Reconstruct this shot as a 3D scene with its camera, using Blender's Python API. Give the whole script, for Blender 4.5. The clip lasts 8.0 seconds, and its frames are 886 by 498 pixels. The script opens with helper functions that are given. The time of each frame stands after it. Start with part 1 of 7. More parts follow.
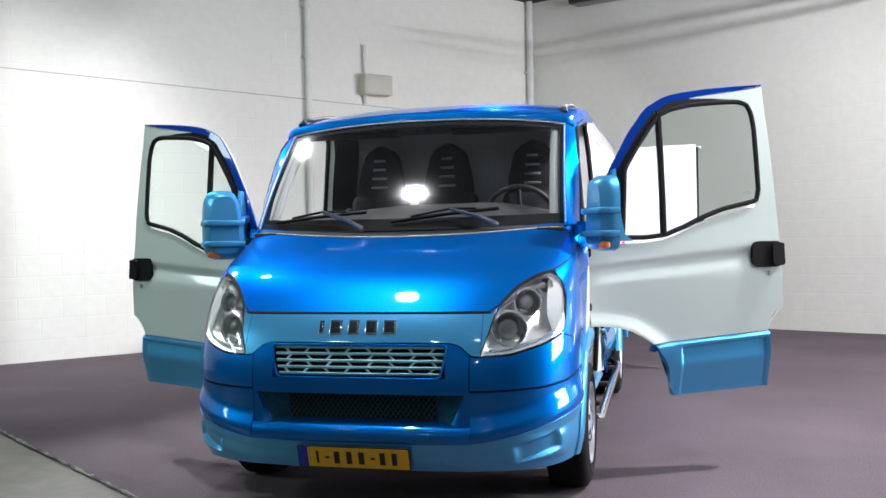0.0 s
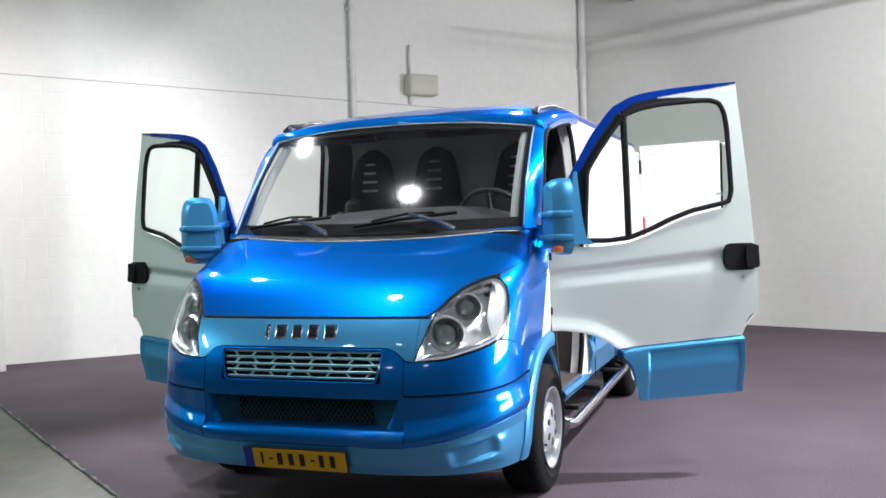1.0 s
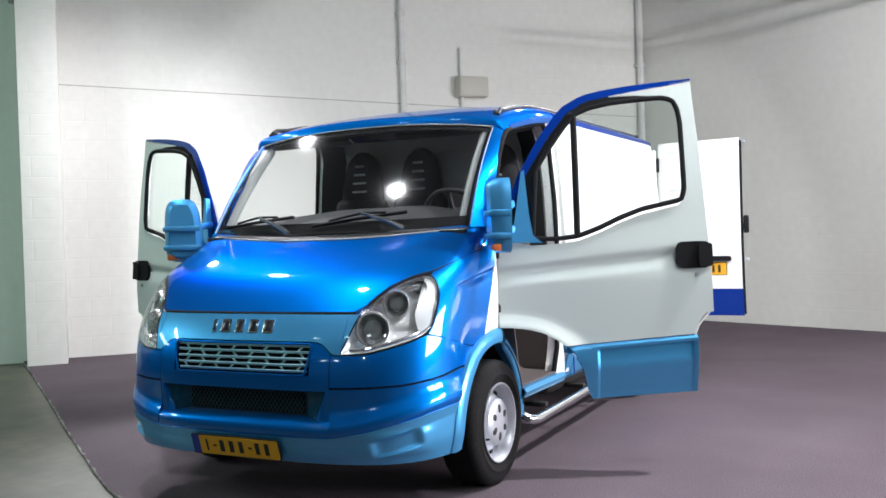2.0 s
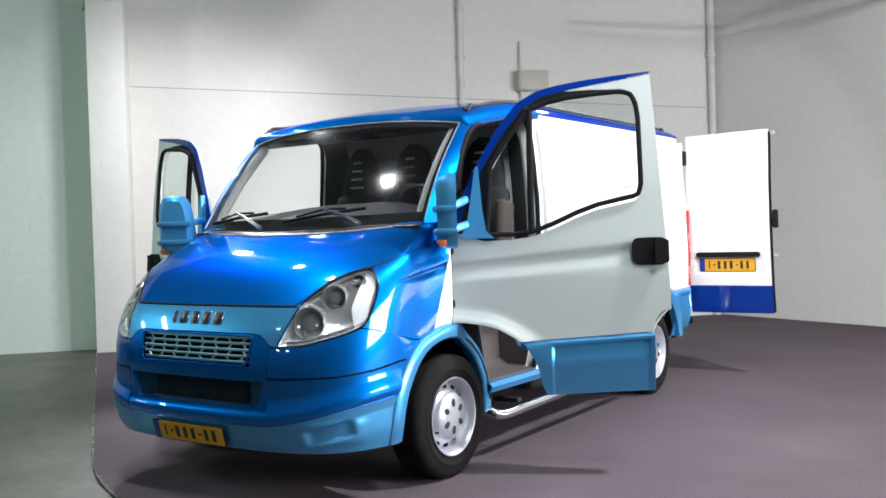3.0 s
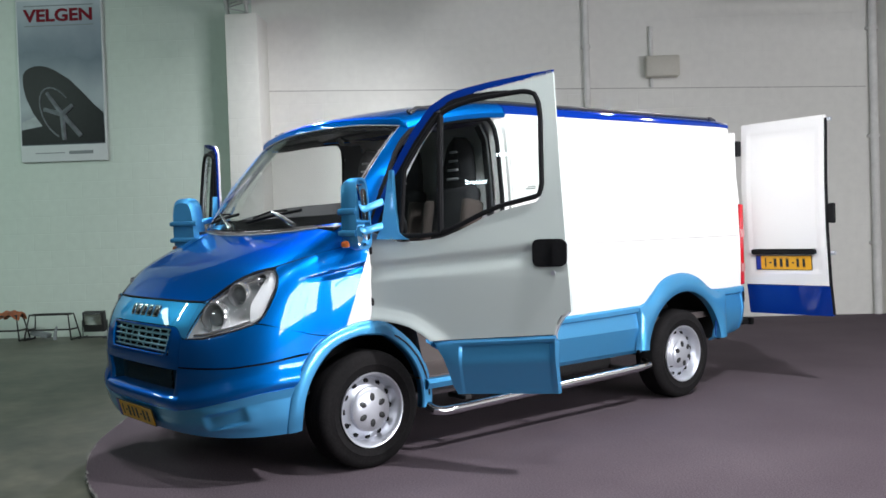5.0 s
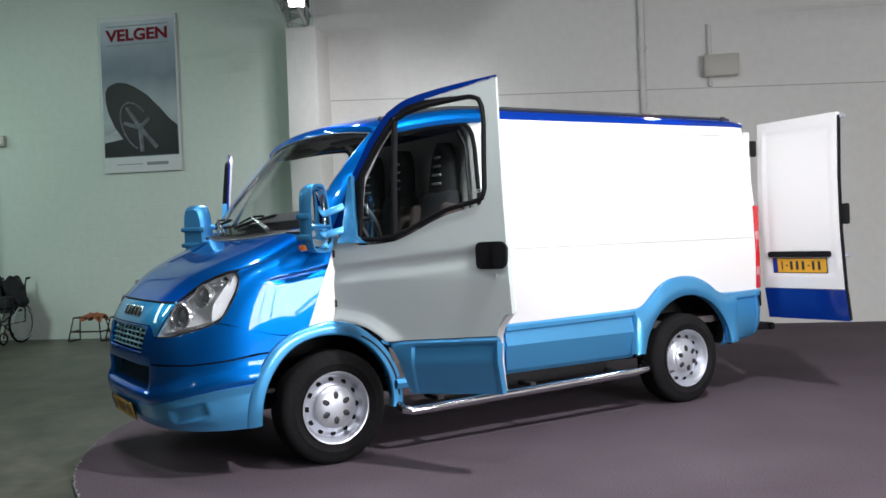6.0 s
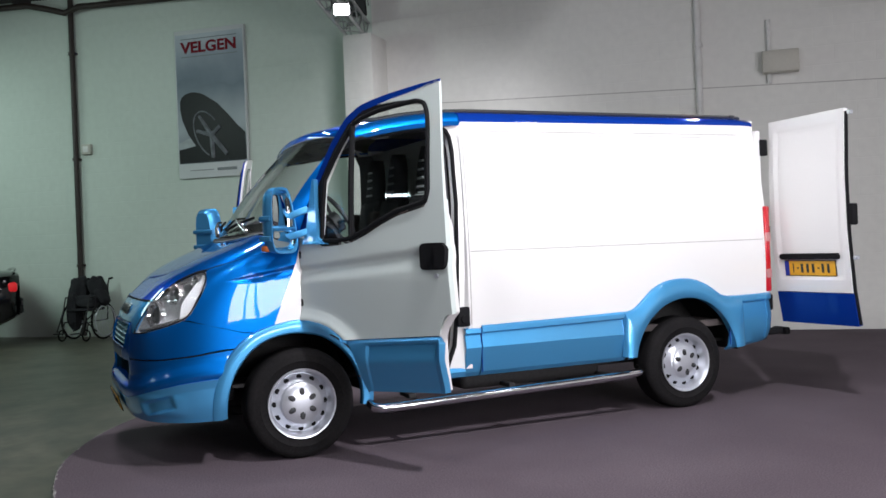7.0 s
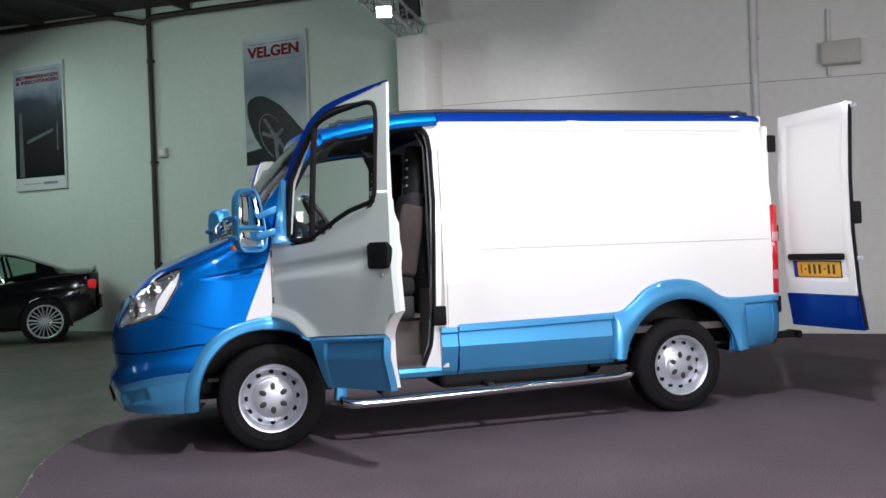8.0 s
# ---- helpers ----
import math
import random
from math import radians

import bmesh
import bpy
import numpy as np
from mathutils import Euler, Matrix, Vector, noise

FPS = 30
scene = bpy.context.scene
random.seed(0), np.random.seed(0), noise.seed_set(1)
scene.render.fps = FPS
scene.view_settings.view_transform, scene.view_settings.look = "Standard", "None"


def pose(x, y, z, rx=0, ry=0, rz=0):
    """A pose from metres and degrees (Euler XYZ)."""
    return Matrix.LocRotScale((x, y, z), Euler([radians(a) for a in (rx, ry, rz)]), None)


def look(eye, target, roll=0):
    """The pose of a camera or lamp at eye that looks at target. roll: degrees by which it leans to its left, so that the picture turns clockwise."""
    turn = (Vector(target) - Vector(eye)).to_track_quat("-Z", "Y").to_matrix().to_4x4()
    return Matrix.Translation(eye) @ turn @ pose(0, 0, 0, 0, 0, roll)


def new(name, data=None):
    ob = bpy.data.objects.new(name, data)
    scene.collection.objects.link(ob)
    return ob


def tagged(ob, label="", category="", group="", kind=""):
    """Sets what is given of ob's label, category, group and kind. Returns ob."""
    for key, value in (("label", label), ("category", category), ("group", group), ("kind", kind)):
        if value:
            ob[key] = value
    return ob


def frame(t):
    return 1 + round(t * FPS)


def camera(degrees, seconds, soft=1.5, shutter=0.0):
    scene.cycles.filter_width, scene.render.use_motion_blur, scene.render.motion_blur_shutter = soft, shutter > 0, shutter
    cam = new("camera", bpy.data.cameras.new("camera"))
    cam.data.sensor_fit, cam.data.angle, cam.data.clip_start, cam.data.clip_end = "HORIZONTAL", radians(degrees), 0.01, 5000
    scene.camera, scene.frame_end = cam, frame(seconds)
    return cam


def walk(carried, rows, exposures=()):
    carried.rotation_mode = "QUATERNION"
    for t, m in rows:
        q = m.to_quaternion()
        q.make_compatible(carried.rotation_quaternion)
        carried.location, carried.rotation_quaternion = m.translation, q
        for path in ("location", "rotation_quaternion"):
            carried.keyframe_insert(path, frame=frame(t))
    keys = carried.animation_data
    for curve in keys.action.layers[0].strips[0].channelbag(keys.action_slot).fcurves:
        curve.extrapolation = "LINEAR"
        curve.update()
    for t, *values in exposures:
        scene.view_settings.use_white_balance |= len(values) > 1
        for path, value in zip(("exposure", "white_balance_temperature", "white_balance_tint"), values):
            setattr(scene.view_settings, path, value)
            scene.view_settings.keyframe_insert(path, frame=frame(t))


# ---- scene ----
cam = camera(51.0, 8.0, 1.6)
PATH = [
    (0, (1.462, -5.16, 1.398), (0.984, -3.219, 1.367), -1.2),
    (0.5, (1.821, -5.066, 1.416), (1.24, -3.153, 1.384), -1.3),
    (1, (2.209, -4.964, 1.429), (1.526, -3.085, 1.393), -1.6),
    (1.5, (2.654, -4.882, 1.411), (1.863, -3.045, 1.38), -1.7),
    (3, (3.941, -4.312, 1.375), (2.807, -2.665, 1.342), -1.7),
    (3.5, (4.364, -4.086, 1.391), (3.122, -2.518, 1.35), -1.5),
    (4, (4.771, -3.8, 1.387), (3.422, -2.324, 1.348), -1.6),
    (4.5, (5.139, -3.455, 1.405), (3.686, -2.081, 1.36), -1.7),
    (6, (6.159, -2.383, 1.352), (4.459, -1.33, 1.328), -2.2),
    (6.5, (6.469, -1.993, 1.325), (4.703, -1.054, 1.312), -2.3),
    (7, (6.706, -1.562, 1.306), (4.883, -0.739, 1.298), -2.2),
    (7.5, (6.926, -1.13, 1.276), (5.053, -0.427, 1.277), -2.2),
    (8, (7.082, -0.684, 1.27), (5.171, -0.096, 1.27), -2.1),
]
walk(cam, [(t, look(eye, target, roll)) for t, eye, target, roll in PATH], ((0, 1.15, 6350, 13), (1.5, 1.10, 6350, 13), (3.5, 0.84, 6350, 12), (4.5, 0.55, 6350, 12), (6, 0.28, 6350, 14), (8, 0.08, 6350, 16)))

# ---- light ----
world = bpy.data.worlds.new("hall_air")
scene.world = world
world.use_nodes = True
world.node_tree.nodes["Background"].inputs[0].default_value = (0.75, 0.9, 0.85, 1)
world.node_tree.nodes["Background"].inputs[1].default_value = 0.012


def area_lamp(name, eye, target, watts, size, colour, size_y=None):
    data = bpy.data.lights.new(name, "AREA")
    data.energy, data.color, data.shape = watts, colour, "RECTANGLE"
    data.size, data.size_y = size, size_y or size
    ob = new(name, data)
    ob.matrix_world = look(eye, target)
    return ob


def spot_lamp(name, eye, target, watts, degrees, blend, colour, radius=0.12):
    data = bpy.data.lights.new(name, "SPOT")
    data.energy, data.color, data.spot_size, data.spot_blend = watts, colour, radians(degrees), blend
    data.shadow_soft_size = radius
    ob = new(name, data)
    ob.matrix_world = look(eye, target)
    return ob


WARM, COOL, GREEN = (0.945, 0.955, 0.965), (0.80, 1.0, 1.04), (0.77, 1.0, 0.89)
# floodlights on the rig over the van
spot_lamp("flood_over_screen", (-0.85, -1.05, 4.95), (0.1, 0.2, 0.6), 170, 100, 1.0, WARM, 0.12)
spot_lamp("flood_beside_roof", (-3.05, 1.05, 4.95), (-0.2, 0.5, 0.6), 150, 90, 1.0, WARM, 0.10)
spot_lamp("flood_at_side", (4.5, 1.25, 5.0), (1.6, 1.5, 0.4), 840, 125, 0.9, WARM, 0.10)
spot_lamp("flood_front_side", (4.4, -1.7, 4.95), (0.9, -0.3, 0.8), 260, 80, 1.0, WARM, 0.12)
# unseen fill, added to brighten the rear side and its carpet
spot_lamp("rear_side_fill", (5.2, 4.6, 5.0), (2.0, 3.6, 0.6), 50, 120, 1.0, WARM, 0.16)
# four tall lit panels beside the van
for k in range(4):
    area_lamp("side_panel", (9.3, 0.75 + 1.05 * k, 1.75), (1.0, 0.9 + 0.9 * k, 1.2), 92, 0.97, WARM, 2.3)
# the two walls
spot_lamp("flood_at_corner", (3.4, 4.6, 4.62), (2.2, 8.4, 2.2), 130, 125, 1.0, WARM, 0.05)
# unseen fill, added to lift the east wall and carpet
spot_lamp("carpet_wall_fill", (5.6, 3.4, 4.9), (5.4, 6.4, 1.0), 185, 110, 1.0, WARM, 0.2)
spot_lamp("truss_spot", (-4.30, 2.10, 4.26), (1.0, 0.0, 0.6), 400, 70, 0.5, WARM, 0.09)
spot_lamp("wall_spot", (3.0, -2.0, 4.9), (-2.7, 7.6, 0.9), 360, 50, 0.2, WARM, 0.10)
# unseen soft fill, added to brighten the wall beside the pillar
spot_lamp("wall_wash_fill", (-1.85, 2.9, 5.0), (-6.3, 3.6, 0.3), 540, 84, 1.0, WARM, 0.35)
# unseen spots at the bar, added to brighten the front of the roof
for x, y in ((-0.5, 5.55), (2.2, 6.22)):
    spot_lamp("bar_fill_spot", (x, y, 4.66), (0.2 * x, 0.8, 2.0), 300, 62, 0.8, WARM, 0.08)
# lamps of the hall ahead of the van and beyond
for k, watts in enumerate((3, 2, 2, 3, 4)):
    area_lamp("front_flood", (-2.4 + 1.9 * k, -5.6, 5.0), (0.8, 0.3, 1.4), watts, 0.30, COOL, 0.16)
for x, z in ((-2.8, 3.3), (-1.3, 3.2), (2.5, 3.5), (3.0, 4.4)):
    area_lamp("far_tube", (x, -10.6, z), (0.5 * x, 0.0, 1.0), 4, 0.42, COOL, 0.14)
for eye, target, watts, wide, deep in (((-10.5, -5.0, 4.5), (-10.8, -3.0, 0.0), 66, 1.2, 2.8), ((-6.5, -4.0, 4.3), (-7.4, 0.6, -1.4), 95, 0.25, 1.6)):
    area_lamp("hall_tube", eye, target, watts, wide, GREEN, deep)

# ---- materials ----


def material(name, colour, rough=0.5, metal=0.0, coat=0.0, grain=0.0, grain_size=40.0, stain=0.0, stain_size=1.2, bump=0.0, colour2=None):
    m = bpy.data.materials.new(name)
    m.use_nodes = True
    nt = m.node_tree
    b = nt.nodes["Principled BSDF"]
    b.inputs["Roughness"].default_value = rough
    b.inputs["Metallic"].default_value = metal
    b.inputs["Coat Weight"].default_value = coat
    b.inputs["Coat Roughness"].default_value = 0.03
    if coat and metal:
        b.inputs["Specular IOR Level"].default_value = 0.0
        b.inputs["Specular Tint"].default_value = (*[min(1.0, 1.25 * c) for c in colour], 1)
    b.inputs["Base Color"].default_value = (*colour, 1)
    if not (grain or stain or bump):
        return m
    tc = nt.nodes.new("ShaderNodeTexCoord")
    fine = nt.nodes.new("ShaderNodeTexNoise")
    fine.inputs["Scale"].default_value, fine.inputs["Detail"].default_value = grain_size, 4
    wide = nt.nodes.new("ShaderNodeTexNoise")
    wide.inputs["Scale"].default_value, wide.inputs["Detail"].default_value = stain_size, 5
    nt.links.new(tc.outputs["Object"], fine.inputs["Vector"])
    nt.links.new(tc.outputs["Object"], wide.inputs["Vector"])
    c2 = colour2 or tuple(c * 0.55 for c in colour)
    mix1 = nt.nodes.new("ShaderNodeMixRGB")
    mix1.inputs[1].default_value, mix1.inputs[2].default_value = (*colour, 1), (*c2, 1)
    ramp = nt.nodes.new("ShaderNodeMapRange")
    ramp.inputs[1].default_value, ramp.inputs[2].default_value = 0.35, 0.75
    ramp.inputs[3].default_value, ramp.inputs[4].default_value = 0.0, stain
    nt.links.new(wide.outputs["Fac"], ramp.inputs[0])
    nt.links.new(ramp.outputs[0], mix1.inputs[0])
    mix2 = nt.nodes.new("ShaderNodeMixRGB")
    mix2.blend_type = "MULTIPLY"
    mix2.inputs[0].default_value = 1.0
    g = nt.nodes.new("ShaderNodeMapRange")
    g.inputs[1].default_value, g.inputs[2].default_value = 0.25, 0.75
    g.inputs[3].default_value, g.inputs[4].default_value = 1.0 - grain, 1.0 + grain
    nt.links.new(fine.outputs["Fac"], g.inputs[0])
    nt.links.new(mix1.outputs[0], mix2.inputs[1])
    nt.links.new(g.outputs[0], mix2.inputs[2])
    nt.links.new(mix2.outputs[0], b.inputs["Base Color"])
    if bump:
        bn = nt.nodes.new("ShaderNodeBump")
        bn.inputs["Strength"].default_value, bn.inputs["Distance"].default_value = bump, 0.01
        nt.links.new(fine.outputs["Fac"], bn.inputs["Height"])
        nt.links.new(bn.outputs[0], b.inputs["Normal"])
    return m


def glass_material(name, tint, clear, rough=0.0, haze=0.0):
    """A thin pane: mostly clear, with a mirror reflection that grows at grazing angles, and a white haze painted in for
    lamp glare.
    """
    m = bpy.data.materials.new(name)
    m.use_nodes = True
    nt = m.node_tree
    nt.nodes.remove(nt.nodes["Principled BSDF"])
    clearness = nt.nodes.new("ShaderNodeBsdfTransparent")
    clearness.inputs[0].default_value = (*[c * clear for c in tint], 1)
    gloss = nt.nodes.new("ShaderNodeBsdfGlossy")
    gloss.inputs["Roughness"].default_value = rough
    mix = nt.nodes.new("ShaderNodeMixShader")
    face = nt.nodes.new("ShaderNodeLayerWeight")
    face.inputs["Blend"].default_value = 0.5
    power = nt.nodes.new("ShaderNodeMath")
    power.operation = "POWER"
    power.inputs[1].default_value = 4.5
    lift = nt.nodes.new("ShaderNodeMath")
    lift.operation = "MULTIPLY_ADD"
    lift.inputs[1].default_value, lift.inputs[2].default_value = 0.88, 0.05
    nt.links.new(face.outputs["Facing"], power.inputs[0])
    nt.links.new(power.outputs[0], lift.inputs[0])
    nt.links.new(lift.outputs[0], mix.inputs[0])
    nt.links.new(clearness.outputs[0], mix.inputs[1])
    nt.links.new(gloss.outputs[0], mix.inputs[2])
    # even white veil stands in for lamp glare across the pane
    haze_mix = nt.nodes.new("ShaderNodeMixShader")
    haze_mix.inputs[0].default_value = haze
    haze_white = nt.nodes.new("ShaderNodeBsdfDiffuse")
    haze_white.inputs[0].default_value = (0.55, 0.56, 0.57, 1)
    nt.links.new(mix.outputs[0], haze_mix.inputs[1])
    nt.links.new(haze_white.outputs[0], haze_mix.inputs[2])
    nt.links.new(haze_mix.outputs[0], nt.nodes["Material Output"].inputs[0])
    return m


def glow_material(name, colour, strength):
    m = bpy.data.materials.new(name)
    m.use_nodes = True
    b = m.node_tree.nodes["Principled BSDF"]
    b.inputs["Base Color"].default_value = (*colour, 1)
    b.inputs["Emission Color"].default_value = (*colour, 1)
    b.inputs["Emission Strength"].default_value = strength
    return m


BLUE = material("blue_metallic_paint", (0.0015, 0.150, 0.54), 0.40, 0.76, 1.0, grain=0.10, grain_size=900, stain=0.12, stain_size=0.7, colour2=(0.0015, 0.134, 0.49))
SKY = material("light_blue_metallic_paint", (0.080, 0.355, 0.66), 0.38, 0.58, 1.0, grain=0.10, grain_size=900, stain=0.12, stain_size=0.7, colour2=(0.074, 0.315, 0.61))
NAVY = material("dark_blue_paint", (0.004, 0.035, 0.27), 0.34, 0.2, 1.0, grain=0.06, grain_size=700)
WHITE = material("white_body_paint", (0.80, 0.79, 0.77), 0.32, 0.0, 1.0, grain=0.015, grain_size=300, stain=0.25, stain_size=0.9, colour2=(0.74, 0.73, 0.72))
# body white greyed and greened: the doors' shaded look put into the colour
GREYEDWHITE = material("shade_greyed_white_paint", (0.625, 0.69, 0.66), 0.34, 0.05, 1.0, grain=0.03, grain_size=800, stain=0.2, stain_size=0.8, colour2=(0.58, 0.64, 0.61))
RUBBER = material("black_seal_rubber", (0.008, 0.008, 0.009), 0.75, grain=0.2, grain_size=120)
TYRE = material("tyre_rubber", (0.009, 0.0085, 0.009), 0.85, grain=0.3, grain_size=60, stain=0.5, stain_size=6, colour2=(0.018, 0.016, 0.016), bump=0.15)
PLASTIC = material("dark_grey_plastic", (0.020, 0.021, 0.023), 0.48, grain=0.15, grain_size=250, bump=0.1)
TRIM = material("grey_cab_plastic", (0.105, 0.087, 0.083), 0.6, grain=0.12, grain_size=200, stain=0.4, stain_size=3, bump=0.08)
FABRIC = material("black_seat_fabric", (0.028, 0.028, 0.031), 0.9, grain=0.3, grain_size=180, stain=0.4, stain_size=4, bump=0.2)
CHROME = material("polished_chrome", (0.80, 0.81, 0.83), 0.15, 1.0, grain=0.03, grain_size=60)
STEEL = material("silver_wheel_paint", (0.64, 0.66, 0.71), 0.32, 0.62, 0.5, grain=0.05, grain_size=120, stain=0.3, stain_size=5)
DARKSTEEL = material("dark_underbody_steel", (0.018, 0.017, 0.017), 0.7, 0.2, grain=0.3, grain_size=40, bump=0.3)
REFLECTOR = material("lamp_reflector", (0.85, 0.86, 0.88), 0.12, 1.0, grain=0.05, grain_size=50)
SMOKED = material("lamp_housing_chrome", (0.88, 0.90, 0.91), 0.22, 0.62, grain=0.06, grain_size=22, bump=0.6)
MIRROR = material("mirror_glass", (0.88, 0.90, 0.91), 0.015, 1.0)
PLATE = material("yellow_plate", (0.74, 0.37, 0.010), 0.42, grain=0.04, grain_size=200)
PLATEBLUE = material("blue_plate_band", (0.006, 0.030, 0.30), 0.42, grain=0.04, grain_size=200)
INK = material("black_print", (0.012, 0.012, 0.012), 0.5)
REDLENS = material("red_lamp_lens", (0.50, 0.010, 0.018), 0.16, 0.0, 0.8)
CLEARLENS = material("white_lamp_lens", (0.52, 0.22, 0.22), 0.16, 0.0, 0.8)
AMBER = material("amber_lamp_lens", (0.62, 0.16, 0.04), 0.16, 0.0, 0.8)
WINDSCREEN = glass_material("windscreen_glass", (0.97, 0.99, 0.985), 0.99, 0.08, 0.002)
WINDOW = glass_material("side_window_glass", (0.95, 0.99, 0.975), 0.985)
LENS = glass_material("headlamp_lens", (1.0, 1.0, 1.0), 0.95)
TINTED = glass_material("coupe_window_glass", (0.84, 0.93, 0.88), 0.95)
BLACKPAINT = material("black_car_paint", (0.003, 0.003, 0.004), 0.10, 0.0, 0.3, grain=0.1, grain_size=400)
SEATSIDE = material("brown_grey_fabric", (0.050, 0.037, 0.033), 0.9, grain=0.25, grain_size=160, bump=0.15)


def wall_material(name, colour, dirt, course=0.25, block=0.5, joint=0.045):
    """Painted masonry: broad uneven whitewash, faint block joints, scuffs near the foot as spots."""
    m = material(name, colour, 0.8, grain=0.035, grain_size=9, stain=0.5, stain_size=0.45, colour2=dirt)
    nt = m.node_tree
    b = nt.nodes["Principled BSDF"]
    tc = nt.nodes["Texture Coordinate"] if "Texture Coordinate" in nt.nodes else nt.nodes.new("ShaderNodeTexCoord")
    brick = nt.nodes.new("ShaderNodeTexBrick")
    brick.inputs["Scale"].default_value = 1.0
    brick.inputs["Brick Width"].default_value, brick.inputs["Row Height"].default_value = block, course
    brick.inputs["Mortar Size"].default_value, brick.inputs["Mortar Smooth"].default_value = 0.008, 0.6
    brick.inputs["Color1"].default_value = brick.inputs["Color2"].default_value = (1, 1, 1, 1)
    brick.inputs["Mortar"].default_value = (0, 0, 0, 1)
    turn = nt.nodes.new("ShaderNodeMapping")
    turn.inputs["Rotation"].default_value = (radians(90), 0, 0)
    nt.links.new(tc.outputs["Object"], turn.inputs["Vector"])
    nt.links.new(turn.outputs[0], brick.inputs["Vector"])
    bn = nt.nodes.new("ShaderNodeBump")
    bn.inputs["Strength"].default_value, bn.inputs["Distance"].default_value = 0.35, joint * 0.1
    nt.links.new(brick.outputs["Color"], bn.inputs["Height"])
    rough = nt.nodes.new("ShaderNodeTexNoise")
    rough.inputs["Scale"].default_value, rough.inputs["Detail"].default_value = 28, 4
    nt.links.new(tc.outputs["Object"], rough.inputs["Vector"])
    bn2 = nt.nodes.new("ShaderNodeBump")
    bn2.inputs["Strength"].default_value, bn2.inputs["Distance"].default_value = 0.2, 0.004
    nt.links.new(rough.outputs["Fac"], bn2.inputs["Height"])
    nt.links.new(bn.outputs[0], bn2.inputs["Normal"])
    nt.links.new(bn2.outputs[0], b.inputs["Normal"])
    return m


WALLWHITE = wall_material("white_painted_blockwork", (0.74, 0.73, 0.69), (0.66, 0.645, 0.605))
WALLGREY = wall_material("grey_blockwork", (0.16, 0.165, 0.16), (0.11, 0.115, 0.11))
# same wall, with the green cast of the hall tubes put into its paint
WALLGREEN = wall_material("green_cast_white_blockwork", (0.575, 0.64, 0.585), (0.485, 0.555, 0.49))
PIPEWHITE = material("white_painted_pipe", (0.70, 0.69, 0.67), 0.5, grain=0.05, grain_size=20, stain=0.4, stain_size=3)
BOXBEIGE = material("beige_junction_box", (0.50, 0.48, 0.42), 0.5, grain=0.04, grain_size=40)
SHADOWLINE = material("joint_and_crease_grey", (0.42, 0.40, 0.38), 0.9, grain=0.2, grain_size=30)
CEILING = material("dark_corrugated_ceiling", (0.045, 0.040, 0.038), 0.8, grain=0.2, grain_size=12, stain=0.5, stain_size=0.8)
RUSTPIPE = material("dark_brown_pipe", (0.030, 0.020, 0.017), 0.55, grain=0.25, grain_size=30, stain=0.5, stain_size=4)
CARPET = material("dark_plum_grey_carpet", (0.100, 0.078, 0.092), 0.95, grain=0.36, grain_size=95, stain=0.8, stain_size=0.9, colour2=(0.136, 0.109, 0.125), bump=0.35)
CONCRETE = material("worn_grey_green_concrete", (0.086, 0.082, 0.058), 0.42, grain=0.30, grain_size=8, stain=1.0, stain_size=1.9, colour2=(0.028, 0.030, 0.022), bump=0.12)
ALU = material("truss_aluminium", (0.45, 0.46, 0.47), 0.35, 0.9, grain=0.1, grain_size=60)
LAMPBLACK = material("black_lamp_housing", (0.02, 0.02, 0.021), 0.5, grain=0.1, grain_size=90)
for m in (TYRE, RUBBER, CARPET, FABRIC):
    m.node_tree.nodes["Principled BSDF"].inputs["Specular IOR Level"].default_value = 0.15
GLOWWHITE = glow_material("lit_lamp_glass", (1.0, 0.97, 0.95), 60.0)

# ---- mesh helpers ----


def part(name, bm, mat, parent=None, label="", angle=35.0):
    """Links a bmesh as one mesh object, under a thing or a part."""
    me = bpy.data.meshes.new(name)
    bmesh.ops.recalc_face_normals(bm, faces=bm.faces[:])
    bm.to_mesh(me)
    bm.free()
    for m in mat if isinstance(mat, (list, tuple)) else [mat]:
        me.materials.append(m)
    me.polygons.foreach_set("use_smooth", [True] * len(me.polygons))
    me.set_sharp_from_angle(angle=radians(angle))
    ob = new(name, me)
    if parent is not None:
        ob.parent = parent
    if label:
        ob["label"] = label
    return ob


def thing(name, label, category, m=None, group="", kind=""):
    ob = new(name)
    ob.empty_display_size = 0.2
    if m is not None:
        ob.matrix_world = m
    return tagged(ob, label, category, group, kind)


def box(bm, centre, size, bevel=0.0, m=None, mat=0, segments=2):
    made = bmesh.ops.create_cube(bm, size=1.0)["verts"]
    for v in made:
        v.co = Vector((v.co.x * size[0], v.co.y * size[1], v.co.z * size[2]))
    if bevel:
        edges = list({e for v in made for e in v.link_edges})
        out = bmesh.ops.bevel(bm, geom=edges, offset=bevel, segments=segments, affect="EDGES", profile=0.5)
        made = list({v for f in out["faces"] for v in f.verts} | {v for v in made if v.is_valid})
    shift = Matrix.Translation(centre) @ (m or Matrix())
    for v in made:
        v.co = shift @ v.co
    for f in {f for v in made for f in v.link_faces}:
        f.material_index = mat
    return made


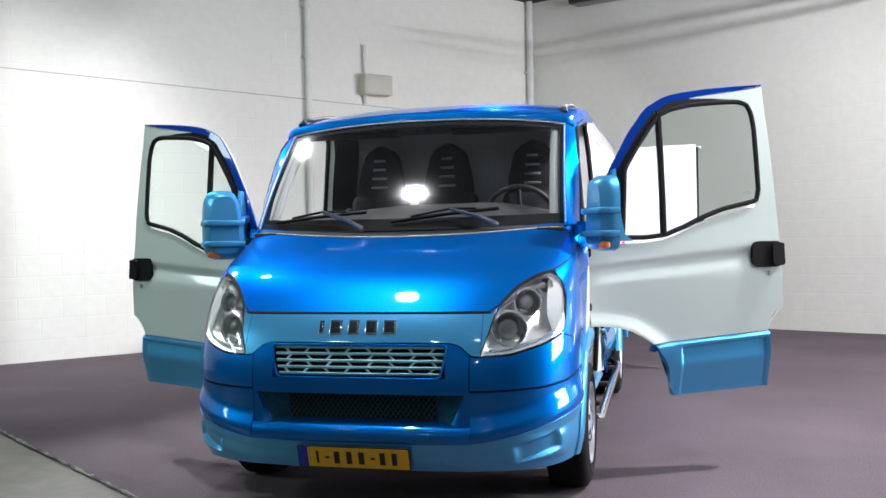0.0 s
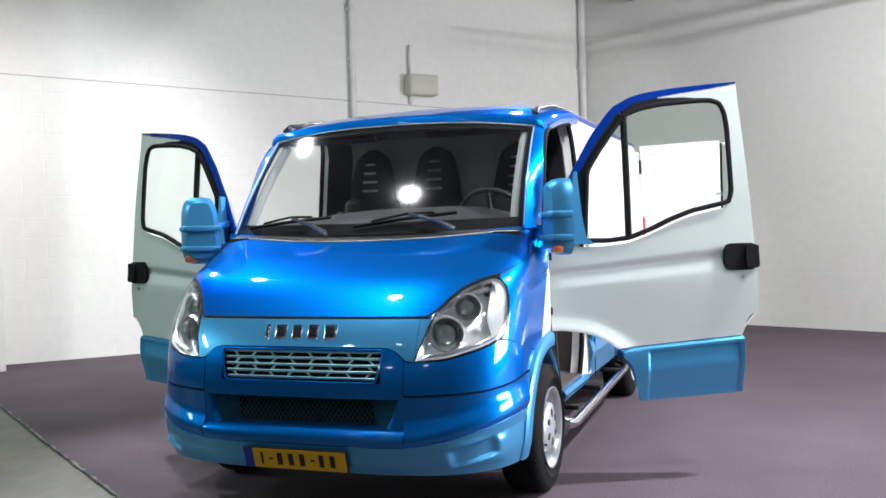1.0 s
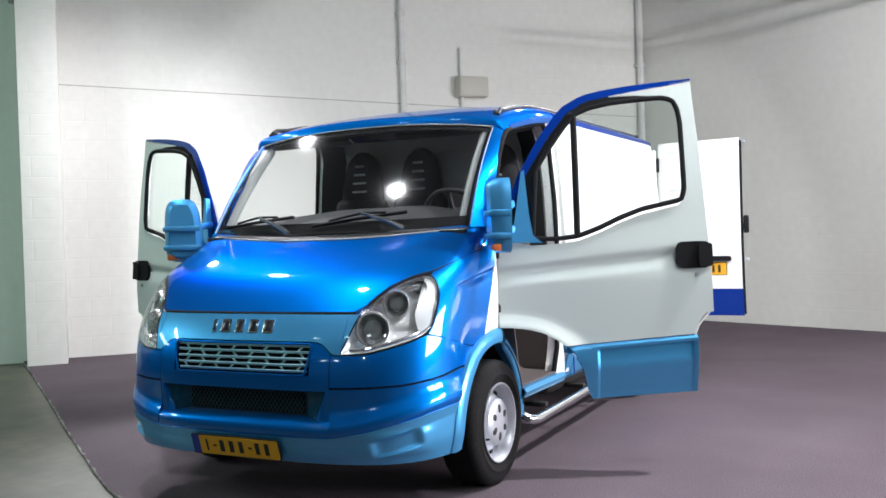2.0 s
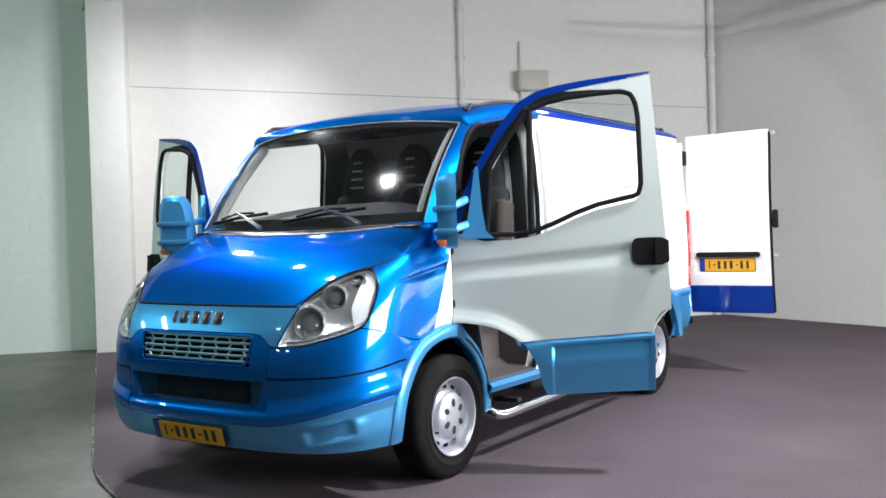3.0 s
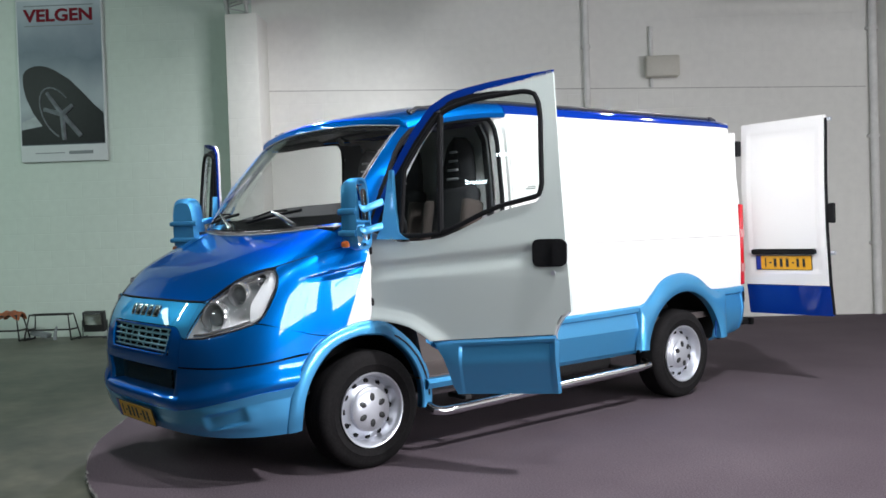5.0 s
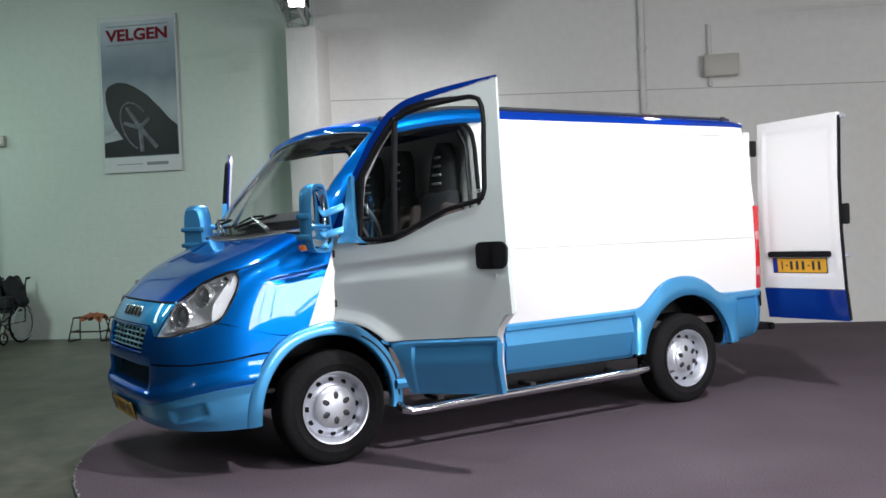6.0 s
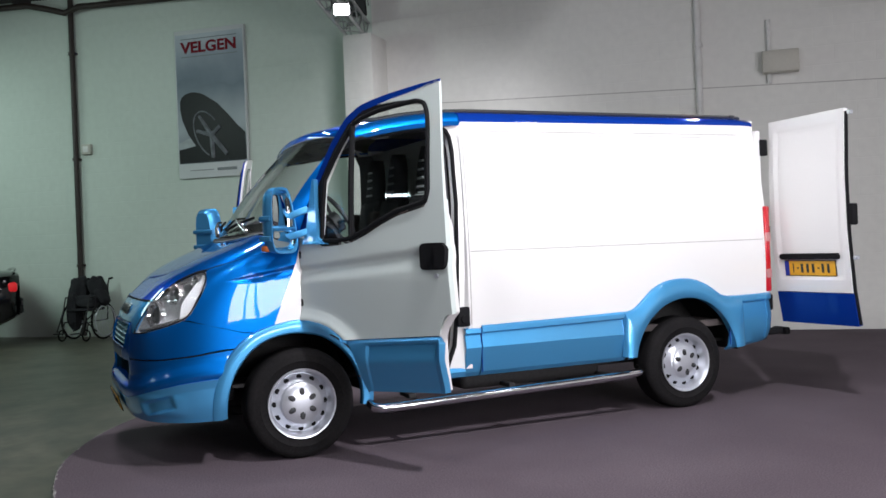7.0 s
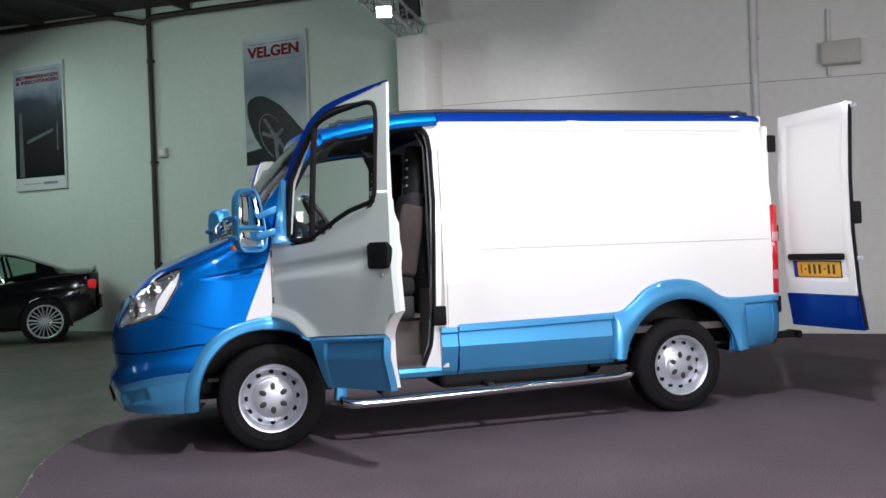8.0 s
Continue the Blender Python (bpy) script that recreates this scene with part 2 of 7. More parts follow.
def tube(bm, points, radius, sides=10, closed=False, mat=0):
    pts = [Vector(p) for p in points]
    n = len(pts)
    rings, up = [], None
    for k, p in enumerate(pts):
        a = pts[k - 1] if k or closed else p
        b = pts[(k + 1) % n] if k < n - 1 or closed else p
        t = (b - a).normalized()
        if up is None:
            up = t.orthogonal().normalized()
        up = (up - t * up.dot(t)).normalized()
        side = t.cross(up)
        r = radius[k] if isinstance(radius, (list, tuple)) else radius
        rings.append([bm.verts.new(p + r * (math.cos(2 * math.pi * j / sides) * up + math.sin(2 * math.pi * j / sides) * side)) for j in range(sides)])
    for k in range(n if closed else n - 1):
        r0, r1 = rings[k], rings[(k + 1) % n]
        for j in range(sides):
            f = bm.faces.new((r0[j], r0[(j + 1) % sides], r1[(j + 1) % sides], r1[j]))
            f.material_index = mat
    if not closed:
        for r in (rings[0], rings[-1]):
            bm.faces.new(r).material_index = mat


def lathe(bm, profile, sides=48, m=None, mat=0):
    """Turns a profile of (radius, along) about the local X axis."""
    m = m or Matrix()
    rings = []
    for r, a in profile:
        if r < 1e-5:
            rings.append([bm.verts.new(m @ Vector((a, 0, 0)))])
        else:
            rings.append([bm.verts.new(m @ Vector((a, r * math.cos(2 * math.pi * k / sides), r * math.sin(2 * math.pi * k / sides)))) for k in range(sides)])
    for r0, r1 in zip(rings, rings[1:]):
        for k in range(sides):
            j = (k + 1) % sides
            if len(r0) == 1 and len(r1) == 1:
                continue
            quad = (r0[0], r1[j], r1[k]) if len(r0) == 1 else (r0[k], r0[j], r1[0]) if len(r1) == 1 else (r0[k], r0[j], r1[j], r1[k])
            bm.faces.new(quad).material_index = mat


def shell(bm, grid, thick, mat=0, towards=None):
    """A sheet through a grid of points, given thickness on its inner side (the side of the point towards)."""
    g = [[Vector(p) for p in row] for row in grid]
    nu, nv = len(g), len(g[0])
    aim = Vector(towards) if towards is not None else Vector((0, 1.2, 1.0))
    normals = [[None] * nv for _ in range(nu)]
    for i in range(nu):
        for j in range(nv):
            a = g[min(i + 1, nu - 1)][j] - g[max(i - 1, 0)][j]
            b = g[i][min(j + 1, nv - 1)] - g[i][max(j - 1, 0)]
            n = a.cross(b)
            if n.length < 1e-9:
                n = aim - g[i][j]
            n.normalize()
            normals[i][j] = n
    mid = g[nu // 2][nv // 2]
    sign = 1 if normals[nu // 2][nv // 2].dot(aim - mid) > 0 else -1
    outer = [[bm.verts.new(g[i][j]) for j in range(nv)] for i in range(nu)]
    inner = [[bm.verts.new(g[i][j] + sign * thick * normals[i][j]) for j in range(nv)] for i in range(nu)]
    made = []

    def face(*vs):
        vs = list(dict.fromkeys(vs))
        if len(vs) > 2:
            f = bm.faces.new(vs)
            f.material_index = mat
            made.append(f)

    for i in range(nu - 1):
        for j in range(nv - 1):
            face(outer[i][j], outer[i + 1][j], outer[i + 1][j + 1], outer[i][j + 1])
            face(inner[i][j], inner[i][j + 1], inner[i + 1][j + 1], inner[i + 1][j])
    for i in range(nu - 1):
        face(outer[i][0], inner[i][0], inner[i + 1][0], outer[i + 1][0])
        face(outer[i][-1], outer[i + 1][-1], inner[i + 1][-1], inner[i][-1])
    for j in range(nv - 1):
        face(outer[0][j], outer[0][j + 1], inner[0][j + 1], inner[0][j])
        face(outer[-1][j], inner[-1][j], inner[-1][j + 1], outer[-1][j + 1])
    return made


def table(rows, x):
    """Smooth reading of a small table of (x, value)."""
    xs, ys = [r[0] for r in rows], [r[1] for r in rows]
    if x <= xs[0]:
        return ys[0]
    if x >= xs[-1]:
        return ys[-1]
    k = max(i for i in range(len(xs) - 1) if xs[i] <= x)
    t = (x - xs[k]) / (xs[k + 1] - xs[k])

    def slope(i):
        if 0 < i < len(xs) - 1:
            return (ys[i + 1] - ys[i - 1]) / (xs[i + 1] - xs[i - 1])
        i0 = min(max(i, 0), len(xs) - 2)
        return (ys[i0 + 1] - ys[i0]) / (xs[i0 + 1] - xs[i0])

    h = xs[k + 1] - xs[k]
    a, b = ys[k], ys[k + 1]
    return (2 * t**3 - 3 * t**2 + 1) * a + (t**3 - 2 * t**2 + t) * h * slope(k) + (3 * t**2 - 2 * t**3) * b + (t**3 - t**2) * h * slope(k + 1)


def linear(rows, x):
    return float(np.interp(x, [r[0] for r in rows], [r[1] for r in rows]))


def span(a, b, n):
    return [a + (b - a) * k / (n - 1) for k in range(n)]


def along(points, n):
    """n points evenly spaced along a polyline."""
    pts = [Vector(p) for p in points]
    d = [0.0]
    for a, b in zip(pts, pts[1:]):
        d.append(d[-1] + (b - a).length)
    out = []
    for s in span(0, d[-1], n):
        k = min(max(i for i in range(len(d)) if d[i] <= s + 1e-9), len(pts) - 2)
        w = (s - d[k]) / max(d[k + 1] - d[k], 1e-9)
        out.append(pts[k].lerp(pts[k + 1], w))
    return out


def extrude_outline(bm, outline, to3d, depth, mat=0, bevel=0.0):
    """A flat plate from a 2D outline; to3d maps (a, b, depth) to space."""
    lo = [bm.verts.new(to3d(a, b, 0.0)) for a, b in outline]
    hi = [bm.verts.new(to3d(a, b, depth)) for a, b in outline]
    n = len(outline)
    faces = [bm.faces.new(lo), bm.faces.new(hi[::-1])]
    for k in range(n):
        faces.append(bm.faces.new((lo[k], hi[k], hi[(k + 1) % n], lo[(k + 1) % n])))
    for f in faces:
        f.material_index = mat
    return faces


def rounded(x0, y0, x1, y1, r, n=5):
    pts = []
    for cx, cy, a in ((x1 - r, y1 - r, 0), (x0 + r, y1 - r, 90), (x0 + r, y0 + r, 180), (x1 - r, y0 + r, 270)):
        for k in range(n):
            t = radians(a + 90 * k / (n - 1))
            pts.append((cx + r * math.cos(t), cy + r * math.sin(t)))
    return pts


# ---- the hall ----
WALL_A = radians(48.0)
A_DIR = Vector((math.cos(WALL_A), math.sin(WALL_A), 0))
A_OUT = Vector((math.sin(WALL_A), -math.cos(WALL_A), 0))
A_FOOT = A_OUT * A_OUT.dot(Vector((-3.44, 6.95, 0)))
CORNER = A_FOOT + 6.95 * A_DIR
WALL_B = radians(-23.0)
B_DIR = Vector((math.cos(WALL_B), math.sin(WALL_B), 0))


def on_a(u, out, z):
    """A place by wall A: u along it, out from it, z up."""
    p = A_FOOT + u * A_DIR + out * A_OUT
    return Vector((p.x, p.y, z))


def ceiling_height(u):
    return 5.47 - 0.045 * u


def wall(name, p, q, top_p, top_q, mat, label):
    """A thick wall from p to q; its inner face runs on that line, the room on its right."""
    p, q = Vector(p), Vector(q)
    d = (q - p).normalized()
    length = (q - p).length
    bm = bmesh.new()
    pts = [(0, -0.25), (length, -0.25), (length, top_q), (0, top_p)]
    extrude_outline(bm, pts, lambda a, b, t: (a, t, b), 0.3)
    ob = part(name, bm, mat)
    ob.matrix_world = Matrix(((d.x, -d.y, 0, p.x), (d.y, d.x, 0, p.y), (0, 0, 1, 0), (0, 0, 0, 1)))
    return tagged(ob, label, "wall", kind="structure")


A_END = A_FOOT - 20.0 * A_DIR
SPLIT = A_FOOT - 1.9 * A_DIR
B_END = CORNER + 16.0 * B_DIR
C_END = Vector((9.5, -13.0, 0))
wall("wall_west", A_END, SPLIT, ceiling_height(-20) + 0.3, ceiling_height(-1.9) + 0.3, WALLGREEN, "white painted block wall of the hall, green tube light put into its colour")
wall("wall_north", SPLIT, CORNER + 0.3 * A_DIR, ceiling_height(-1.9) + 0.3, ceiling_height(7) + 0.3, WALLWHITE, "white painted block wall lit by a floodlight")
wall("wall_east", CORNER, B_END, ceiling_height(6.8) + 0.3, 5.6, WALLWHITE, "white painted wall with a soft spot of light")
# unseen end walls, added in dark grey to keep bounced light low
wall("wall_south", B_END, C_END, 5.6, 6.6, WALLGREY, "unseen plain grey wall closing the hall, dark to cut bounced light")
wall("wall_rear", C_END, A_END, 6.6, ceiling_height(-20) + 0.3, WALLGREY, "unseen plain grey wall closing the hall, dark to cut bounced light")

# floor of the whole hall
bm = bmesh.new()
rim = [A_END - 1.0 * A_DIR, CORNER + Vector((-0.4, 0.6, 0)), B_END + Vector((0.6, 0.3, 0)), C_END + Vector((0.5, -0.5, 0))]
extrude_outline(bm, [(p.x, p.y) for p in rim], lambda a, b, t: (a, b, -0.02 - t), 0.2)
tagged(part("floor", bm, CONCRETE), "worn grey green concrete hall floor with stains", "floor", kind="structure")

# carpet with one straight cut edge and a rounded front corner
edge = [(-6.85, 3.2), (-4.47, 1.52), (-2.45, 0.08), (-1.42, -0.64), (-0.90, -0.99), (-0.22, -1.27), (0.36, -1.41), (0.90, -1.46), (1.45, -1.44), (2.2, -1.55), (4.5, -2.3), (9.0, -4.6), (11.2, -5.7)]
for _ in range(3):
    cut = [edge[0]]
    for (x0, y0), (x1, y1) in zip(edge, edge[1:]):
        cut += [(0.75 * x0 + 0.25 * x1, 0.75 * y0 + 0.25 * y1), (0.25 * x0 + 0.75 * x1, 0.25 * y0 + 0.75 * y1)]
    edge = cut + [edge[-1]]
smooth_edge = edge
outline = smooth_edge + [(B_END.x - 0.1, B_END.y - 0.6), (CORNER.x + 0.05, CORNER.y - 0.03)] + [(p.x, p.y) for p in (on_a(6.0, 0.0, 0), on_a(-1.4, 0.0, 0))]
bm = bmesh.new()
extrude_outline(bm, outline, lambda a, b, t: (a, b, -0.016 + t), 0.016)
carpet = tagged(part("carpet", bm, CARPET), "dark plum grey exhibition carpet under the van", "carpet", kind="structure")
FRAY = material("frayed_carpet_edge", (0.30, 0.29, 0.27), 0.9, grain=0.6, grain_size=14, stain=1.0, stain_size=3.0, colour2=(0.05, 0.045, 0.045))
rnd = random.Random(5)
bm = bmesh.new()
run = along([(a, b, 0) for a, b in smooth_edge if a < 4.0], 260)
tube(bm, [p + Vector((rnd.uniform(-0.006, 0.006), rnd.uniform(-0.006, 0.006), -0.008)) for p in run], [rnd.uniform(0.004, 0.013) for _ in run], 5)
part("frayed_edge", bm, FRAY, carpet, "pale frayed carpet edge")

# ceiling: one mesh with ribs
bm = bmesh.new()
lo = [bm.verts.new((p.x, p.y, h)) for p, h in ((A_END - 1.0 * A_DIR, ceiling_height(-20)), (CORNER + Vector((-0.4, 0.6, 0)), ceiling_height(6.82) - 0.055), (B_END + Vector((0.6, 0.3, 0)), 5.3), (C_END + Vector((0.5, -0.5, 0)), 6.3))]
hi = [bm.verts.new(v.co + Vector((0, 0, 0.2))) for v in lo]
bm.faces.new(lo), bm.faces.new(hi[::-1])
for k in range(4):
    bm.faces.new((lo[k], hi[k], hi[(k + 1) % 4], lo[(k + 1) % 4]))
for k in range(7):
    u = -17.0 + 1.75 * k
    z = ceiling_height(u) - 0.06
    a, b = on_a(u, 0.02, z), on_a(u, 9.0, z - 0.02)
    mid = (a + b) / 2
    box(bm, mid, (0.10, (b - a).length, 0.16), m=Matrix.Rotation(WALL_A, 4, "Z"))
tagged(part("ceiling", bm, CEILING), "dark hall ceiling with steel ribs", "ceiling", kind="structure")

# pillar with its truss
PIL = Matrix.Rotation(WALL_A, 4, "Z")
bm = bmesh.new()
box(bm, on_a(-1.905, 0.30, 2.12), (0.45, 0.62, 4.66), 0.012, PIL)
tagged(part("pillar", bm, WALLWHITE), "white painted concrete pillar against the block wall", "pillar", kind="structure")

# grooves and edges of the walls
bm = bmesh.new()
for u0, u1, z0, z1 in ((-1.80, 6.78, 3.46, 3.20),):
    a, b = on_a(u0, 0.002, z0), on_a(u1, 0.002, z1)
    box(bm, (a + b) / 2, ((b - a).length, 0.004, 0.012), m=Matrix.Rotation(WALL_A, 4, "Z") @ Matrix.Rotation(math.atan2(z0 - z1, u1 - u0), 4, "Y"))
tagged(part("trim", bm, SHADOWLINE), "thin dark joint running along the white wall", "trim", kind="structure")


def pipe(name, u, z0, z1, r, mat, label, clamps):
    t = thing(name, label, "pipe")
    bm = bmesh.new()
    tube(bm, [on_a(u, 0.06, z0), on_a(u, 0.06, z1)], r, 14)
    part("pipe_run", bm, mat, t)
    for z in clamps:
        bm = bmesh.new()
        tube(bm, [on_a(u, 0.06, z - 0.025), on_a(u, 0.06, z + 0.025)], r * 1.35, 14)
        box(bm, on_a(u, 0.02, z), (r * 3.0, 0.05, 0.035), 0.004, PIL)
        part("clamp", bm, mat, t)
    return t


pipe("conduit_pipe", 2.88, 0.0, ceiling_height(2.9), 0.045, PIPEWHITE, "white painted conduit pipe fixed to the white wall", (1.4, 2.6, 3.9, 4.6))
pipe("corner_pipe", 6.86, 0.0, ceiling_height(6.6), 0.055, PIPEWHITE, "white painted pipe beside the room corner", (1.0, 2.5, 4.0))
pipe("drain_pipe", -7.36, 0.0, ceiling_height(-7.4), 0.045, RUSTPIPE, "dark brown drain pipe on the pale wall", (1.2, 3.0, 4.8))
t = thing("ceiling_pipe", "dark brown pipe running under the ceiling along the wall", "pipe")
bm = bmesh.new()
tube(bm, [on_a(-16, 0.35, 5.85), on_a(-8.0, 0.35, 5.62), on_a(-7.6, 0.34, 5.52), on_a(-7.36, 0.2, 5.46), on_a(-7.0, 0.30, 5.50), on_a(-3.2, 0.35, 5.36)], 0.052, 12)
part("pipe_run", bm, RUSTPIPE, t)

# junction box with its conduit
t = thing("junction_box", "beige junction box with a short conduit on the white wall", "junction box")
bm = bmesh.new()
box(bm, on_a(3.93, 0.10, 3.57), (0.46, 0.20, 0.29), 0.015, PIL)
part("housing", bm, BOXBEIGE, t)
bm = bmesh.new()
box(bm, on_a(3.93, 0.205, 3.57), (0.42, 0.012, 0.25), 0.005, PIL)
part("cover", bm, BOXBEIGE, t)
bm = bmesh.new()
tube(bm, [on_a(3.79, 0.05, 3.30), on_a(3.79, 0.05, 4.15)], 0.028, 10)
part("conduit", bm, PIPEWHITE, t)
t = thing("wall_socket", "small grey socket box beside the drain pipe", "socket")
bm = bmesh.new()
box(bm, on_a(-7.15, 0.04, 3.16), (0.17, 0.08, 0.17), 0.012, PIL)
part("housing", bm, BOXBEIGE, t)
bm = bmesh.new()
box(bm, on_a(-7.15, 0.085, 3.16), (0.10, 0.012, 0.10), 0.004, PIL)
part("cover", bm, PIPEWHITE, t)

# ---- the van ----
VAN = thing("van", "blue and white panel van, front doors open, standing on dark carpet", "van")

NOSE_FRONT = [(0.28, -0.955), (0.34, -0.985), (0.41, -1.0), (0.47, -1.005), (0.56, -1.0), (0.67, -1.005), (0.75, -1.0), (0.83, -0.985), (0.92, -0.95), (1.02, -0.885), (1.09, -0.818), (1.15, -0.755), (1.21, -0.672), (1.29, -0.515), (1.36, -0.345), (1.43, -0.18), (1.46, -0.10)]
NOSE_WIDE = [(0.28, 0.975), (0.40, 1.0), (0.80, 1.005), (1.05, 1.0), (1.2, 0.99), (1.3, 0.972), (1.4, 0.94), (1.46, 0.92)]
NOSE_BACK = [(0.28, -0.25), (0.9, -0.25), (1.19, -0.2), (1.3, -0.10), (1.43, 0.0), (1.46, 0.0)]
SIDE_WIDE = [(0.40, 1.0), (0.76, 1.012), (1.1, 1.018), (1.35, 1.012), (1.7, 0.995), (2.0, 0.968), (2.1, 0.955), (2.17, 0.944)]
POWER = 2 / 3.5


def nose(s, z, proud=0.0):
    """The skin of the nose: s from 0 at the middle to 1 at the flank and 2 at the door's edge."""
    f, w, b = table(NOSE_FRONT, z) - proud, table(NOSE_WIDE, z) + proud, table(NOSE_BACK, z)
    if s <= 1:
        a = radians(90 * s)
        return Vector((w * math.sin(a) ** POWER, b - (b - f) * max(math.cos(a), 0.0) ** POWER, z))
    e = s - 1
    return Vector((w + (table(SIDE_WIDE, z) + proud - w) * e, b + (0.015 - b) * e, z))


def front(x, z, proud=0.0):
    """The nose skin by its distance x from the middle."""
    f, w, b = table(NOSE_FRONT, z) - proud, table(NOSE_WIDE, z), table(NOSE_BACK, z)
    return Vector((x, b - (b - f) * max(0.0, 1 - (abs(x) / w) ** 3.5) ** (1 / 3.5), z))


def flank(y, z):
    """The half width of the nose skin at y."""
    f, w, b = table(NOSE_FRONT, z), table(NOSE_WIDE, z), table(NOSE_BACK, z)
    if y >= b:
        return w + (table(SIDE_WIDE, z) - w) * (y - b) / (0.015 - b) if y < 0.015 else table(SIDE_WIDE, z)
    return w * max(0.0, 1 - ((b - y) / (b - f)) ** 3.5) ** (1 / 3.5)


def arch_end(z, r=0.492):
    """Where the nose skin stops at the front wheel arch, as s."""
    y = -math.sqrt(max(0.001, r * r - (z - 0.348) ** 2))
    lo, hi = 0.3, 2.0
    for _ in range(30):
        mid = (lo + hi) / 2
        lo, hi = (mid, hi) if nose(mid, z).y < y else (lo, mid)
    return lo


def mirror(p, side):
    return Vector((p[0] * side, p[1], p[2]))


def nose_panel(bm, s0, s1, low, high, ns, nz, side, proud=0.0, thick=0.014, mat=0, cut=False):
    grid = []
    for s in span(s0, s1, ns):
        col = []
        for k in range(nz):
            z = low(s) + (high(s) - low(s)) * k / (nz - 1)
            ss_ = 0.75 + (min(arch_end(z), s1) - 0.75) * (s - 0.75) / (s1 - 0.75) if cut and s > 0.75 else s
            col.append(mirror(nose(ss_, z, proud(s, z) if callable(proud) else proud), side))
        grid.append(col)
    return shell(bm, grid, thick, mat, towards=(0, 0.6, 0.8))


LAMP_TOP = [(0.262, 0.845), (0.285, 0.92), (0.305, 1.0), (0.335, 1.065), (0.40, 1.130), (0.47, 1.168), (0.55, 1.192), (0.62, 1.195), (0.68, 1.172), (0.72, 1.13), (0.745, 1.06)]
LAMP_LOW = [(0.262, 0.828), (0.38, 0.836), (0.48, 0.858), (0.60, 0.885), (0.70, 0.920), (0.73, 0.955), (0.745, 1.03)]
LAMP_OUT = [(0.88, 0.66), (0.90, 0.69), (0.92, 0.712), (0.95, 0.735), (1.0, 0.748), (1.06, 0.750), (1.10, 0.742), (1.13, 0.726), (1.16, 0.700), (1.19, 0.65), (1.20, 0.63)]
HOOD_EDGE = [(0.0, 1.026), (0.312, 1.028), (0.335, 1.074), (0.40, 1.139), (0.47, 1.177), (0.55, 1.201), (0.62, 1.210), (0.70, 1.232), (1.0, 1.315), (1.4, 1.375), (2.0, 1.405)]


def lamp_top(s):
    return table(LAMP_TOP, s)


def lamp_low(s):
    return table(LAMP_LOW, s)


def hood_edge(s):
    return linear(HOOD_EDGE, s)


# bonnet: one sheet over the whole nose
bm = bmesh.new()
ss = [2.0 - 0.05 * k for k in range(20)] + span(1.0, 0.03, 34)
ss = sorted(set(round(s, 4) for s in ss), reverse=True)
row = [(-1, s) for s in ss] + [(1, 0.0)] + [(1, s) for s in ss[::-1]]
shell(bm, [[mirror(nose(s, hood_edge(s) + (1.455 - hood_edge(s)) * (k / 22.0) ** 0.8), d) for k in range(23)] for d, s in row], 0.014, towards=(0, 0.6, 0.8))
part("bonnet", bm, BLUE, VAN, "metallic blue bonnet")

# face panel with the chrome badge, stepped over the grille
FACE_LOW = [(0.0, 0.892), (0.155, 0.892), (0.185, 0.880), (0.228, 0.832), (0.272, 0.828)]
bm = bmesh.new()
ss = sorted(set([-s for s in span(0.005, 0.26, 26)] + [0.0] + span(0.005, 0.26, 26)))
grid = [[mirror(nose(abs(s), linear(FACE_LOW, abs(s)) + (1.019 - linear(FACE_LOW, abs(s))) * k / 9), 1 if s >= 0 else -1) for k in range(10)] for s in ss]
shell(bm, grid, 0.014, towards=(0, 0.6, 0.8))
part("face_panel", bm, SKY, VAN, "light blue face panel")
for d in (1, -1):
    bm = bmesh.new()
    nose_panel(bm, 0.262, 0.314, lambda s: max(0.83, lamp_top(s) + 0.004), lambda s: 1.019, 8, 8, d)
    part("face_corner", bm, SKY, VAN)

# bumper skin between the face panel and the ledge
def bumper_top(s):
    return linear([(0.0, 0.886), (0.155, 0.886), (0.185, 0.874), (0.228, 0.826), (0.38, 0.832), (0.48, 0.854), (0.60, 0.881), (0.70, 0.910), (0.74, 0.906), (0.84, 0.884), (0.94, 0.846), (1.0, 0.808), (1.2, 0.78)], s)


def lower_top(s):
    return linear([(0, 0.420), (0.21, 0.425), (0.30, 0.442), (0.40, 0.465), (0.55, 0.497), (0.73, 0.530), (0.88, 0.546), (1.0, 0.55)], abs(s))


def split_line(s):
    return linear([(0, 0.662), (0.3, 0.667), (0.57, 0.674), (0.85, 0.697), (1.0, 0.718), (1.4, 0.725)], s)


def swell(h):
    """How far the bumper stands out, by the height over its light blue foot."""
    return linear([(-0.02, 0.006), (0.0, 0.012), (0.012, 0.018), (0.03, 0.021), (0.055, 0.019), (0.08, 0.012), (0.105, 0.004), (0.13, 0.0), (0.5, 0.0)], h)


for d in (1, -1):
    bm = bmesh.new()
    nose_panel(bm, 0.222, 1.08, lambda s: split_line(s) + 0.006, lambda s: bumper_top(s) - 0.004, 46, 10, d, cut=True)
    part("bumper_corner", bm, BLUE, VAN, "metallic blue bumper corner")
    bm = bmesh.new()
    nose_panel(bm, 0.218, 1.06, lambda s: lower_top(s) - 0.006, lambda s: split_line(s) - 0.004, 60, 26, d, lambda s, z: 0.002 + swell(z - lower_top(s)), cut=True)
    part("bumper_side", bm, BLUE, VAN)
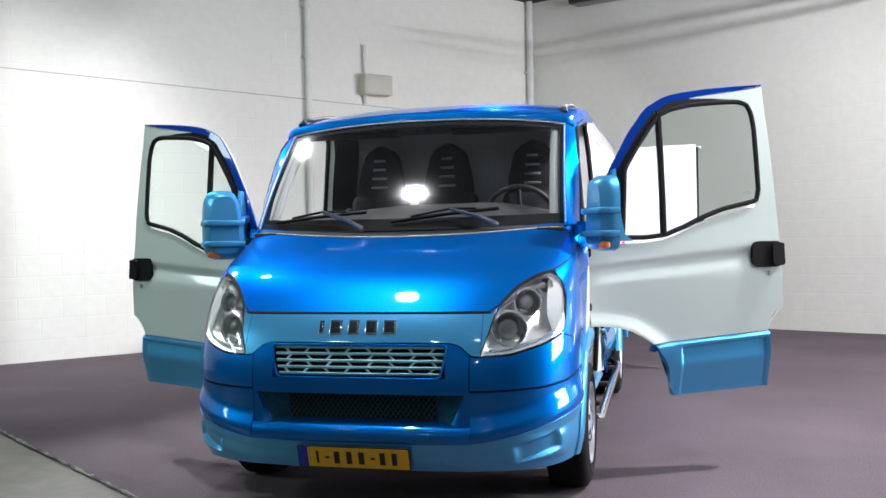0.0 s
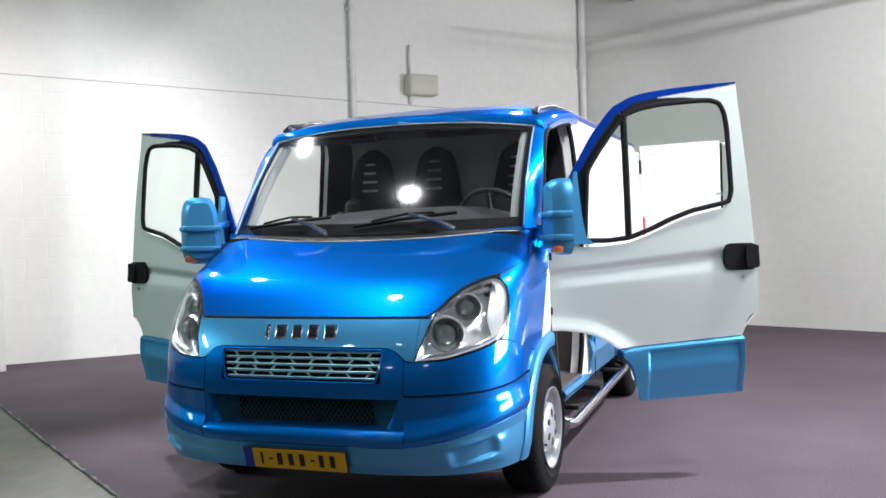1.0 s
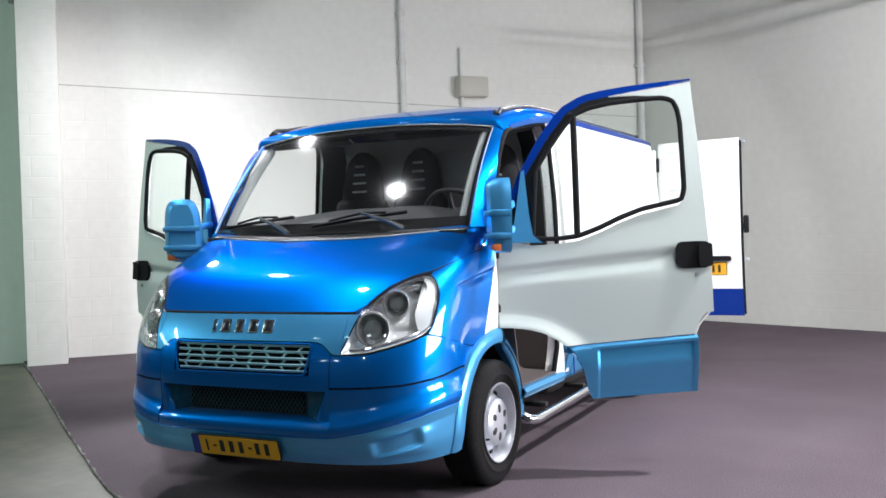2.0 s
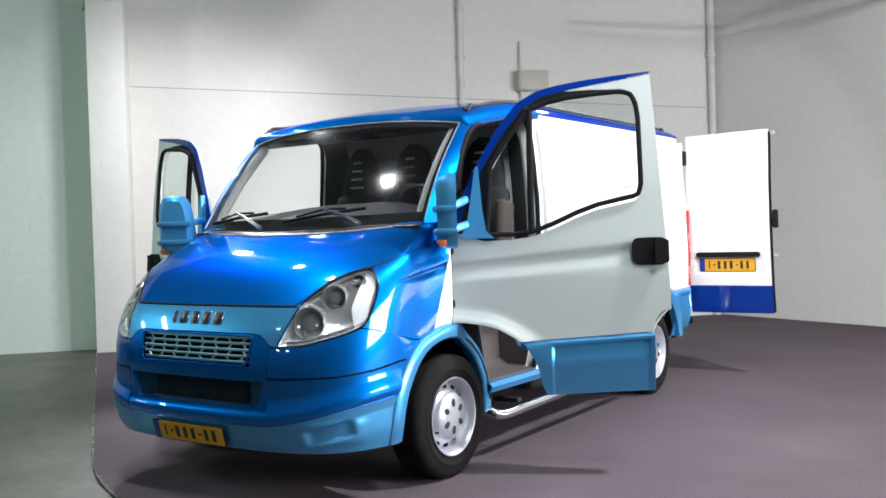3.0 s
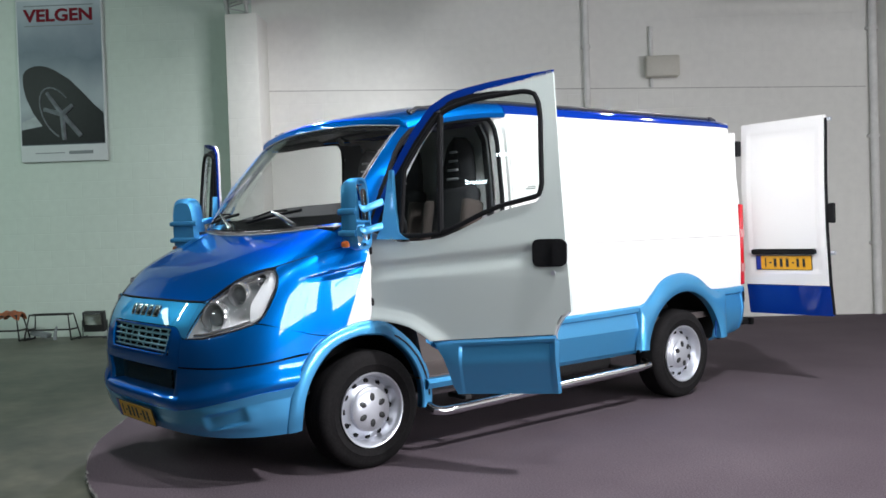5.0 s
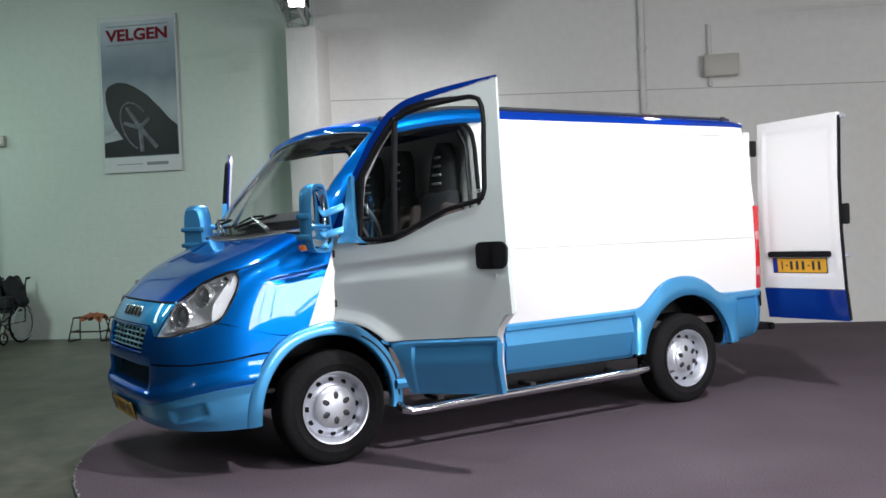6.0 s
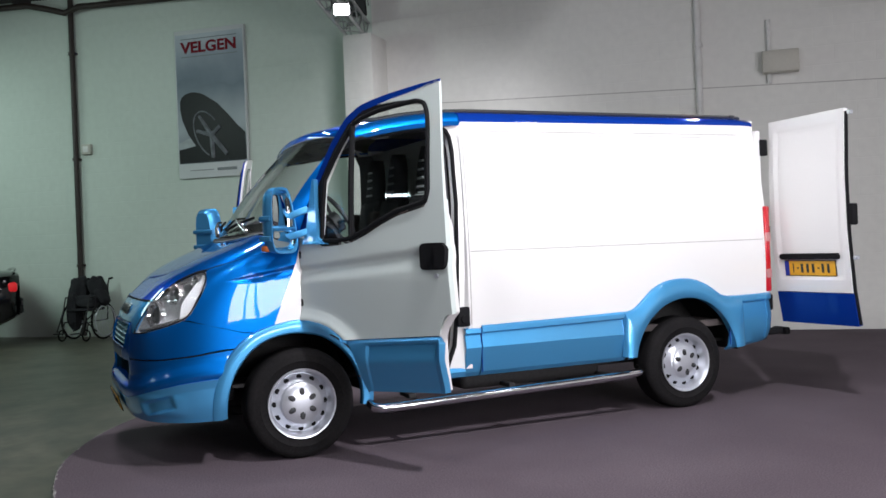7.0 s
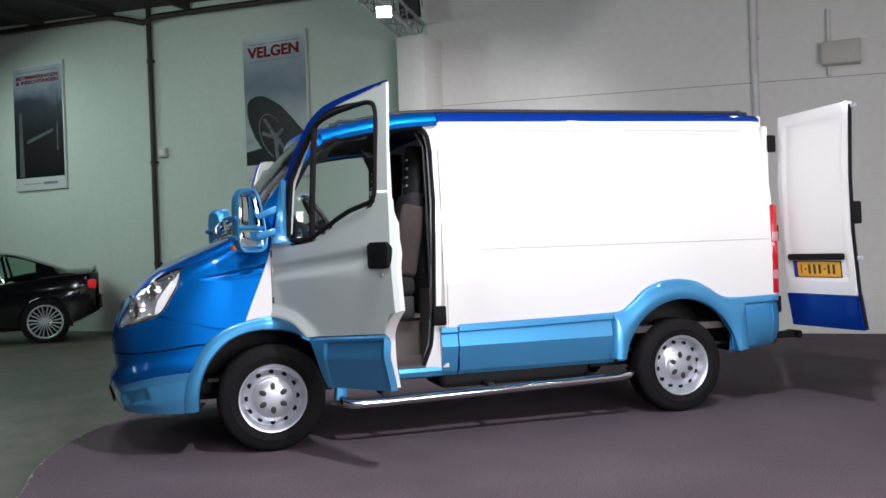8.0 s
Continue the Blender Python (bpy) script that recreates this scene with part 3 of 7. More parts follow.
# middle of the bumper, round the two grilles
CHEEK = material("dark_teal_grille_cheek", (0.012, 0.07, 0.13), 0.4, 0.3, 0.4, grain=0.3, grain_size=60)
bm = bmesh.new()
for d in (1, -1):
    shell(bm, [[mirror(front(x, 0.652 + (linear([(0.40, 0.888), (0.444, 0.888), (0.490, 0.876), (0.549, 0.828)], x) - 0.652) * k / 9), d) for k in range(10)] for x in span(0.432, 0.540, 9)], 0.014, towards=(0, 0.6, 0.8))
grid = [[front(x, 0.652 + 0.074 * k / 4) for k in range(5)] for x in span(-0.44, 0.44, 25)]
shell(bm, grid, 0.014, towards=(0, 0.6, 0.8))
part("grille_surround", bm, BLUE, VAN)
for d in (1, -1):
    bm = bmesh.new()
    shell(bm, [[mirror(front(0.368 + (0.445 + 0.07 * k / 8 - 0.368) * w, 0.505 + 0.152 * k / 8, -0.062 + 0.045 * w), d) for k in range(9)] for w in span(0, 1, 6)], 0.010, towards=(0, 0.6, 0.8))
    part("lower_grille_cheek", bm, CHEEK, VAN)
    bm = bmesh.new()
    shell(bm, [[mirror(front(0.443 + 0.072 * k / 8 + (0.548 - 0.443 - 0.072 * k / 8) * w, 0.495 + 0.168 * k / 8, -0.02 + 0.02 * min(1, 4 * w)), d) for k in range(9)] for w in span(0, 1, 6)], 0.014, towards=(0, 0.6, 0.8))
    part("grille_cheek_edge", bm, BLUE, VAN)
# ledge under the lower grille
bm = bmesh.new()
sec = [(0.522, -0.06), (0.516, -0.030), (0.507, -0.004), (0.495, 0.012), (0.478, 0.020), (0.455, 0.023), (0.436, 0.021), (0.422, 0.016), (0.416, 0.010)]
grid = [[front(x, z, p) for z, p in sec] for x in span(-0.545, 0.545, 31)]
shell(bm, grid, 0.012, towards=(0, 0.6, 0.8))
part("bumper_ledge", bm, BLUE, VAN, "glossy blue ledge below the grille")
# light blue lower bumper
bm = bmesh.new()
ss = sorted(set([-s for s in span(0.01, 0.98, 130)] + [0.0] + span(0.01, 0.98, 130)))


def lower_point(s, z):
    a = abs(s)
    bulge = 0.010 * math.exp(-(((a - 0.53) / 0.19) ** 6)) * math.exp(-(((z - 0.395) / 0.062) ** 6))
    dent = 0.024 * math.exp(-(((a - 0.53 + 0.25 * (z - 0.395)) / 0.130) ** 8)) * math.exp(-(((z - 0.396 - 0.20 * (a - 0.53)) / 0.042) ** 8))
    a = min(a, arch_end(z))
    rise = max(0.0, 1 - (lower_top(s) - z) / 0.05)
    return mirror(nose(a, z, 0.010 + 0.009 * rise - dent + bulge), 1 if s >= 0 else -1)


grid = [[lower_point(s, 0.290 + (lower_top(s) - 0.290) * k / 44) for k in range(45)] for s in ss]
shell(bm, grid, 0.014, towards=(0, 0.6, 0.7))
part("lower_bumper", bm, SKY, VAN, "light blue lower bumper with moulded lamp recesses")
bm = bmesh.new()
grid = [[mirror(nose(abs(s), z, p), 1 if s >= 0 else -1) for z, p in ((0.292, 0.004), (0.283, -0.03), (0.285, -0.10), (0.30, -0.25))] for s in span(-0.9, 0.9, 41)]
shell(bm, grid, 0.01, towards=(0, 0.2, 0.8))
part("bumper_underside", bm, PLASTIC, VAN)
# seams
for d in (1, -1):
    for run, r in (([nose(s, split_line(s) + 0.001, -0.006) for s in span(0.215, 1.06, 30)], 0.0045), ([nose(0.2195, z, -0.008) for z in span(0.43, 0.83, 12)], 0.007), ([nose(s, hood_edge(s) - 0.003, -0.008) for s in span(0.0, 2.0, 50)], 0.008)):
        bm = bmesh.new()
        tube(bm, [mirror(p, d) for p in run], r, 6)
        part("seam", bm, RUBBER, VAN)

# light blue made paler: lamp reflections on the bars put into the colour
GRILLE = material("sheen_paled_grille_paint", (0.34, 0.58, 0.66), 0.35, 0.4, 0.8, grain=0.05, grain_size=200)
# grille: four bars and slanted webs
grille = part("grille", bmesh.new(), RUBBER, VAN)
bm = bmesh.new()
shell(bm, [[front(x, 0.715 + 0.185 * k / 3, -0.060) for k in range(4)] for x in span(-0.46, 0.46, 13)], 0.01, towards=(0, 0.6, 0.8))
part("grille_back", bm, RUBBER, grille, "black grille backing")


def grille_half(z):
    return 0.398 + 0.030 * (z - 0.735) / 0.135


for z in (0.745, 0.775, 0.806, 0.838, 0.868):
    bm = bmesh.new()
    sec = [(-0.007, -0.016), (0.003, -0.006), (0.007, -0.012), (0.005, -0.034), (-0.007, -0.034)]
    w = grille_half(z)
    shell(bm, [[front(x, z + a, b) for a, b in sec] for x in span(-w, w, 25)], 0.003, towards=(0, 0.6, 0.8))
    part("grille_bar", bm, GRILLE, grille)
for r, z in enumerate((0.745, 0.775, 0.806, 0.838)):
    for k in range(8):
        x = -0.364 + 0.104 * k + (0.0 if r in (0, 3) else 0.012)
        lean = (1 if (k + (r in (1, 2))) % 2 else -1) * 0.016
        if abs(x) > 0.385:
            continue
        bm = bmesh.new()
        tube(bm, [front(x - lean, z, -0.018), front(x + lean, z + 0.031, -0.018)], 0.0055, 6)
        part("grille_web", bm, GRILLE, grille)
bm = bmesh.new()
ring = [front(x, 0.880, 0.0) for x in span(-0.425, 0.425, 17)] + [front(0.437, 0.868, 0.0), front(0.425, 0.80, 0.0), front(0.408, 0.738, 0.0)] + [front(x, 0.727, 0.0) for x in span(0.39, -0.39, 17)] + [front(-0.408, 0.738, 0.0), front(-0.425, 0.80, 0.0), front(-0.437, 0.868, 0.0)]
tube(bm, ring, 0.006, 8, closed=True)
part("grille_rim", bm, BLUE, grille)

# lower grille: dark well and a woven mesh
bm = bmesh.new()
g0 = [[mirror(nose(abs(s), 0.50 + 0.17 * k / 3, -0.075), 1 if s >= 0 else -1) for k in range(4)] for s in span(-0.215, 0.215, 13)]
shell(bm, g0, 0.01, towards=(0, 0.6, 0.8))
lower_grille = part("lower_grille", bm, RUBBER, VAN, "dark lower grille")
bm = bmesh.new()
MESH = material("blue_grey_mesh", (0.035, 0.085, 0.12), 0.4, 0.4)
for r in range(8):
    for k in range(30):
        x = -0.365 + 0.73 * k / 29 + (0.0126 if r % 2 else 0.0)
        z = 0.520 + 0.017 * r
        if abs(x) > 0.368:
            continue
        for lean in (1, -1):
            a, b = Vector((x, -0.945, z)), Vector((x + lean * 0.0126, -0.945, z + 0.017))
            tube(bm, [a, b], 0.0022, 4)
part("wire_mesh", bm, MESH, lower_grille)

# badge as plain blocks: dark faces on chrome rims
BADGEDARK = material("dark_badge_face", (0.035, 0.038, 0.05), 0.25, 0.6, grain=0.1, grain_size=80)
badge = part("badge", bmesh.new(), CHROME, VAN)
x = -0.205
LEAN_BADGE = Matrix.Rotation(radians(-24), 4, "X")
for wide in (0.024, 0.064, 0.056, 0.060, 0.068):
    g = front(x + wide / 2, 0.960)
    bm = bmesh.new()
    box(bm, (x + wide / 2, g.y - 0.003, 0.960), (wide, 0.012, 0.074), 0.004, LEAN_BADGE)
    block = part("badge_block", bm, CHROME, badge)
    bm = bmesh.new()
    box(bm, (x + wide / 2 - 0.002, g.y - 0.008, 0.962), (wide * 0.72, 0.010, 0.054), 0.003, LEAN_BADGE)
    part("block_face", bm, BADGEDARK, badge)
    x += wide + 0.030

# head lamps
LAMPCHROME = material("bright_lamp_chrome", (0.92, 0.93, 0.94), 0.10, 0.85, grain=0.05, grain_size=50)
PROJECTOR = material("grey_projector_glass", (0.34, 0.37, 0.38), 0.10, 0.55, 1.0)
LAMPFROST = material("frosted_indicator_reflector", (0.86, 0.88, 0.89), 0.35, 0.15, grain=0.12, grain_size=70)
for d in (1, -1):
    lamp = part("headlamp", bmesh.new(), SMOKED, VAN)
    lamp["label"] = "clear headlamp with two round reflectors"
    bm = bmesh.new()
    grid = [[mirror(nose(s, lamp_low(s) + (lamp_top(s) - lamp_low(s)) * k / 10, -0.085 + 0.075 * max(abs(2 * k / 10 - 1), abs(2 * (s - 0.5035) / 0.483)) ** 4), d) for k in range(11)] for s in span(0.262, 0.745, 44)]
    shell(bm, grid, 0.006, towards=(0, 0.8, 0.8))
    part("lamp_bowl", bm, SMOKED, lamp)
    for s, z, r in ((0.398, 0.942, 0.080), (0.490, 1.062, 0.062), (0.612, 1.138, 0.034)):
        c = mirror(nose(s, z, -0.045), d)
        n = mirror(nose(s, z, 0.2), d) - mirror(nose(s, z, 0.0), d)
        n = (n.normalized() * 0.45 + Vector((0.15 * d, -1, 0.1)) * 0.55).normalized()
        m = Matrix.Translation(c) @ n.to_track_quat("X", "Z").to_matrix().to_4x4()
        bm = bmesh.new()
        lathe(bm, [(r * 1.16, -0.010), (r * 1.12, 0.016), (r * 1.04, 0.026), (r * 0.97, 0.026), (r * 0.92, 0.016), (r * 0.86, -0.004), (r * 0.72, -0.020), (r * 0.45, -0.032), (0, -0.038)], 32, m)
        part("reflector", bm, LAMPCHROME, lamp, "round chrome reflector")
        bm = bmesh.new()
        lathe(bm, [(r * 0.64, -0.022), (r * 0.62, -0.008), (r * 0.52, 0.006), (r * 0.34, 0.014), (r * 0.16, 0.018), (0, 0.019)], 24, m)
        part("projector_lens", bm, PROJECTOR, lamp, "grey glass lens")
    # indicator: an upright ribbed reflector beside the outer edge
    bm = bmesh.new()
    grid = []
    for k, s in enumerate(span(0.618, 0.728, 23)):
        lo, hi = lamp_low(s) + 0.018, lamp_top(s) - 0.015
        lo += max(0.0, 0.10 * (0.66 - s) / 0.042)
        grid.append([mirror(nose(s, lo + (hi - lo) * q / 8, -0.030 + 0.004 * (k % 2) + 0.018 * (s - 0.618) / 0.11), d) for q in range(9)])
    shell(bm, grid, 0.004, towards=(0, 0.8, 0.8))
    part("indicator_reflector", bm, LAMPFROST, lamp, "pale ribbed indicator reflector")
    bm = bmesh.new()
    tube(bm, [mirror(nose(s, lamp_low(s) + 0.82 * (lamp_top(s) - lamp_low(s)), -0.036), d) for s in span(0.345, 0.60, 12)], 0.013, 8)
    tube(bm, [mirror(nose(s, lamp_low(s) + 0.016, -0.024), d) for s in span(0.30, 0.66, 14)], 0.011, 8)
    part("chrome_fin", bm, LAMPCHROME, lamp)
    bm = bmesh.new()
    grid = [[mirror(nose(s, lamp_low(s) + (lamp_top(s) - lamp_low(s)) * k / 10, 0.004), d) for k in range(11)] for s in span(0.262, 0.745, 44)]
    shell(bm, grid, 0.004, towards=(0, 0.8, 0.8))
    lens = part("lens", bm, LENS, lamp)
    lens.visible_shadow = False
    bm = bmesh.new()
    ring = [nose(s, lamp_low(s), -0.002) for s in span(0.262, 0.745, 40)] + [nose(s, lamp_top(s), -0.002) for s in span(0.745, 0.262, 40)]
    tube(bm, [mirror(p, d) for p in ring], 0.004, 6, closed=True)
    part("lamp_seal", bm, RUBBER, lamp)


# fenders: blue, with a white wedge painted before the door
ARCH_Y, ARCH_Z = 0.0, 0.348


def arch_line(y, r):
    return ARCH_Z + math.sqrt(max(r * r - (y - ARCH_Y) ** 2, 0.0))


def fender_low(s):
    y = nose(s, 0.85).y
    return max(bumper_top(s) + 0.002 if s < 1.1 else 0.70, arch_line(y, 0.495))


def fender_s(s, z):
    a = linear(LAMP_OUT, z) + 0.006
    return a + (1.0 - a) * (s - 0.70) / 0.30 if s < 1.0 else s


def wing_fold(y, z):
    """The pressed fold of the wing: it starts as a point behind the lamp and runs to the door."""
    top = 1.140 + 0.175 * (y + 0.44)
    low = linear([(-0.46, 1.136), (-0.40, 1.120), (-0.33, 1.113), (-0.23, 1.120), (-0.10, 1.143), (0.02, 1.170)], y)
    if y < -0.45 or top - low < 0.004:
        return 0.0
    deep = min(1.0, (y + 0.45) / 0.15)
    return deep * linear([(-0.8, 0.0), (-0.35, 0.003), (0.0, 0.004), (0.22, -0.013), (0.45, -0.013), (0.9, 0.0), (1.2, 0.0)], (top - z) / (top - low))


def wedge(s):
    return linear([(1.30, 0.70), (1.34, 0.845), (1.97, 1.30), (2.0, 1.32)], s)


for d in (1, -1):
    bm = bmesh.new()
    ss = sorted(set(span(0.70, 1.0, 24) + span(1.0, 2.0, 40)))

    def low_blue(s):
        l = fender_low(s)
        return max(l, wedge(s)) if s > 1.30 else l

    grid = []
    for s in ss:
        lo, hi = low_blue(s), hood_edge(s) - 0.006
        zs = [lo + (hi - lo) * k / 90 for k in range(91)]
        grid.append([mirror(nose(fender_s(s, z), z, wing_fold(nose(fender_s(s, z), z).y, z)), d) for z in zs])
    shell(bm, grid, 0.012, towards=(0, 0.6, 0.8))
    part("fender", bm, BLUE, VAN, "metallic blue front wing")
    bm = bmesh.new()
    grid = [[mirror(nose(s, fender_low(s) + (max(wedge(s), fender_low(s) + 0.003) - fender_low(s)) * k / 8), d) for k in range(9)] for s in span(1.335, 2.0, 22)]
    shell(bm, grid, 0.012, towards=(0, 0.6, 0.8))
    part("wing_wedge", bm, WHITE, VAN, "white painted wedge of the wing")

    # flare round the front wheel
    bm = bmesh.new()
    grid = []
    for a in span(-6.0, 188.0, 54):
        c, s_ = -math.cos(radians(a)), math.sin(radians(a))
        ring = []
        outer = linear([(-6, 0.556), (50, 0.556), (75, 0.528), (100, 0.526), (125, 0.506), (188, 0.500)], a)
        inner = linear([(-6, 0.466), (55, 0.468), (72, 0.455), (95, 0.438), (130, 0.425), (188, 0.418)], a)
        for k, px in ((0.0, 0.0), (0.055, 0.018), (0.22, 0.027), (0.55, 0.030), (0.89, 0.028), (1.0, 0.018), (1.0, -0.03)):
            rr = outer + (inner - outer) * k
            y, z = ARCH_Y + rr * c, max(0.292, ARCH_Z + rr * s_)
            x = 1.008 - 0.072 * min(1.0, max(0.0, (a - 92) / 26)) if y > 0 else max(flank(y, max(z, 0.3)), 0.9)
            ring.append(mirror((x + px, y, z), d))
        grid.append(ring)
    shell(bm, grid, 0.008, towards=(0.8 * d, 0.0, 0.5))
    part("wheel_flare", bm, SKY, VAN, "light blue wheel arch flare")
    # inner wheel house
    bm = bmesh.new()
    grid = [[mirror((x, ARCH_Y + 0.46 * -math.cos(radians(a)), ARCH_Z + 0.46 * math.sin(radians(a))), d) for x in (0.97, 0.8, 0.6, 0.5)] for a in span(-4, 178, 30)]
    shell(bm, grid, 0.01, towards=(0.8 * d, 0, 2.0))
    box(bm, (0.5 * d, 0, 0.60), (0.02, 0.95, 0.6))
    part("wheel_house", bm, DARKSTEEL, VAN)


# ---- cargo body ----
ROOF_SEC = [(0.947, 2.150), (0.942, 2.176), (0.926, 2.200), (0.885, 2.222), (0.80, 2.238), (0.62, 2.262), (0.40, 2.275), (0.20, 2.280), (0.0, 2.282)]
HEAD_SEC = [(0.915, 2.030), (0.908, 2.055), (0.895, 2.078), (0.872, 2.092), (0.80, 2.106), (0.62, 2.124), (0.40, 2.138), (0.20, 2.146), (0.0, 2.148)]
Y_HEAD, Y_REAR = 0.40, 3.84


def roof_point(k, y):
    t = min(1.0, max(0.0, (y - Y_HEAD) / 0.85))
    t = 1 - (1 - t) ** 1.9
    x = HEAD_SEC[k][0] + (ROOF_SEC[k][0] - HEAD_SEC[k][0]) * t
    z = HEAD_SEC[k][1] + (ROOF_SEC[k][1] - HEAD_SEC[k][1]) * t
    drop = max(0.0, (y - 3.74) / 0.10)
    z += 0.018 * min(1.0, max(0.0, (y - 1.2) / 2.4)) * (1 if k < 2 else 0.4)
    z -= 0.035 * drop**2 * (1 if k > 1 else 0.4)
    fore = -0.075 * (1 - (x / 0.9) ** 2) * max(0.0, 1 - (y - Y_HEAD) / 0.5)
    return Vector((x, y + fore, z))


def roof_sheet(y0, y1, n, k0=0):
    ks = list(range(k0, 9))
    rows = []
    for y in span(y0, y1, n):
        half = [roof_point(k, y) for k in ks]
        rows.append([Vector((-p.x, p.y, p.z)) for p in half] + [p for p in half[-2::-1]])
    return rows


bm = bmesh.new()
shell(bm, roof_sheet(Y_HEAD, 1.19, 18, 0), 0.012, towards=(0, 1.5, 1.2))
part("cab_roof", bm, BLUE, VAN, "metallic blue cab roof")
bm = bmesh.new()
shell(bm, roof_sheet(1.196, Y_REAR - 0.045, 24, 0), 0.012, towards=(0, 2.5, 1.2))
part("cargo_roof", bm, NAVY, VAN, "dark blue cargo roof band")


def side_x(z):
    return table(SIDE_WIDE, z)


REAR_ARCH_Y = 3.0
BAND_TOP = [(1.12, 0.742), (2.40, 0.762), (2.52, 0.775), (2.60, 0.830), (2.70, 0.915), (2.82, 0.967), (2.98, 0.985), (3.12, 0.967), (3.24, 0.915), (3.34, 0.850), (3.44, 0.825), (3.88, 0.830)]


def band_top(y):
    return table(BAND_TOP, y)


def rib(y, z):
    """Pressed panels and the long crease in the cargo side."""
    out = 0.0
    for y0, y1 in ((1.36, 2.36), (2.56, 3.66)):
        edge = min((y - y0) * 0.6, (y1 - y) * 0.6, z - 1.30, 2.085 - z)
        out -= 0.010 * min(1.0, max(0.0, edge / 0.020)) * min(1.0, max(0.0, (z - 1.3) / 0.55))
    return out


for d in (1, -1):
    bm = bmesh.new()
    ys = sorted(set(span(1.205, Y_REAR, 60) + [1.355, 1.385, 2.335, 2.365, 2.555, 2.585, 3.635, 3.665]))
    fr = span(0.0, 1.0, 64)
    grid = []
    for y in ys:
        lo = band_top(y) - 0.02
        col = []
        for f in fr:
            z = lo + (2.150 + 0.018 * min(1.0, (y - 1.2) / 2.4) - lo) * f
            pull = 0.055 * (max(0.0, z - 1.45) / 0.65) ** 1.5 * max(0.0, (y - 3.4) / 0.44)
            col.append(mirror((side_x(z) + rib(y, z), y - pull, z), d))
        grid.append(col)
    shell(bm, grid, 0.014, towards=(0, 2.5, 1.3))
    part("cargo_side", bm, WHITE, VAN, "white cargo side with pressed panels")

    # grey tubes paint the shade line along each pressed edge
    for y0, y1, z, r in ((1.215, 3.80, 1.258, 0.0032), (1.40, 2.42, 2.088, 0.0030), (1.44, 2.38, 2.062, 0.0022), (2.62, 3.66, 2.092, 0.0030), (2.66, 3.62, 2.066, 0.0022)):
        bm = bmesh.new()
        tube(bm, [mirror((side_x(z) + rib(y, z) - 0.0008, y - 0.055 * (max(0.0, z - 1.45) / 0.65) ** 1.5 * max(0.0, (y - 3.4) / 0.44), z), d) for y in span(y0, y1, 40)], r, 6)
        part("crease_shade_line", bm, SHADOWLINE, VAN)
    # light blue sill, rear flare and bumper corner in one moulding
    bm = bmesh.new()
    sill = []
    for y in span(1.275, 2.45, 20):
        t = band_top(y)
        sill.append([mirror(p, d) for p in ((1.008, y, t + 0.006), (1.022, y, t), (1.030, y, t - 0.012), (1.030, y, t - 0.04), (1.008, y, t - 0.052), (1.010, y, t - 0.060), (1.027, y, 0.60), (1.002, y, 0.49), (0.982, y, 0.43), (0.955, y, 0.400), (0.93, y, 0.398))])
    shell(bm, sill, 0.012, towards=(0, 2.0, 0.7))
    part("sill_panel", bm, SKY, VAN, "light blue sill panel", 16.0)
    bm = bmesh.new()
    sill = []
    for y in span(1.15, 1.265, 4):
        sill.append([mirror(p, d) for p in ((1.000, y, 0.735), (1.022, y, 0.728), (1.028, y, 0.70), (1.008, y, 0.685), (1.027, y, 0.60), (1.002, y, 0.49), (0.982, y, 0.43), (0.955, y, 0.400), (0.93, y, 0.398))])
    shell(bm, sill, 0.012, towards=(0, 2.0, 0.7))
    part("sill_end", bm, SKY, VAN, "", 16.0)
    bm = bmesh.new()
    flare = []
    for a in span(9.0, 171.0, 46):
        c, s_ = -math.cos(radians(a)), math.sin(radians(a))
        y_in, z_in = REAR_ARCH_Y + 0.475 * c, ARCH_Z + 0.49 * s_
        y_out = REAR_ARCH_Y + 0.585 * c
        z_out = min(band_top(y_out) + 0.004, ARCH_Z + 0.02 + 0.9 * max(s_, 0) ** 0.35) if a > 15 else z_in
        z_out = max(z_out, z_in + 0.02) if a > 15 else z_in
        if a <= 15 or a >= 165:
            z_out = ARCH_Z + 0.56 * s_
        ring = []
        for f, px in ((0.0, -0.002), (0.06, 0.022), (0.25, 0.040), (0.6, 0.050), (0.9, 0.046), (1.0, 0.036), (1.0, -0.02)):
            ring.append(mirror((side_x(0.8) + px, y_out + (y_in - y_out) * f, z_out + (z_in - z_out) * f), d))
        flare.append(ring)
    shell(bm, flare, 0.008, towards=(0.8 * d, 3.0, 0.5))
    part("rear_flare", bm, SKY, VAN, "light blue rear wheel arch flare")
    bm = bmesh.new()
    web = []
    for y in span(2.445, 2.56, 6):
        t = band_top(y)
        web.append([mirror(p, d) for p in ((1.010, y, t + 0.004), (1.026, y, t - 0.005), (1.030, y, t - 0.05), (1.012, y, t - 0.065), (1.025, y, 0.60), (1.004, y, 0.49), (0.983, y, 0.43), (0.955, y, 0.402))])
    shell(bm, web, 0.012, towards=(0, 2.0, 0.7))
    part("sill_web", bm, SKY, VAN)
    bm = bmesh.new()
    corner = []
    for y, pull in [(y, 0.0) for y in span(3.43, 3.80, 8)] + [(3.84, 0.010), (3.87, 0.030), (3.885, 0.065)]:
        t = band_top(y)
        low = linear([(3.43, 0.40), (3.5, 0.405), (3.885, 0.455)], y)
        corner.append([mirror((x - pull, y, z), d) for x, z in ((1.006, t + 0.006), (1.030, t), (1.040, t - 0.015), (1.040, t - 0.045), (1.020, t - 0.060), (1.038, 0.66), (1.024, 0.55), (0.995, low + 0.03), (0.955, low))])
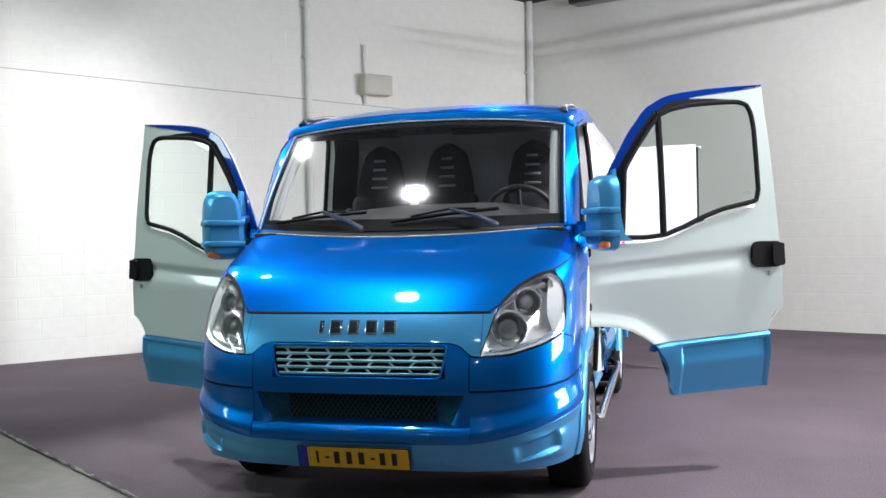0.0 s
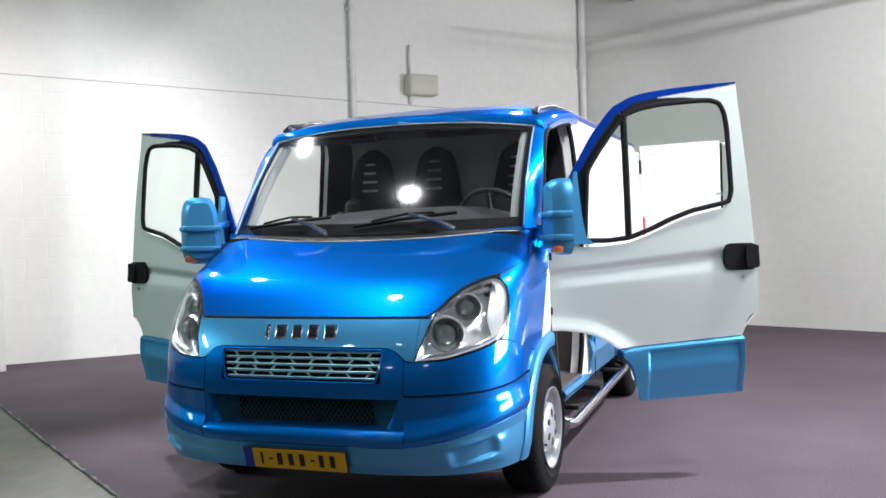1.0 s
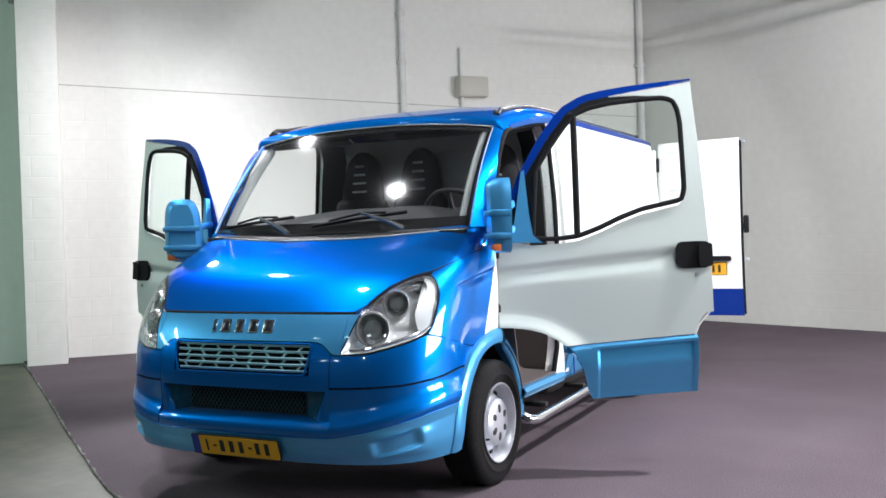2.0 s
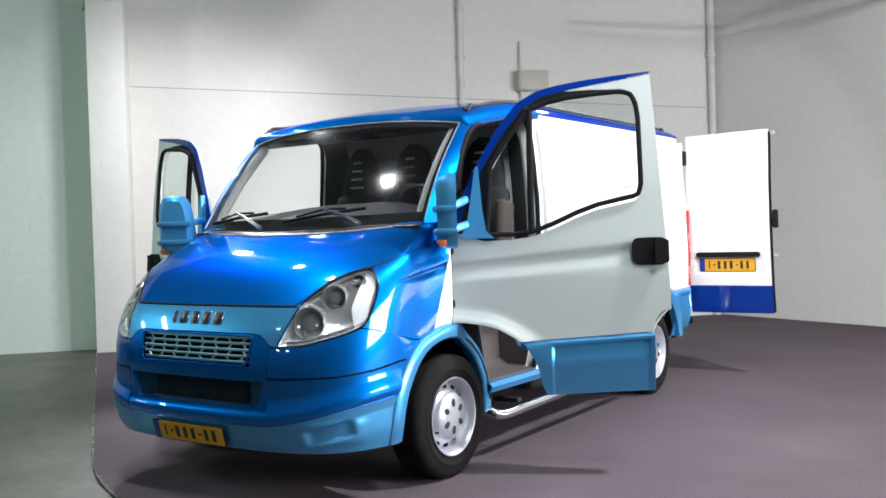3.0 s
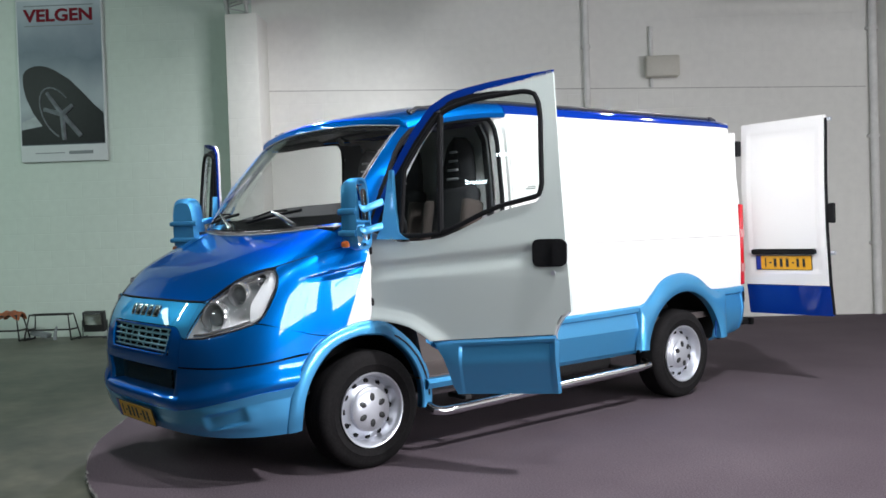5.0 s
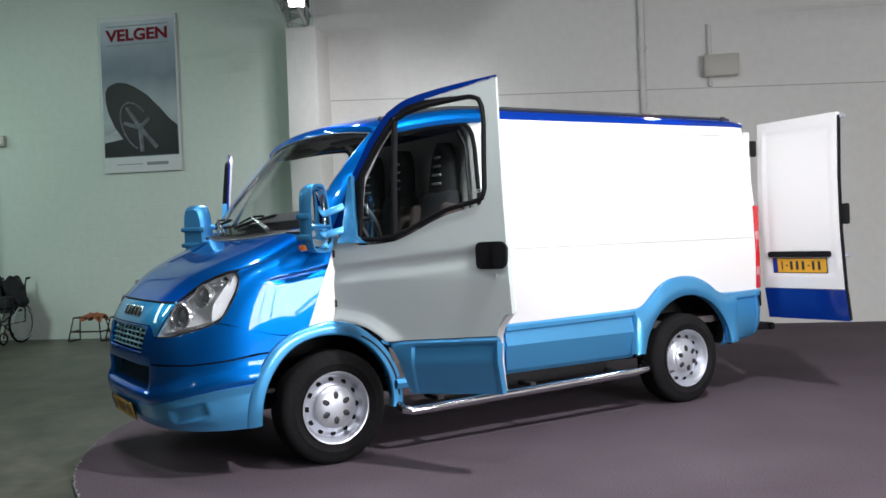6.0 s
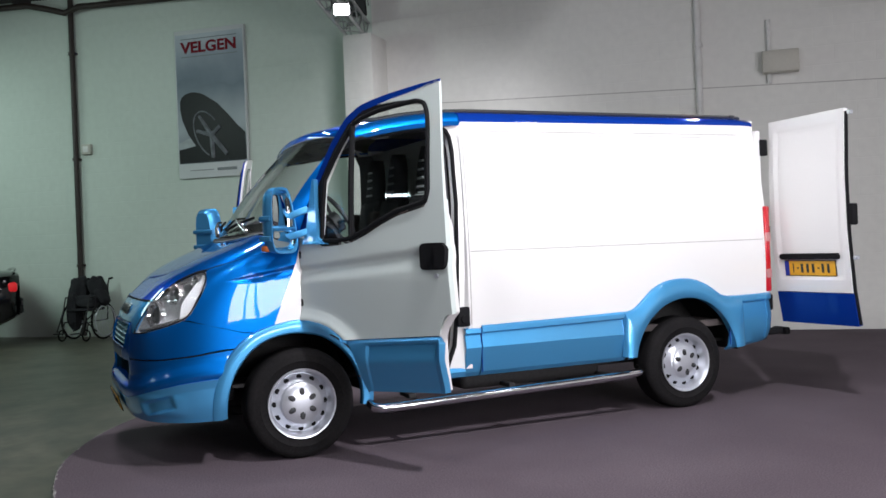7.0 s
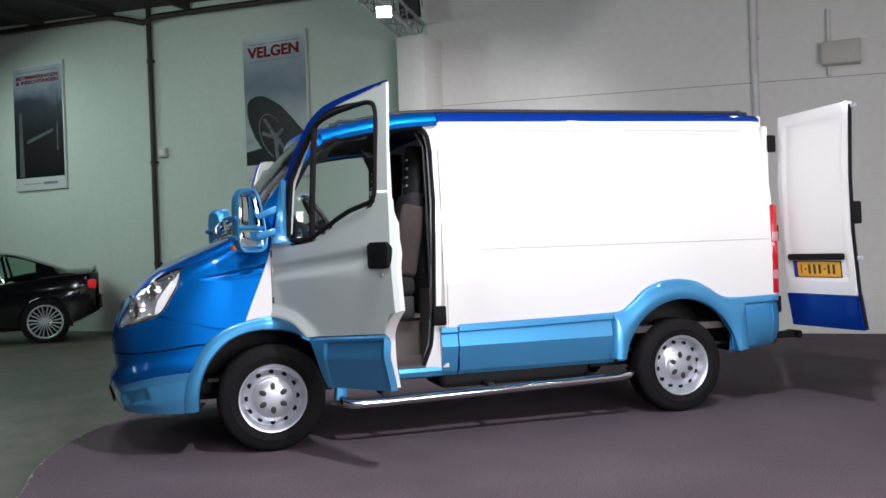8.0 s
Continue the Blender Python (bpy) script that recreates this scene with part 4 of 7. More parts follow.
    shell(bm, corner, 0.012, towards=(0, 3.0, 0.7))
    part("rear_bumper_corner", bm, SKY, VAN, "light blue rear bumper corner")
    bm = bmesh.new()
    grid = [[mirror((x, REAR_ARCH_Y + 0.52 * -math.cos(radians(a)), ARCH_Z + 0.54 * math.sin(radians(a))), d) for x in (1.0, 0.8, 0.6, 0.55)] for a in span(6, 174, 30)]
    shell(bm, grid, 0.01, towards=(0.8 * d, 3.0, 2.0))
    box(bm, (0.55 * d, 3.0, 0.62), (0.02, 1.05, 0.6))
    part("wheel_house", bm, DARKSTEEL, VAN)
    # raised pinches where the mouldings meet
    for y, run in ((2.452, ((1.030, 0.755), (1.033, 0.72), (1.014, 0.70), (1.029, 0.60), (1.006, 0.49), (0.985, 0.432))), (3.452, ((1.040, 0.812), (1.043, 0.78), (1.024, 0.765), (1.041, 0.66), (1.028, 0.55), (0.998, 0.44))), (3.795, ((1.040, 0.815), (1.043, 0.785), (1.024, 0.768), (1.041, 0.66), (1.028, 0.55), (0.998, 0.475)))):
        bm = bmesh.new()
        tube(bm, [mirror(p, d) for p in along([(x - 0.002, y, z) for x, z in run], 16)], 0.0065, 6)
        part("moulding_rib", bm, SKY, VAN)
    # seam behind the cab and filler hatch
    for x, y, z0, z1 in ((None, 1.204, 0.76, 2.10), (1.020, 1.270, 0.43, 0.735), (1.030, 3.425, 0.45, 0.82)):
        bm = bmesh.new()
        tube(bm, [mirror(((side_x(z) - 0.003 if x is None else x - 0.004), y, z), d) for z in span(z0, z1, 14)], 0.004, 6)
        part("body_seam", bm, SHADOWLINE if x is None else NAVY, VAN)
    bm = bmesh.new()
    box(bm, (1.005 * d, 1.145, 0.815), (0.03, 0.095, 0.135), 0.012)
    tube(bm, [(1.02 * d, 1.145, 0.80), (1.035 * d, 1.145, 0.80)], 0.026, 14)
    part("door_catch", bm, RUBBER, VAN, "black catch plate on the door post")

    # tail lamp
    bm = bmesh.new()
    box(bm, (0.995 * d, 3.845, 1.18), (0.06, 0.055, 0.68), 0.012)
    tail = part("tail_lamp", bm, REDLENS, VAN, "tall red tail lamp")
    for z in (1.275, 0.985):
        bm = bmesh.new()
        box(bm, (0.998 * d, 3.848, z), (0.062, 0.056, 0.075), 0.01)
        part("white_lens", bm, CLEARLENS, tail)
    # chrome step tube with its brackets
    bm = bmesh.new()
    tube(bm, [mirror(p, d) for p in ((0.94, 0.46, 0.30), (1.00, 0.475, 0.272), (1.022, 0.53, 0.262), (1.022, 0.70, 0.263), (1.018, 2.45, 0.300), (1.012, 2.56, 0.305), (0.98, 2.60, 0.315), (0.93, 2.61, 0.33))], 0.030, 14)
    step = part("side_step", bm, CHROME, VAN, "polished chrome side step tube")
    for y in (0.75, 1.5, 2.3):
        bm = bmesh.new()
        box(bm, (0.92 * d, y, 0.315), (0.18, 0.05, 0.03), 0.006)
        part("bracket", bm, DARKSTEEL, step)

# back of the body: frame, closed door and the opening
bm = bmesh.new()
for d in (1, -1):
    box(bm, (0.93 * d, 3.82, 1.35), (0.10, 0.05, 1.55), 0.01)
box(bm, (0, 3.82, 2.17), (1.8, 0.05, 0.09), 0.01)
part("rear_frame", bm, WHITE, VAN)
bm = bmesh.new()
box(bm, (0, 3.86, 0.52), (1.84, 0.10, 0.16), 0.02)
part("rear_step_bumper", bm, PLASTIC, VAN)
bm = bmesh.new()
box(bm, (0.86, 4.03, 0.50), (0.10, 0.20, 0.05), 0.015)
box(bm, (0.86, 4.11, 0.50), (0.16, 0.05, 0.06), 0.015)
part("step_pad", bm, RUBBER, VAN)
bm = bmesh.new()
box(bm, (-0.455, 3.855, 1.40), (0.90, 0.04, 1.58), 0.02)
part("rear_door_closed", bm, WHITE, VAN)
bm = bmesh.new()
box(bm, (0, 2.5, 0.62), (1.86, 2.6, 0.05))
part("cargo_floor", bm, TRIM, VAN)
bm = bmesh.new()
for x in (-0.42, 0.42):
    box(bm, (x, 1.6, 0.50), (0.10, 4.2, 0.14), 0.01)
box(bm, (0, 0.0, 0.36), (1.5, 0.12, 0.10), 0.02)
box(bm, (0, 3.0, 0.36), (1.5, 0.12, 0.12), 0.02)
box(bm, (0.1, 0.05, 0.52), (0.7, 0.8, 0.30), 0.05)
box(bm, (0.1, -0.60, 0.42), (1.2, 0.5, 0.12), 0.03)
box(bm, (-0.2, 2.0, 0.42), (0.5, 0.9, 0.22), 0.05)
part("chassis", bm, DARKSTEEL, VAN)
bm = bmesh.new()
box(bm, (0.66, 1.75, 0.40), (0.42, 1.15, 0.22), 0.05, segments=3)
part("fuel_tank", bm, DARKSTEEL, VAN, "dark fuel tank below the floor")
bm = bmesh.new()
box(bm, (-0.60, 1.70, 0.39), (0.50, 1.5, 0.20), 0.05)
box(bm, (0.0, 1.6, 0.47), (1.7, 4.0, 0.02))
part("underbody", bm, DARKSTEEL, VAN)

# open rear door, swung right round so that its outer face looks ahead
rear_door = part("rear_door", bmesh.new(), WHITE, VAN, "white rear door swung fully open, with a dark blue foot")
TILT_DOOR = Matrix.Translation((0.975, 3.925, 0)) @ Matrix.Rotation(radians(2.0), 4, "Z")


def rear_point(a, z):
    lean = linear([(0.58, 0.10), (0.85, 0.050), (1.3, 0.008), (1.7, 0.0), (2.2, 0.02)], z)
    sunk = 0.014 * min(1.0, max(0.0, min(a - 0.05, 0.68 - a, 2.12 - z, z - 0.93) / 0.03))
    return TILT_DOOR @ Vector((a, lean + sunk, z))


bm = bmesh.new()
aa = sorted(set(span(0.0, 0.725, 18) + [0.05, 0.08, 0.65, 0.68]))
zz = sorted(set(span(0.835, 2.19, 30) + [0.93, 0.96, 2.09, 2.12]))
shell(bm, [[rear_point(a, z + (0.015 * a / 0.72 if z > 2.0 else 0)) for z in zz] for a in aa], 0.045, towards=(1.3, 6.0, 1.4))
part("door_skin", bm, WHITE, rear_door)
bm = bmesh.new()
shell(bm, [[rear_point(a, z) for z in span(0.585, 0.830, 8)] for a in span(0.0, 0.73, 10)], 0.045, towards=(1.3, 6.0, 0.7))
part("door_foot", bm, NAVY, rear_door, "dark blue lower band")
bm = bmesh.new()
tube(bm, [rear_point(0.733, z) + Vector((0, 0.02, 0)) for z in span(0.60, 2.18, 20)], 0.013, 8)
part("door_seal", bm, RUBBER, rear_door)
bm = bmesh.new()
pts = rounded(0.075, 1.088, 0.635, 1.135, 0.022)
extrude_outline(bm, pts, lambda a, b, t: rear_point(a, b) + Vector((0, 0.0 - t, 0)), 0.032)
part("plate_lamp_bar", bm, RUBBER, rear_door, "black plate lamp bar")


def plate_parts(owner, to3d, wide=0.52, high=0.112):
    plate = part("number_plate", bmesh.new(), PLATE, owner, "yellow number plate with dark bars")
    bm = bmesh.new()
    extrude_outline(bm, rounded(-wide / 2 - 0.006, -high / 2 - 0.006, wide / 2 + 0.006, high / 2 + 0.006, 0.008), lambda a, b, t: to3d(a, b, -t), 0.006)
    part("plate_holder", bm, INK, plate)
    bm = bmesh.new()
    extrude_outline(bm, rounded(-wide / 2 + 0.045, -high / 2, wide / 2, high / 2, 0.006), lambda a, b, t: to3d(a, b, t), 0.004)
    part("plate_face", bm, PLATE, plate)
    bm = bmesh.new()
    extrude_outline(bm, rounded(-wide / 2, -high / 2, -wide / 2 + 0.044, high / 2, 0.006), lambda a, b, t: to3d(a, b, t), 0.004)
    part("plate_band", bm, PLATEBLUE, plate)
    x = -wide / 2 + 0.085
    for w, h in ((0.011, 0.070), (0.020, 0.012), (0.026, 0.070), (0.026, 0.070), (0.026, 0.070), (0.020, 0.012), (0.024, 0.070), (0.024, 0.070)):
        bm = bmesh.new()
        extrude_outline(bm, [(x, -h / 2), (x + w, -h / 2), (x + w, h / 2), (x, h / 2)], lambda a, b, t: to3d(a, b, 0.0042 + t), 0.0016)
        part("plate_bar", bm, INK, plate)
        x += w + (0.032 if h > 0.02 else 0.022)


plate_parts(rear_door, lambda a, b, t: rear_point(0.345 + a * 0.93, 1.02 + b) + Vector((0, -0.006 - t, 0)))
plate_parts(VAN, lambda a, b, t: Vector((-0.015 + a * 1.05, -1.020 - t - 0.25 * b, 0.352 + b * 0.88)))
bm = bmesh.new()
box(bm, rear_point(0.735, 1.42) + Vector((0.035, 0.03, 0)), (0.045, 0.05, 0.16), 0.012)
box(bm, rear_point(0.735, 1.40) + Vector((0.012, 0.03, 0)), (0.05, 0.03, 0.06), 0.01)
part("inner_handle", bm, RUBBER, rear_door, "black inside handle")
bm = bmesh.new()
box(bm, rear_point(0.735, 1.10) + Vector((0.03, 0.03, 0)), (0.04, 0.03, 0.03), 0.006)
part("lock_pin", bm, STEEL, rear_door)
bm = bmesh.new()
box(bm, rear_point(0.735, 2.17) + Vector((0.02, 0.03, 0)), (0.04, 0.03, 0.03), 0.006)
part("lock_pin", bm, STEEL, rear_door)
for z in (1.99, 1.3, 0.75):
    bm = bmesh.new()
    box(bm, (0.972, 3.872, z), (0.045, 0.075, 0.13), 0.012)
    part("hinge", bm, RUBBER, rear_door)

# roof rails
for d in (1, -1):
    bm = bmesh.new()
    pts = [mirror(roof_point(3, 0.47) + Vector((-0.02, 0, 0.010)), d), mirror(roof_point(3, 0.53) + Vector((-0.03, 0, 0.034)), d)]
    pts += [mirror(roof_point(3, y) + Vector((-0.05, 0, 0.020)), d) for y in (0.62, 0.8, 1.0, 1.3, 1.8, 2.4, 3.0, 3.5, 3.70)] + [mirror(roof_point(3, 3.76) + Vector((-0.05, 0, 0.012)), d)]
    tube(bm, pts, 0.014, 10)
    rail = part("roof_rail", bm, PLASTIC, VAN, "black roof rail")
    for y in (0.49, 3.68):
        bm = bmesh.new()
        box(bm, mirror(roof_point(3, y) + Vector((-0.04, 0, 0.022)), d), (0.026, 0.05, 0.03), 0.010)
        part("rail_foot", bm, PLASTIC, rail)

# ---- cab ----
BULKHEAD = material("grey_bulkhead_board", (0.62, 0.63, 0.63), 0.8, grain=0.08, grain_size=80, stain=0.4, stain_size=2)
PILLARGREY = material("light_grey_pillar_lining", (0.34, 0.35, 0.35), 0.7, grain=0.08, grain_size=150)
SLOT = material("pale_grey_slot", (0.30, 0.31, 0.32), 0.6)
DASH = material("dark_dashboard_plastic", (0.028, 0.028, 0.031), 0.7, grain=0.2, grain_size=300, bump=0.1)


def screen(u, v, sink=0.0):
    """The windscreen: u from -1 to 1 across, v from 0 at the foot to 1 at the head."""
    a = 1 - abs(u) ** 2.4
    foot = Vector((0.905 * u, -0.075 - 0.155 * a, 1.452 - 0.020 * a))
    head = Vector((0.858 * u, 0.388 - 0.085 * a, 2.040 + 0.050 * a))
    p = foot.lerp(head, v)
    p.y -= 0.035 * math.sin(math.pi * v)
    return p + Vector((0, 0.77 * sink, -0.64 * sink))


bm = bmesh.new()
shell(bm, [[screen(u, v) for v in span(0.0, 1.0, 12)] for u in span(-1, 1, 28)], 0.006, towards=(0, 1.5, 1.2))
ws = part("windscreen", bm, WINDSCREEN, VAN, "clear windscreen")
ws.visible_shadow = False
# black printed border and chrome-like bead
bm = bmesh.new()
for u0, u1, v0, v1 in ((-1, 1, 0.0, 0.10), (-1, 1, 0.955, 1.0), (-1, -0.965, 0.1, 0.955), (0.965, 1, 0.1, 0.955)):
    shell(bm, [[screen(u, v, 0.008) for v in span(v0, v1, 10)] for u in span(u0, u1, 20)], 0.003, towards=(0, 1.5, 1.2))
part("screen_border", bm, RUBBER, ws, "black windscreen border")
bm = bmesh.new()
ring = [screen(u, 1.0, -0.004) for u in span(-1, 1, 24)] + [screen(1.0, v, -0.004) for v in span(0.96, 0.0, 12)]
tube(bm, ring, 0.004, 6)
tube(bm, [screen(-1.0, v, -0.004) for v in span(1.0, 0.0, 12)], 0.004, 6)
part("screen_bead", bm, GREYEDWHITE, ws, "bright windscreen bead")
# painted brow between the windscreen's head and the roof
bm = bmesh.new()
grid = []
for d, k in [(-1, k) for k in range(9)] + [(1, k) for k in range(7, -1, -1)]:
    top = mirror(roof_point(k, Y_HEAD), d)
    foot = screen(max(-1.0, min(1.0, top.x / 0.858)), 1.0, -0.003)
    grid.append([top + Vector((0, 0.012, 0.002)), top + Vector((0, -0.004, -0.002)), top.lerp(foot, 0.35) + Vector((0, -0.012, 0.005)), top.lerp(foot, 0.7) + Vector((0, -0.010, 0.004)), foot + Vector((0, -0.004, 0.004)), foot + Vector((0, 0.010, 0.0))])
shell(bm, grid, 0.008, towards=(0, 1.5, 1.2))
part("roof_brow", bm, BLUE, VAN)


def bonnet_height(x, y):
    """The height of the bonnet skin below a place of the plan."""
    lo, hi = 1.2, 1.455
    for _ in range(24):
        mid = (lo + hi) / 2
        lo, hi = (mid, hi) if front(x, mid).y < y else (lo, mid)
    return max(lo, 1.372)


def scuttle_point(u, w):
    """From the bonnet's rear edge, w = 0, to below the glass, w = 1."""
    foot = screen(u, 0.0)
    near = Vector((0.890 * u, foot.y - 0.048, 0))
    near.z = bonnet_height(near.x, near.y) + 0.004
    p = near.lerp(foot + Vector((0, 0.05, -0.012)), w)
    return p + Vector((0, 0, 0.010 * math.sin(math.pi * w)))


bm = bmesh.new()
shell(bm, [[scuttle_point(u, w) for w in span(0.02, 1.0, 7)] for u in span(-1, 1, 30)], 0.008, towards=(0, 0.6, 0.8))
part("scuttle", bm, PLASTIC, VAN, "black scuttle below the windscreen")
# thin pale tube paints the catch-light of the bonnet's rear edge
bm = bmesh.new()
tube(bm, [scuttle_point(u, 0.0) for u in span(-1, 1, 40)], 0.004, 6)
part("edge_glint", bm, GREYEDWHITE, VAN, "pale tube drawn as the catch-light on the bonnet's rear edge")

DOOR_EDGE = [(1.40, 0.030), (1.50, 0.075), (1.62, 0.130), (1.745, 0.200), (1.86, 0.265), (1.95, 0.335), (2.00, 0.395), (2.035, 0.470)]
for d in (1, -1):
    # pillar beside the windscreen
    bm = bmesh.new()
    grid = []
    for v in span(-0.02, 1.02, 18):
        a = screen(1.0, v)
        z = a.z
        y1 = linear(DOOR_EDGE, min(z, 2.035))
        b = Vector((side_x(z) - 0.035, y1 + 0.01, z))
        grid.append([mirror(p, d) for p in (a + Vector((-0.010, 0.0, 0)), a + Vector((0.008, -0.012, 0)), (a * 0.55 + b * 0.45) + Vector((0.006, -0.018, 0)), b + Vector((0.0, -0.006, 0)), b, b + Vector((-0.05, 0.012, 0)))])
    shell(bm, grid, 0.010, towards=(0, 1.0, 1.4))
    part("screen_pillar", bm, BLUE, VAN, "metallic blue windscreen pillar")
    bm = bmesh.new()
    tube(bm, [mirror((side_x(z) - 0.045, y + 0.012, z), d) for z, y in DOOR_EDGE] + [mirror(roof_point(0, y) + Vector((-0.03, 0, -0.030)), d) for y in (0.60, 0.7, 0.8, 0.9, 1.0, 1.07)] + [mirror((side_x(z) - 0.045, y, z), d) for z, y in ((2.09, 1.105), (2.05, 1.128), (1.95, 1.14), (1.6, 1.145), (1.2, 1.13), (0.9, 1.12), (0.62, 1.09), (0.48, 1.03))], 0.016, 8)
    part("door_seal", bm, RUBBER, VAN)
    bm = bmesh.new()
    tube(bm, [mirror(screen(0.93, v, 0.05), d) for v in span(0.0, 0.98, 10)], 0.028, 8)
    part("pillar_lining", bm, PILLARGREY, VAN, "light grey pillar lining")
    # roof side above the door
    bm = bmesh.new()
    shell(bm, [[mirror(p, d) for p in (roof_point(0, y) + Vector((0.004, 0, 0.006)), roof_point(0, y) + Vector((0.0, 0, -0.015)), roof_point(0, y) + Vector((-0.05, 0, -0.020)))] for y in span(0.46, 1.19, 10)], 0.01, towards=(0, 1.0, 1.4))
    part("roof_side", bm, BLUE, VAN)
    # door post, white, and the sill step
    bm = bmesh.new()
    grid = []
    for z in span(0.46, 2.145, 30):
        yf = linear([(0.46, 1.03), (0.60, 1.085), (0.9, 1.115), (1.2, 1.125), (1.6, 1.14), (1.95, 1.138), (2.06, 1.125), (2.10, 1.10), (2.14, 1.05)], z)
        grid.append([mirror(p, d) for p in ((side_x(z) - 0.11, yf - 0.005, z), (side_x(z) - 0.07, yf, z), (side_x(z) - 0.035, yf + 0.012, z), (side_x(z) - 0.030, yf + 0.05, z), (side_x(z) - 0.002, 1.185, z), (side_x(z) - 0.002, 1.202, z))])
    shell(bm, grid, 0.012, towards=(0, 1.6, 1.2))
    post = part("door_post", bm, WHITE, VAN, "white door post")
    bm = bmesh.new()
    shell(bm, [[mirror((side_x(z) - 0.112 - 0.05 * k, 1.105 + 0.03 * k - (0.05 if z > 2.05 else 0.0), z), d) for k in range(4)] for z in span(0.80, 2.08, 14)], 0.012, towards=(0.3 * d, 2.0, 1.4))
    part("post_lining", bm, DASH, post, "dark plastic post lining")
    bm = bmesh.new()
    box(bm, (0.965 * d, 1.165, 1.30), (0.03, 0.035, 0.06), 0.006)
    box(bm, (0.958 * d, 1.15, 1.08), (0.03, 0.025, 0.03), 0.006)
    part("striker", bm, STEEL, post)
    bm = bmesh.new()
    shell(bm, [[mirror(p, d) for p in ((0.74, y, 0.47), (0.93, y, 0.472), (0.985, y, 0.465), (1.0, y, 0.44), (0.985, y, 0.405), (0.93, y, 0.39))] for y in span(0.44, 1.15, 10)], 0.012, towards=(0, 0.8, 0.7))
    part("cab_sill", bm, SKY, VAN, "light blue sill below the door")
    # step well in grey plastic
    bm = bmesh.new()
    shell(bm, [[mirror(p, d) for p in ((0.96, y, 0.482), (0.72, y, 0.485), (0.66, y, 0.52), (0.655, y, 0.72), (0.67, y, 0.76), (0.60, y, 0.79))] for y in span(0.40, 1.14, 12)], 0.012, towards=(0.2 * d, 0.8, 0.4))
    shell(bm, [[mirror((x, 0.36 + 0.10 * (1 - (z - 0.48) / 0.45), z), d) for z in span(0.48, 0.93, 8)] for x in span(0.60, 0.96, 6)], 0.012, towards=(0.5 * d, 0.0, 0.6))
    shell(bm, [[mirror((x, 1.10, z), d) for z in span(0.48, 1.0, 6)] for x in span(0.60, 0.93, 5)], 0.012, towards=(0.5 * d, 2.0, 0.6))
    part("step_well", bm, TRIM, VAN, "grey plastic step well")
    # inner side of the cab front, hinge post
    bm = bmesh.new()
    grid = [[mirror(p, d) for p in ((side_x(z) - 0.012, 0.03, z), (side_x(z) - 0.05, 0.035, z), (side_x(z) - 0.06, 0.09, z), (0.80, 0.12, z))] for z in span(0.86, 1.42, 10)]
    shell(bm, grid, 0.01, towards=(0.2 * d, -1.0, 1.1))
    part("hinge_post", bm, WHITE, VAN)

# cab lining: floor, bulkhead, roof lining
bm = bmesh.new()
box(bm, (0, 0.55, 0.80), (1.36, 1.10, 0.03))
box(bm, (0, 0.10, 1.10), (1.70, 0.03, 0.60))
part("cab_floor", bm, TRIM, VAN)
bm = bmesh.new()
box(bm, (0, 1.235, 1.42), (1.86, 0.02, 1.38), 0.005)
for x in (-0.62, -0.2, 0.2, 0.62):
    box(bm, (x, 1.222, 1.55), (0.30, 0.012, 0.9), 0.006)
part("bulkhead", bm, BULKHEAD, VAN, "grey bulkhead behind the seats")
bm = bmesh.new()
rows = [[Vector((p.x * 0.975, p.y, p.z - 0.028)) for p in row] for row in roof_sheet(0.46, 1.20, 10, 0)]
shell(bm, rows, 0.01, towards=(0, 0.8, 3.0))
part("roof_lining", bm, PLASTIC, VAN)
bm = bmesh.new()
shell(bm, [[Vector((0.80 * u, 0.40 + 0.33 * w - 0.06 * (1 - abs(u) ** 2.4), 2.052 + 0.01 * w + 0.045 * (1 - abs(u) ** 2.4) - (0.01 if w in (0.0, 1.0) else 0.02))) for w in span(0, 1, 5)] for u in span(-1, 1, 14)], 0.012, towards=(0, 0.6, 3.0))
part("overhead_shelf", bm, PLASTIC, VAN)
for x in (0.46, -0.50):
    bm = bmesh.new()
    box(bm, (x, 0.46, 2.035), (0.62, 0.02, 0.07), 0.009, Matrix.Rotation(radians(70), 4, "X"))
    part("sun_visor", bm, PLASTIC, VAN)

# dashboard
bm = bmesh.new()
prof = [(-0.16, 1.425), (-0.02, 1.470), (0.12, 1.525), (0.24, 1.540), (0.32, 1.49), (0.36, 1.38), (0.34, 1.20), (0.26, 1.00), (0.22, 0.84)]
grid = []
for u in span(-1, 1, 24):
    hump = 0.035 * math.exp(-(((u * 0.92 - 0.50) / 0.26) ** 2)) + 0.040 * math.exp(-(((u * 0.92) / 0.40) ** 2)) - 0.04 * u**4
    grid.append([Vector((0.90 * u, y - 0.05 * (1 - abs(u) ** 2.4) + (0.03 if k in (3, 4, 5) else 0) * math.cos(u * 3), z + (hump if 1 <= k <= 4 else 0))) for k, (y, z) in enumerate(prof)])
shell(bm, grid, 0.02, towards=(0, 0.0, 0.8))
dash = part("dashboard", bm, DASH, VAN, "dark grey dashboard")
bm = bmesh.new()
for x in (-0.72, -0.25, 0.2, 0.74):
    box(bm, (x, 0.325, 1.36), (0.16, 0.03, 0.07), 0.01)
part("air_vent", bm, RUBBER, dash)
bm = bmesh.new()
box(bm, (-0.02, 0.34, 1.20), (0.30, 0.05, 0.24), 0.02)
part("centre_console", bm, TRIM, dash)
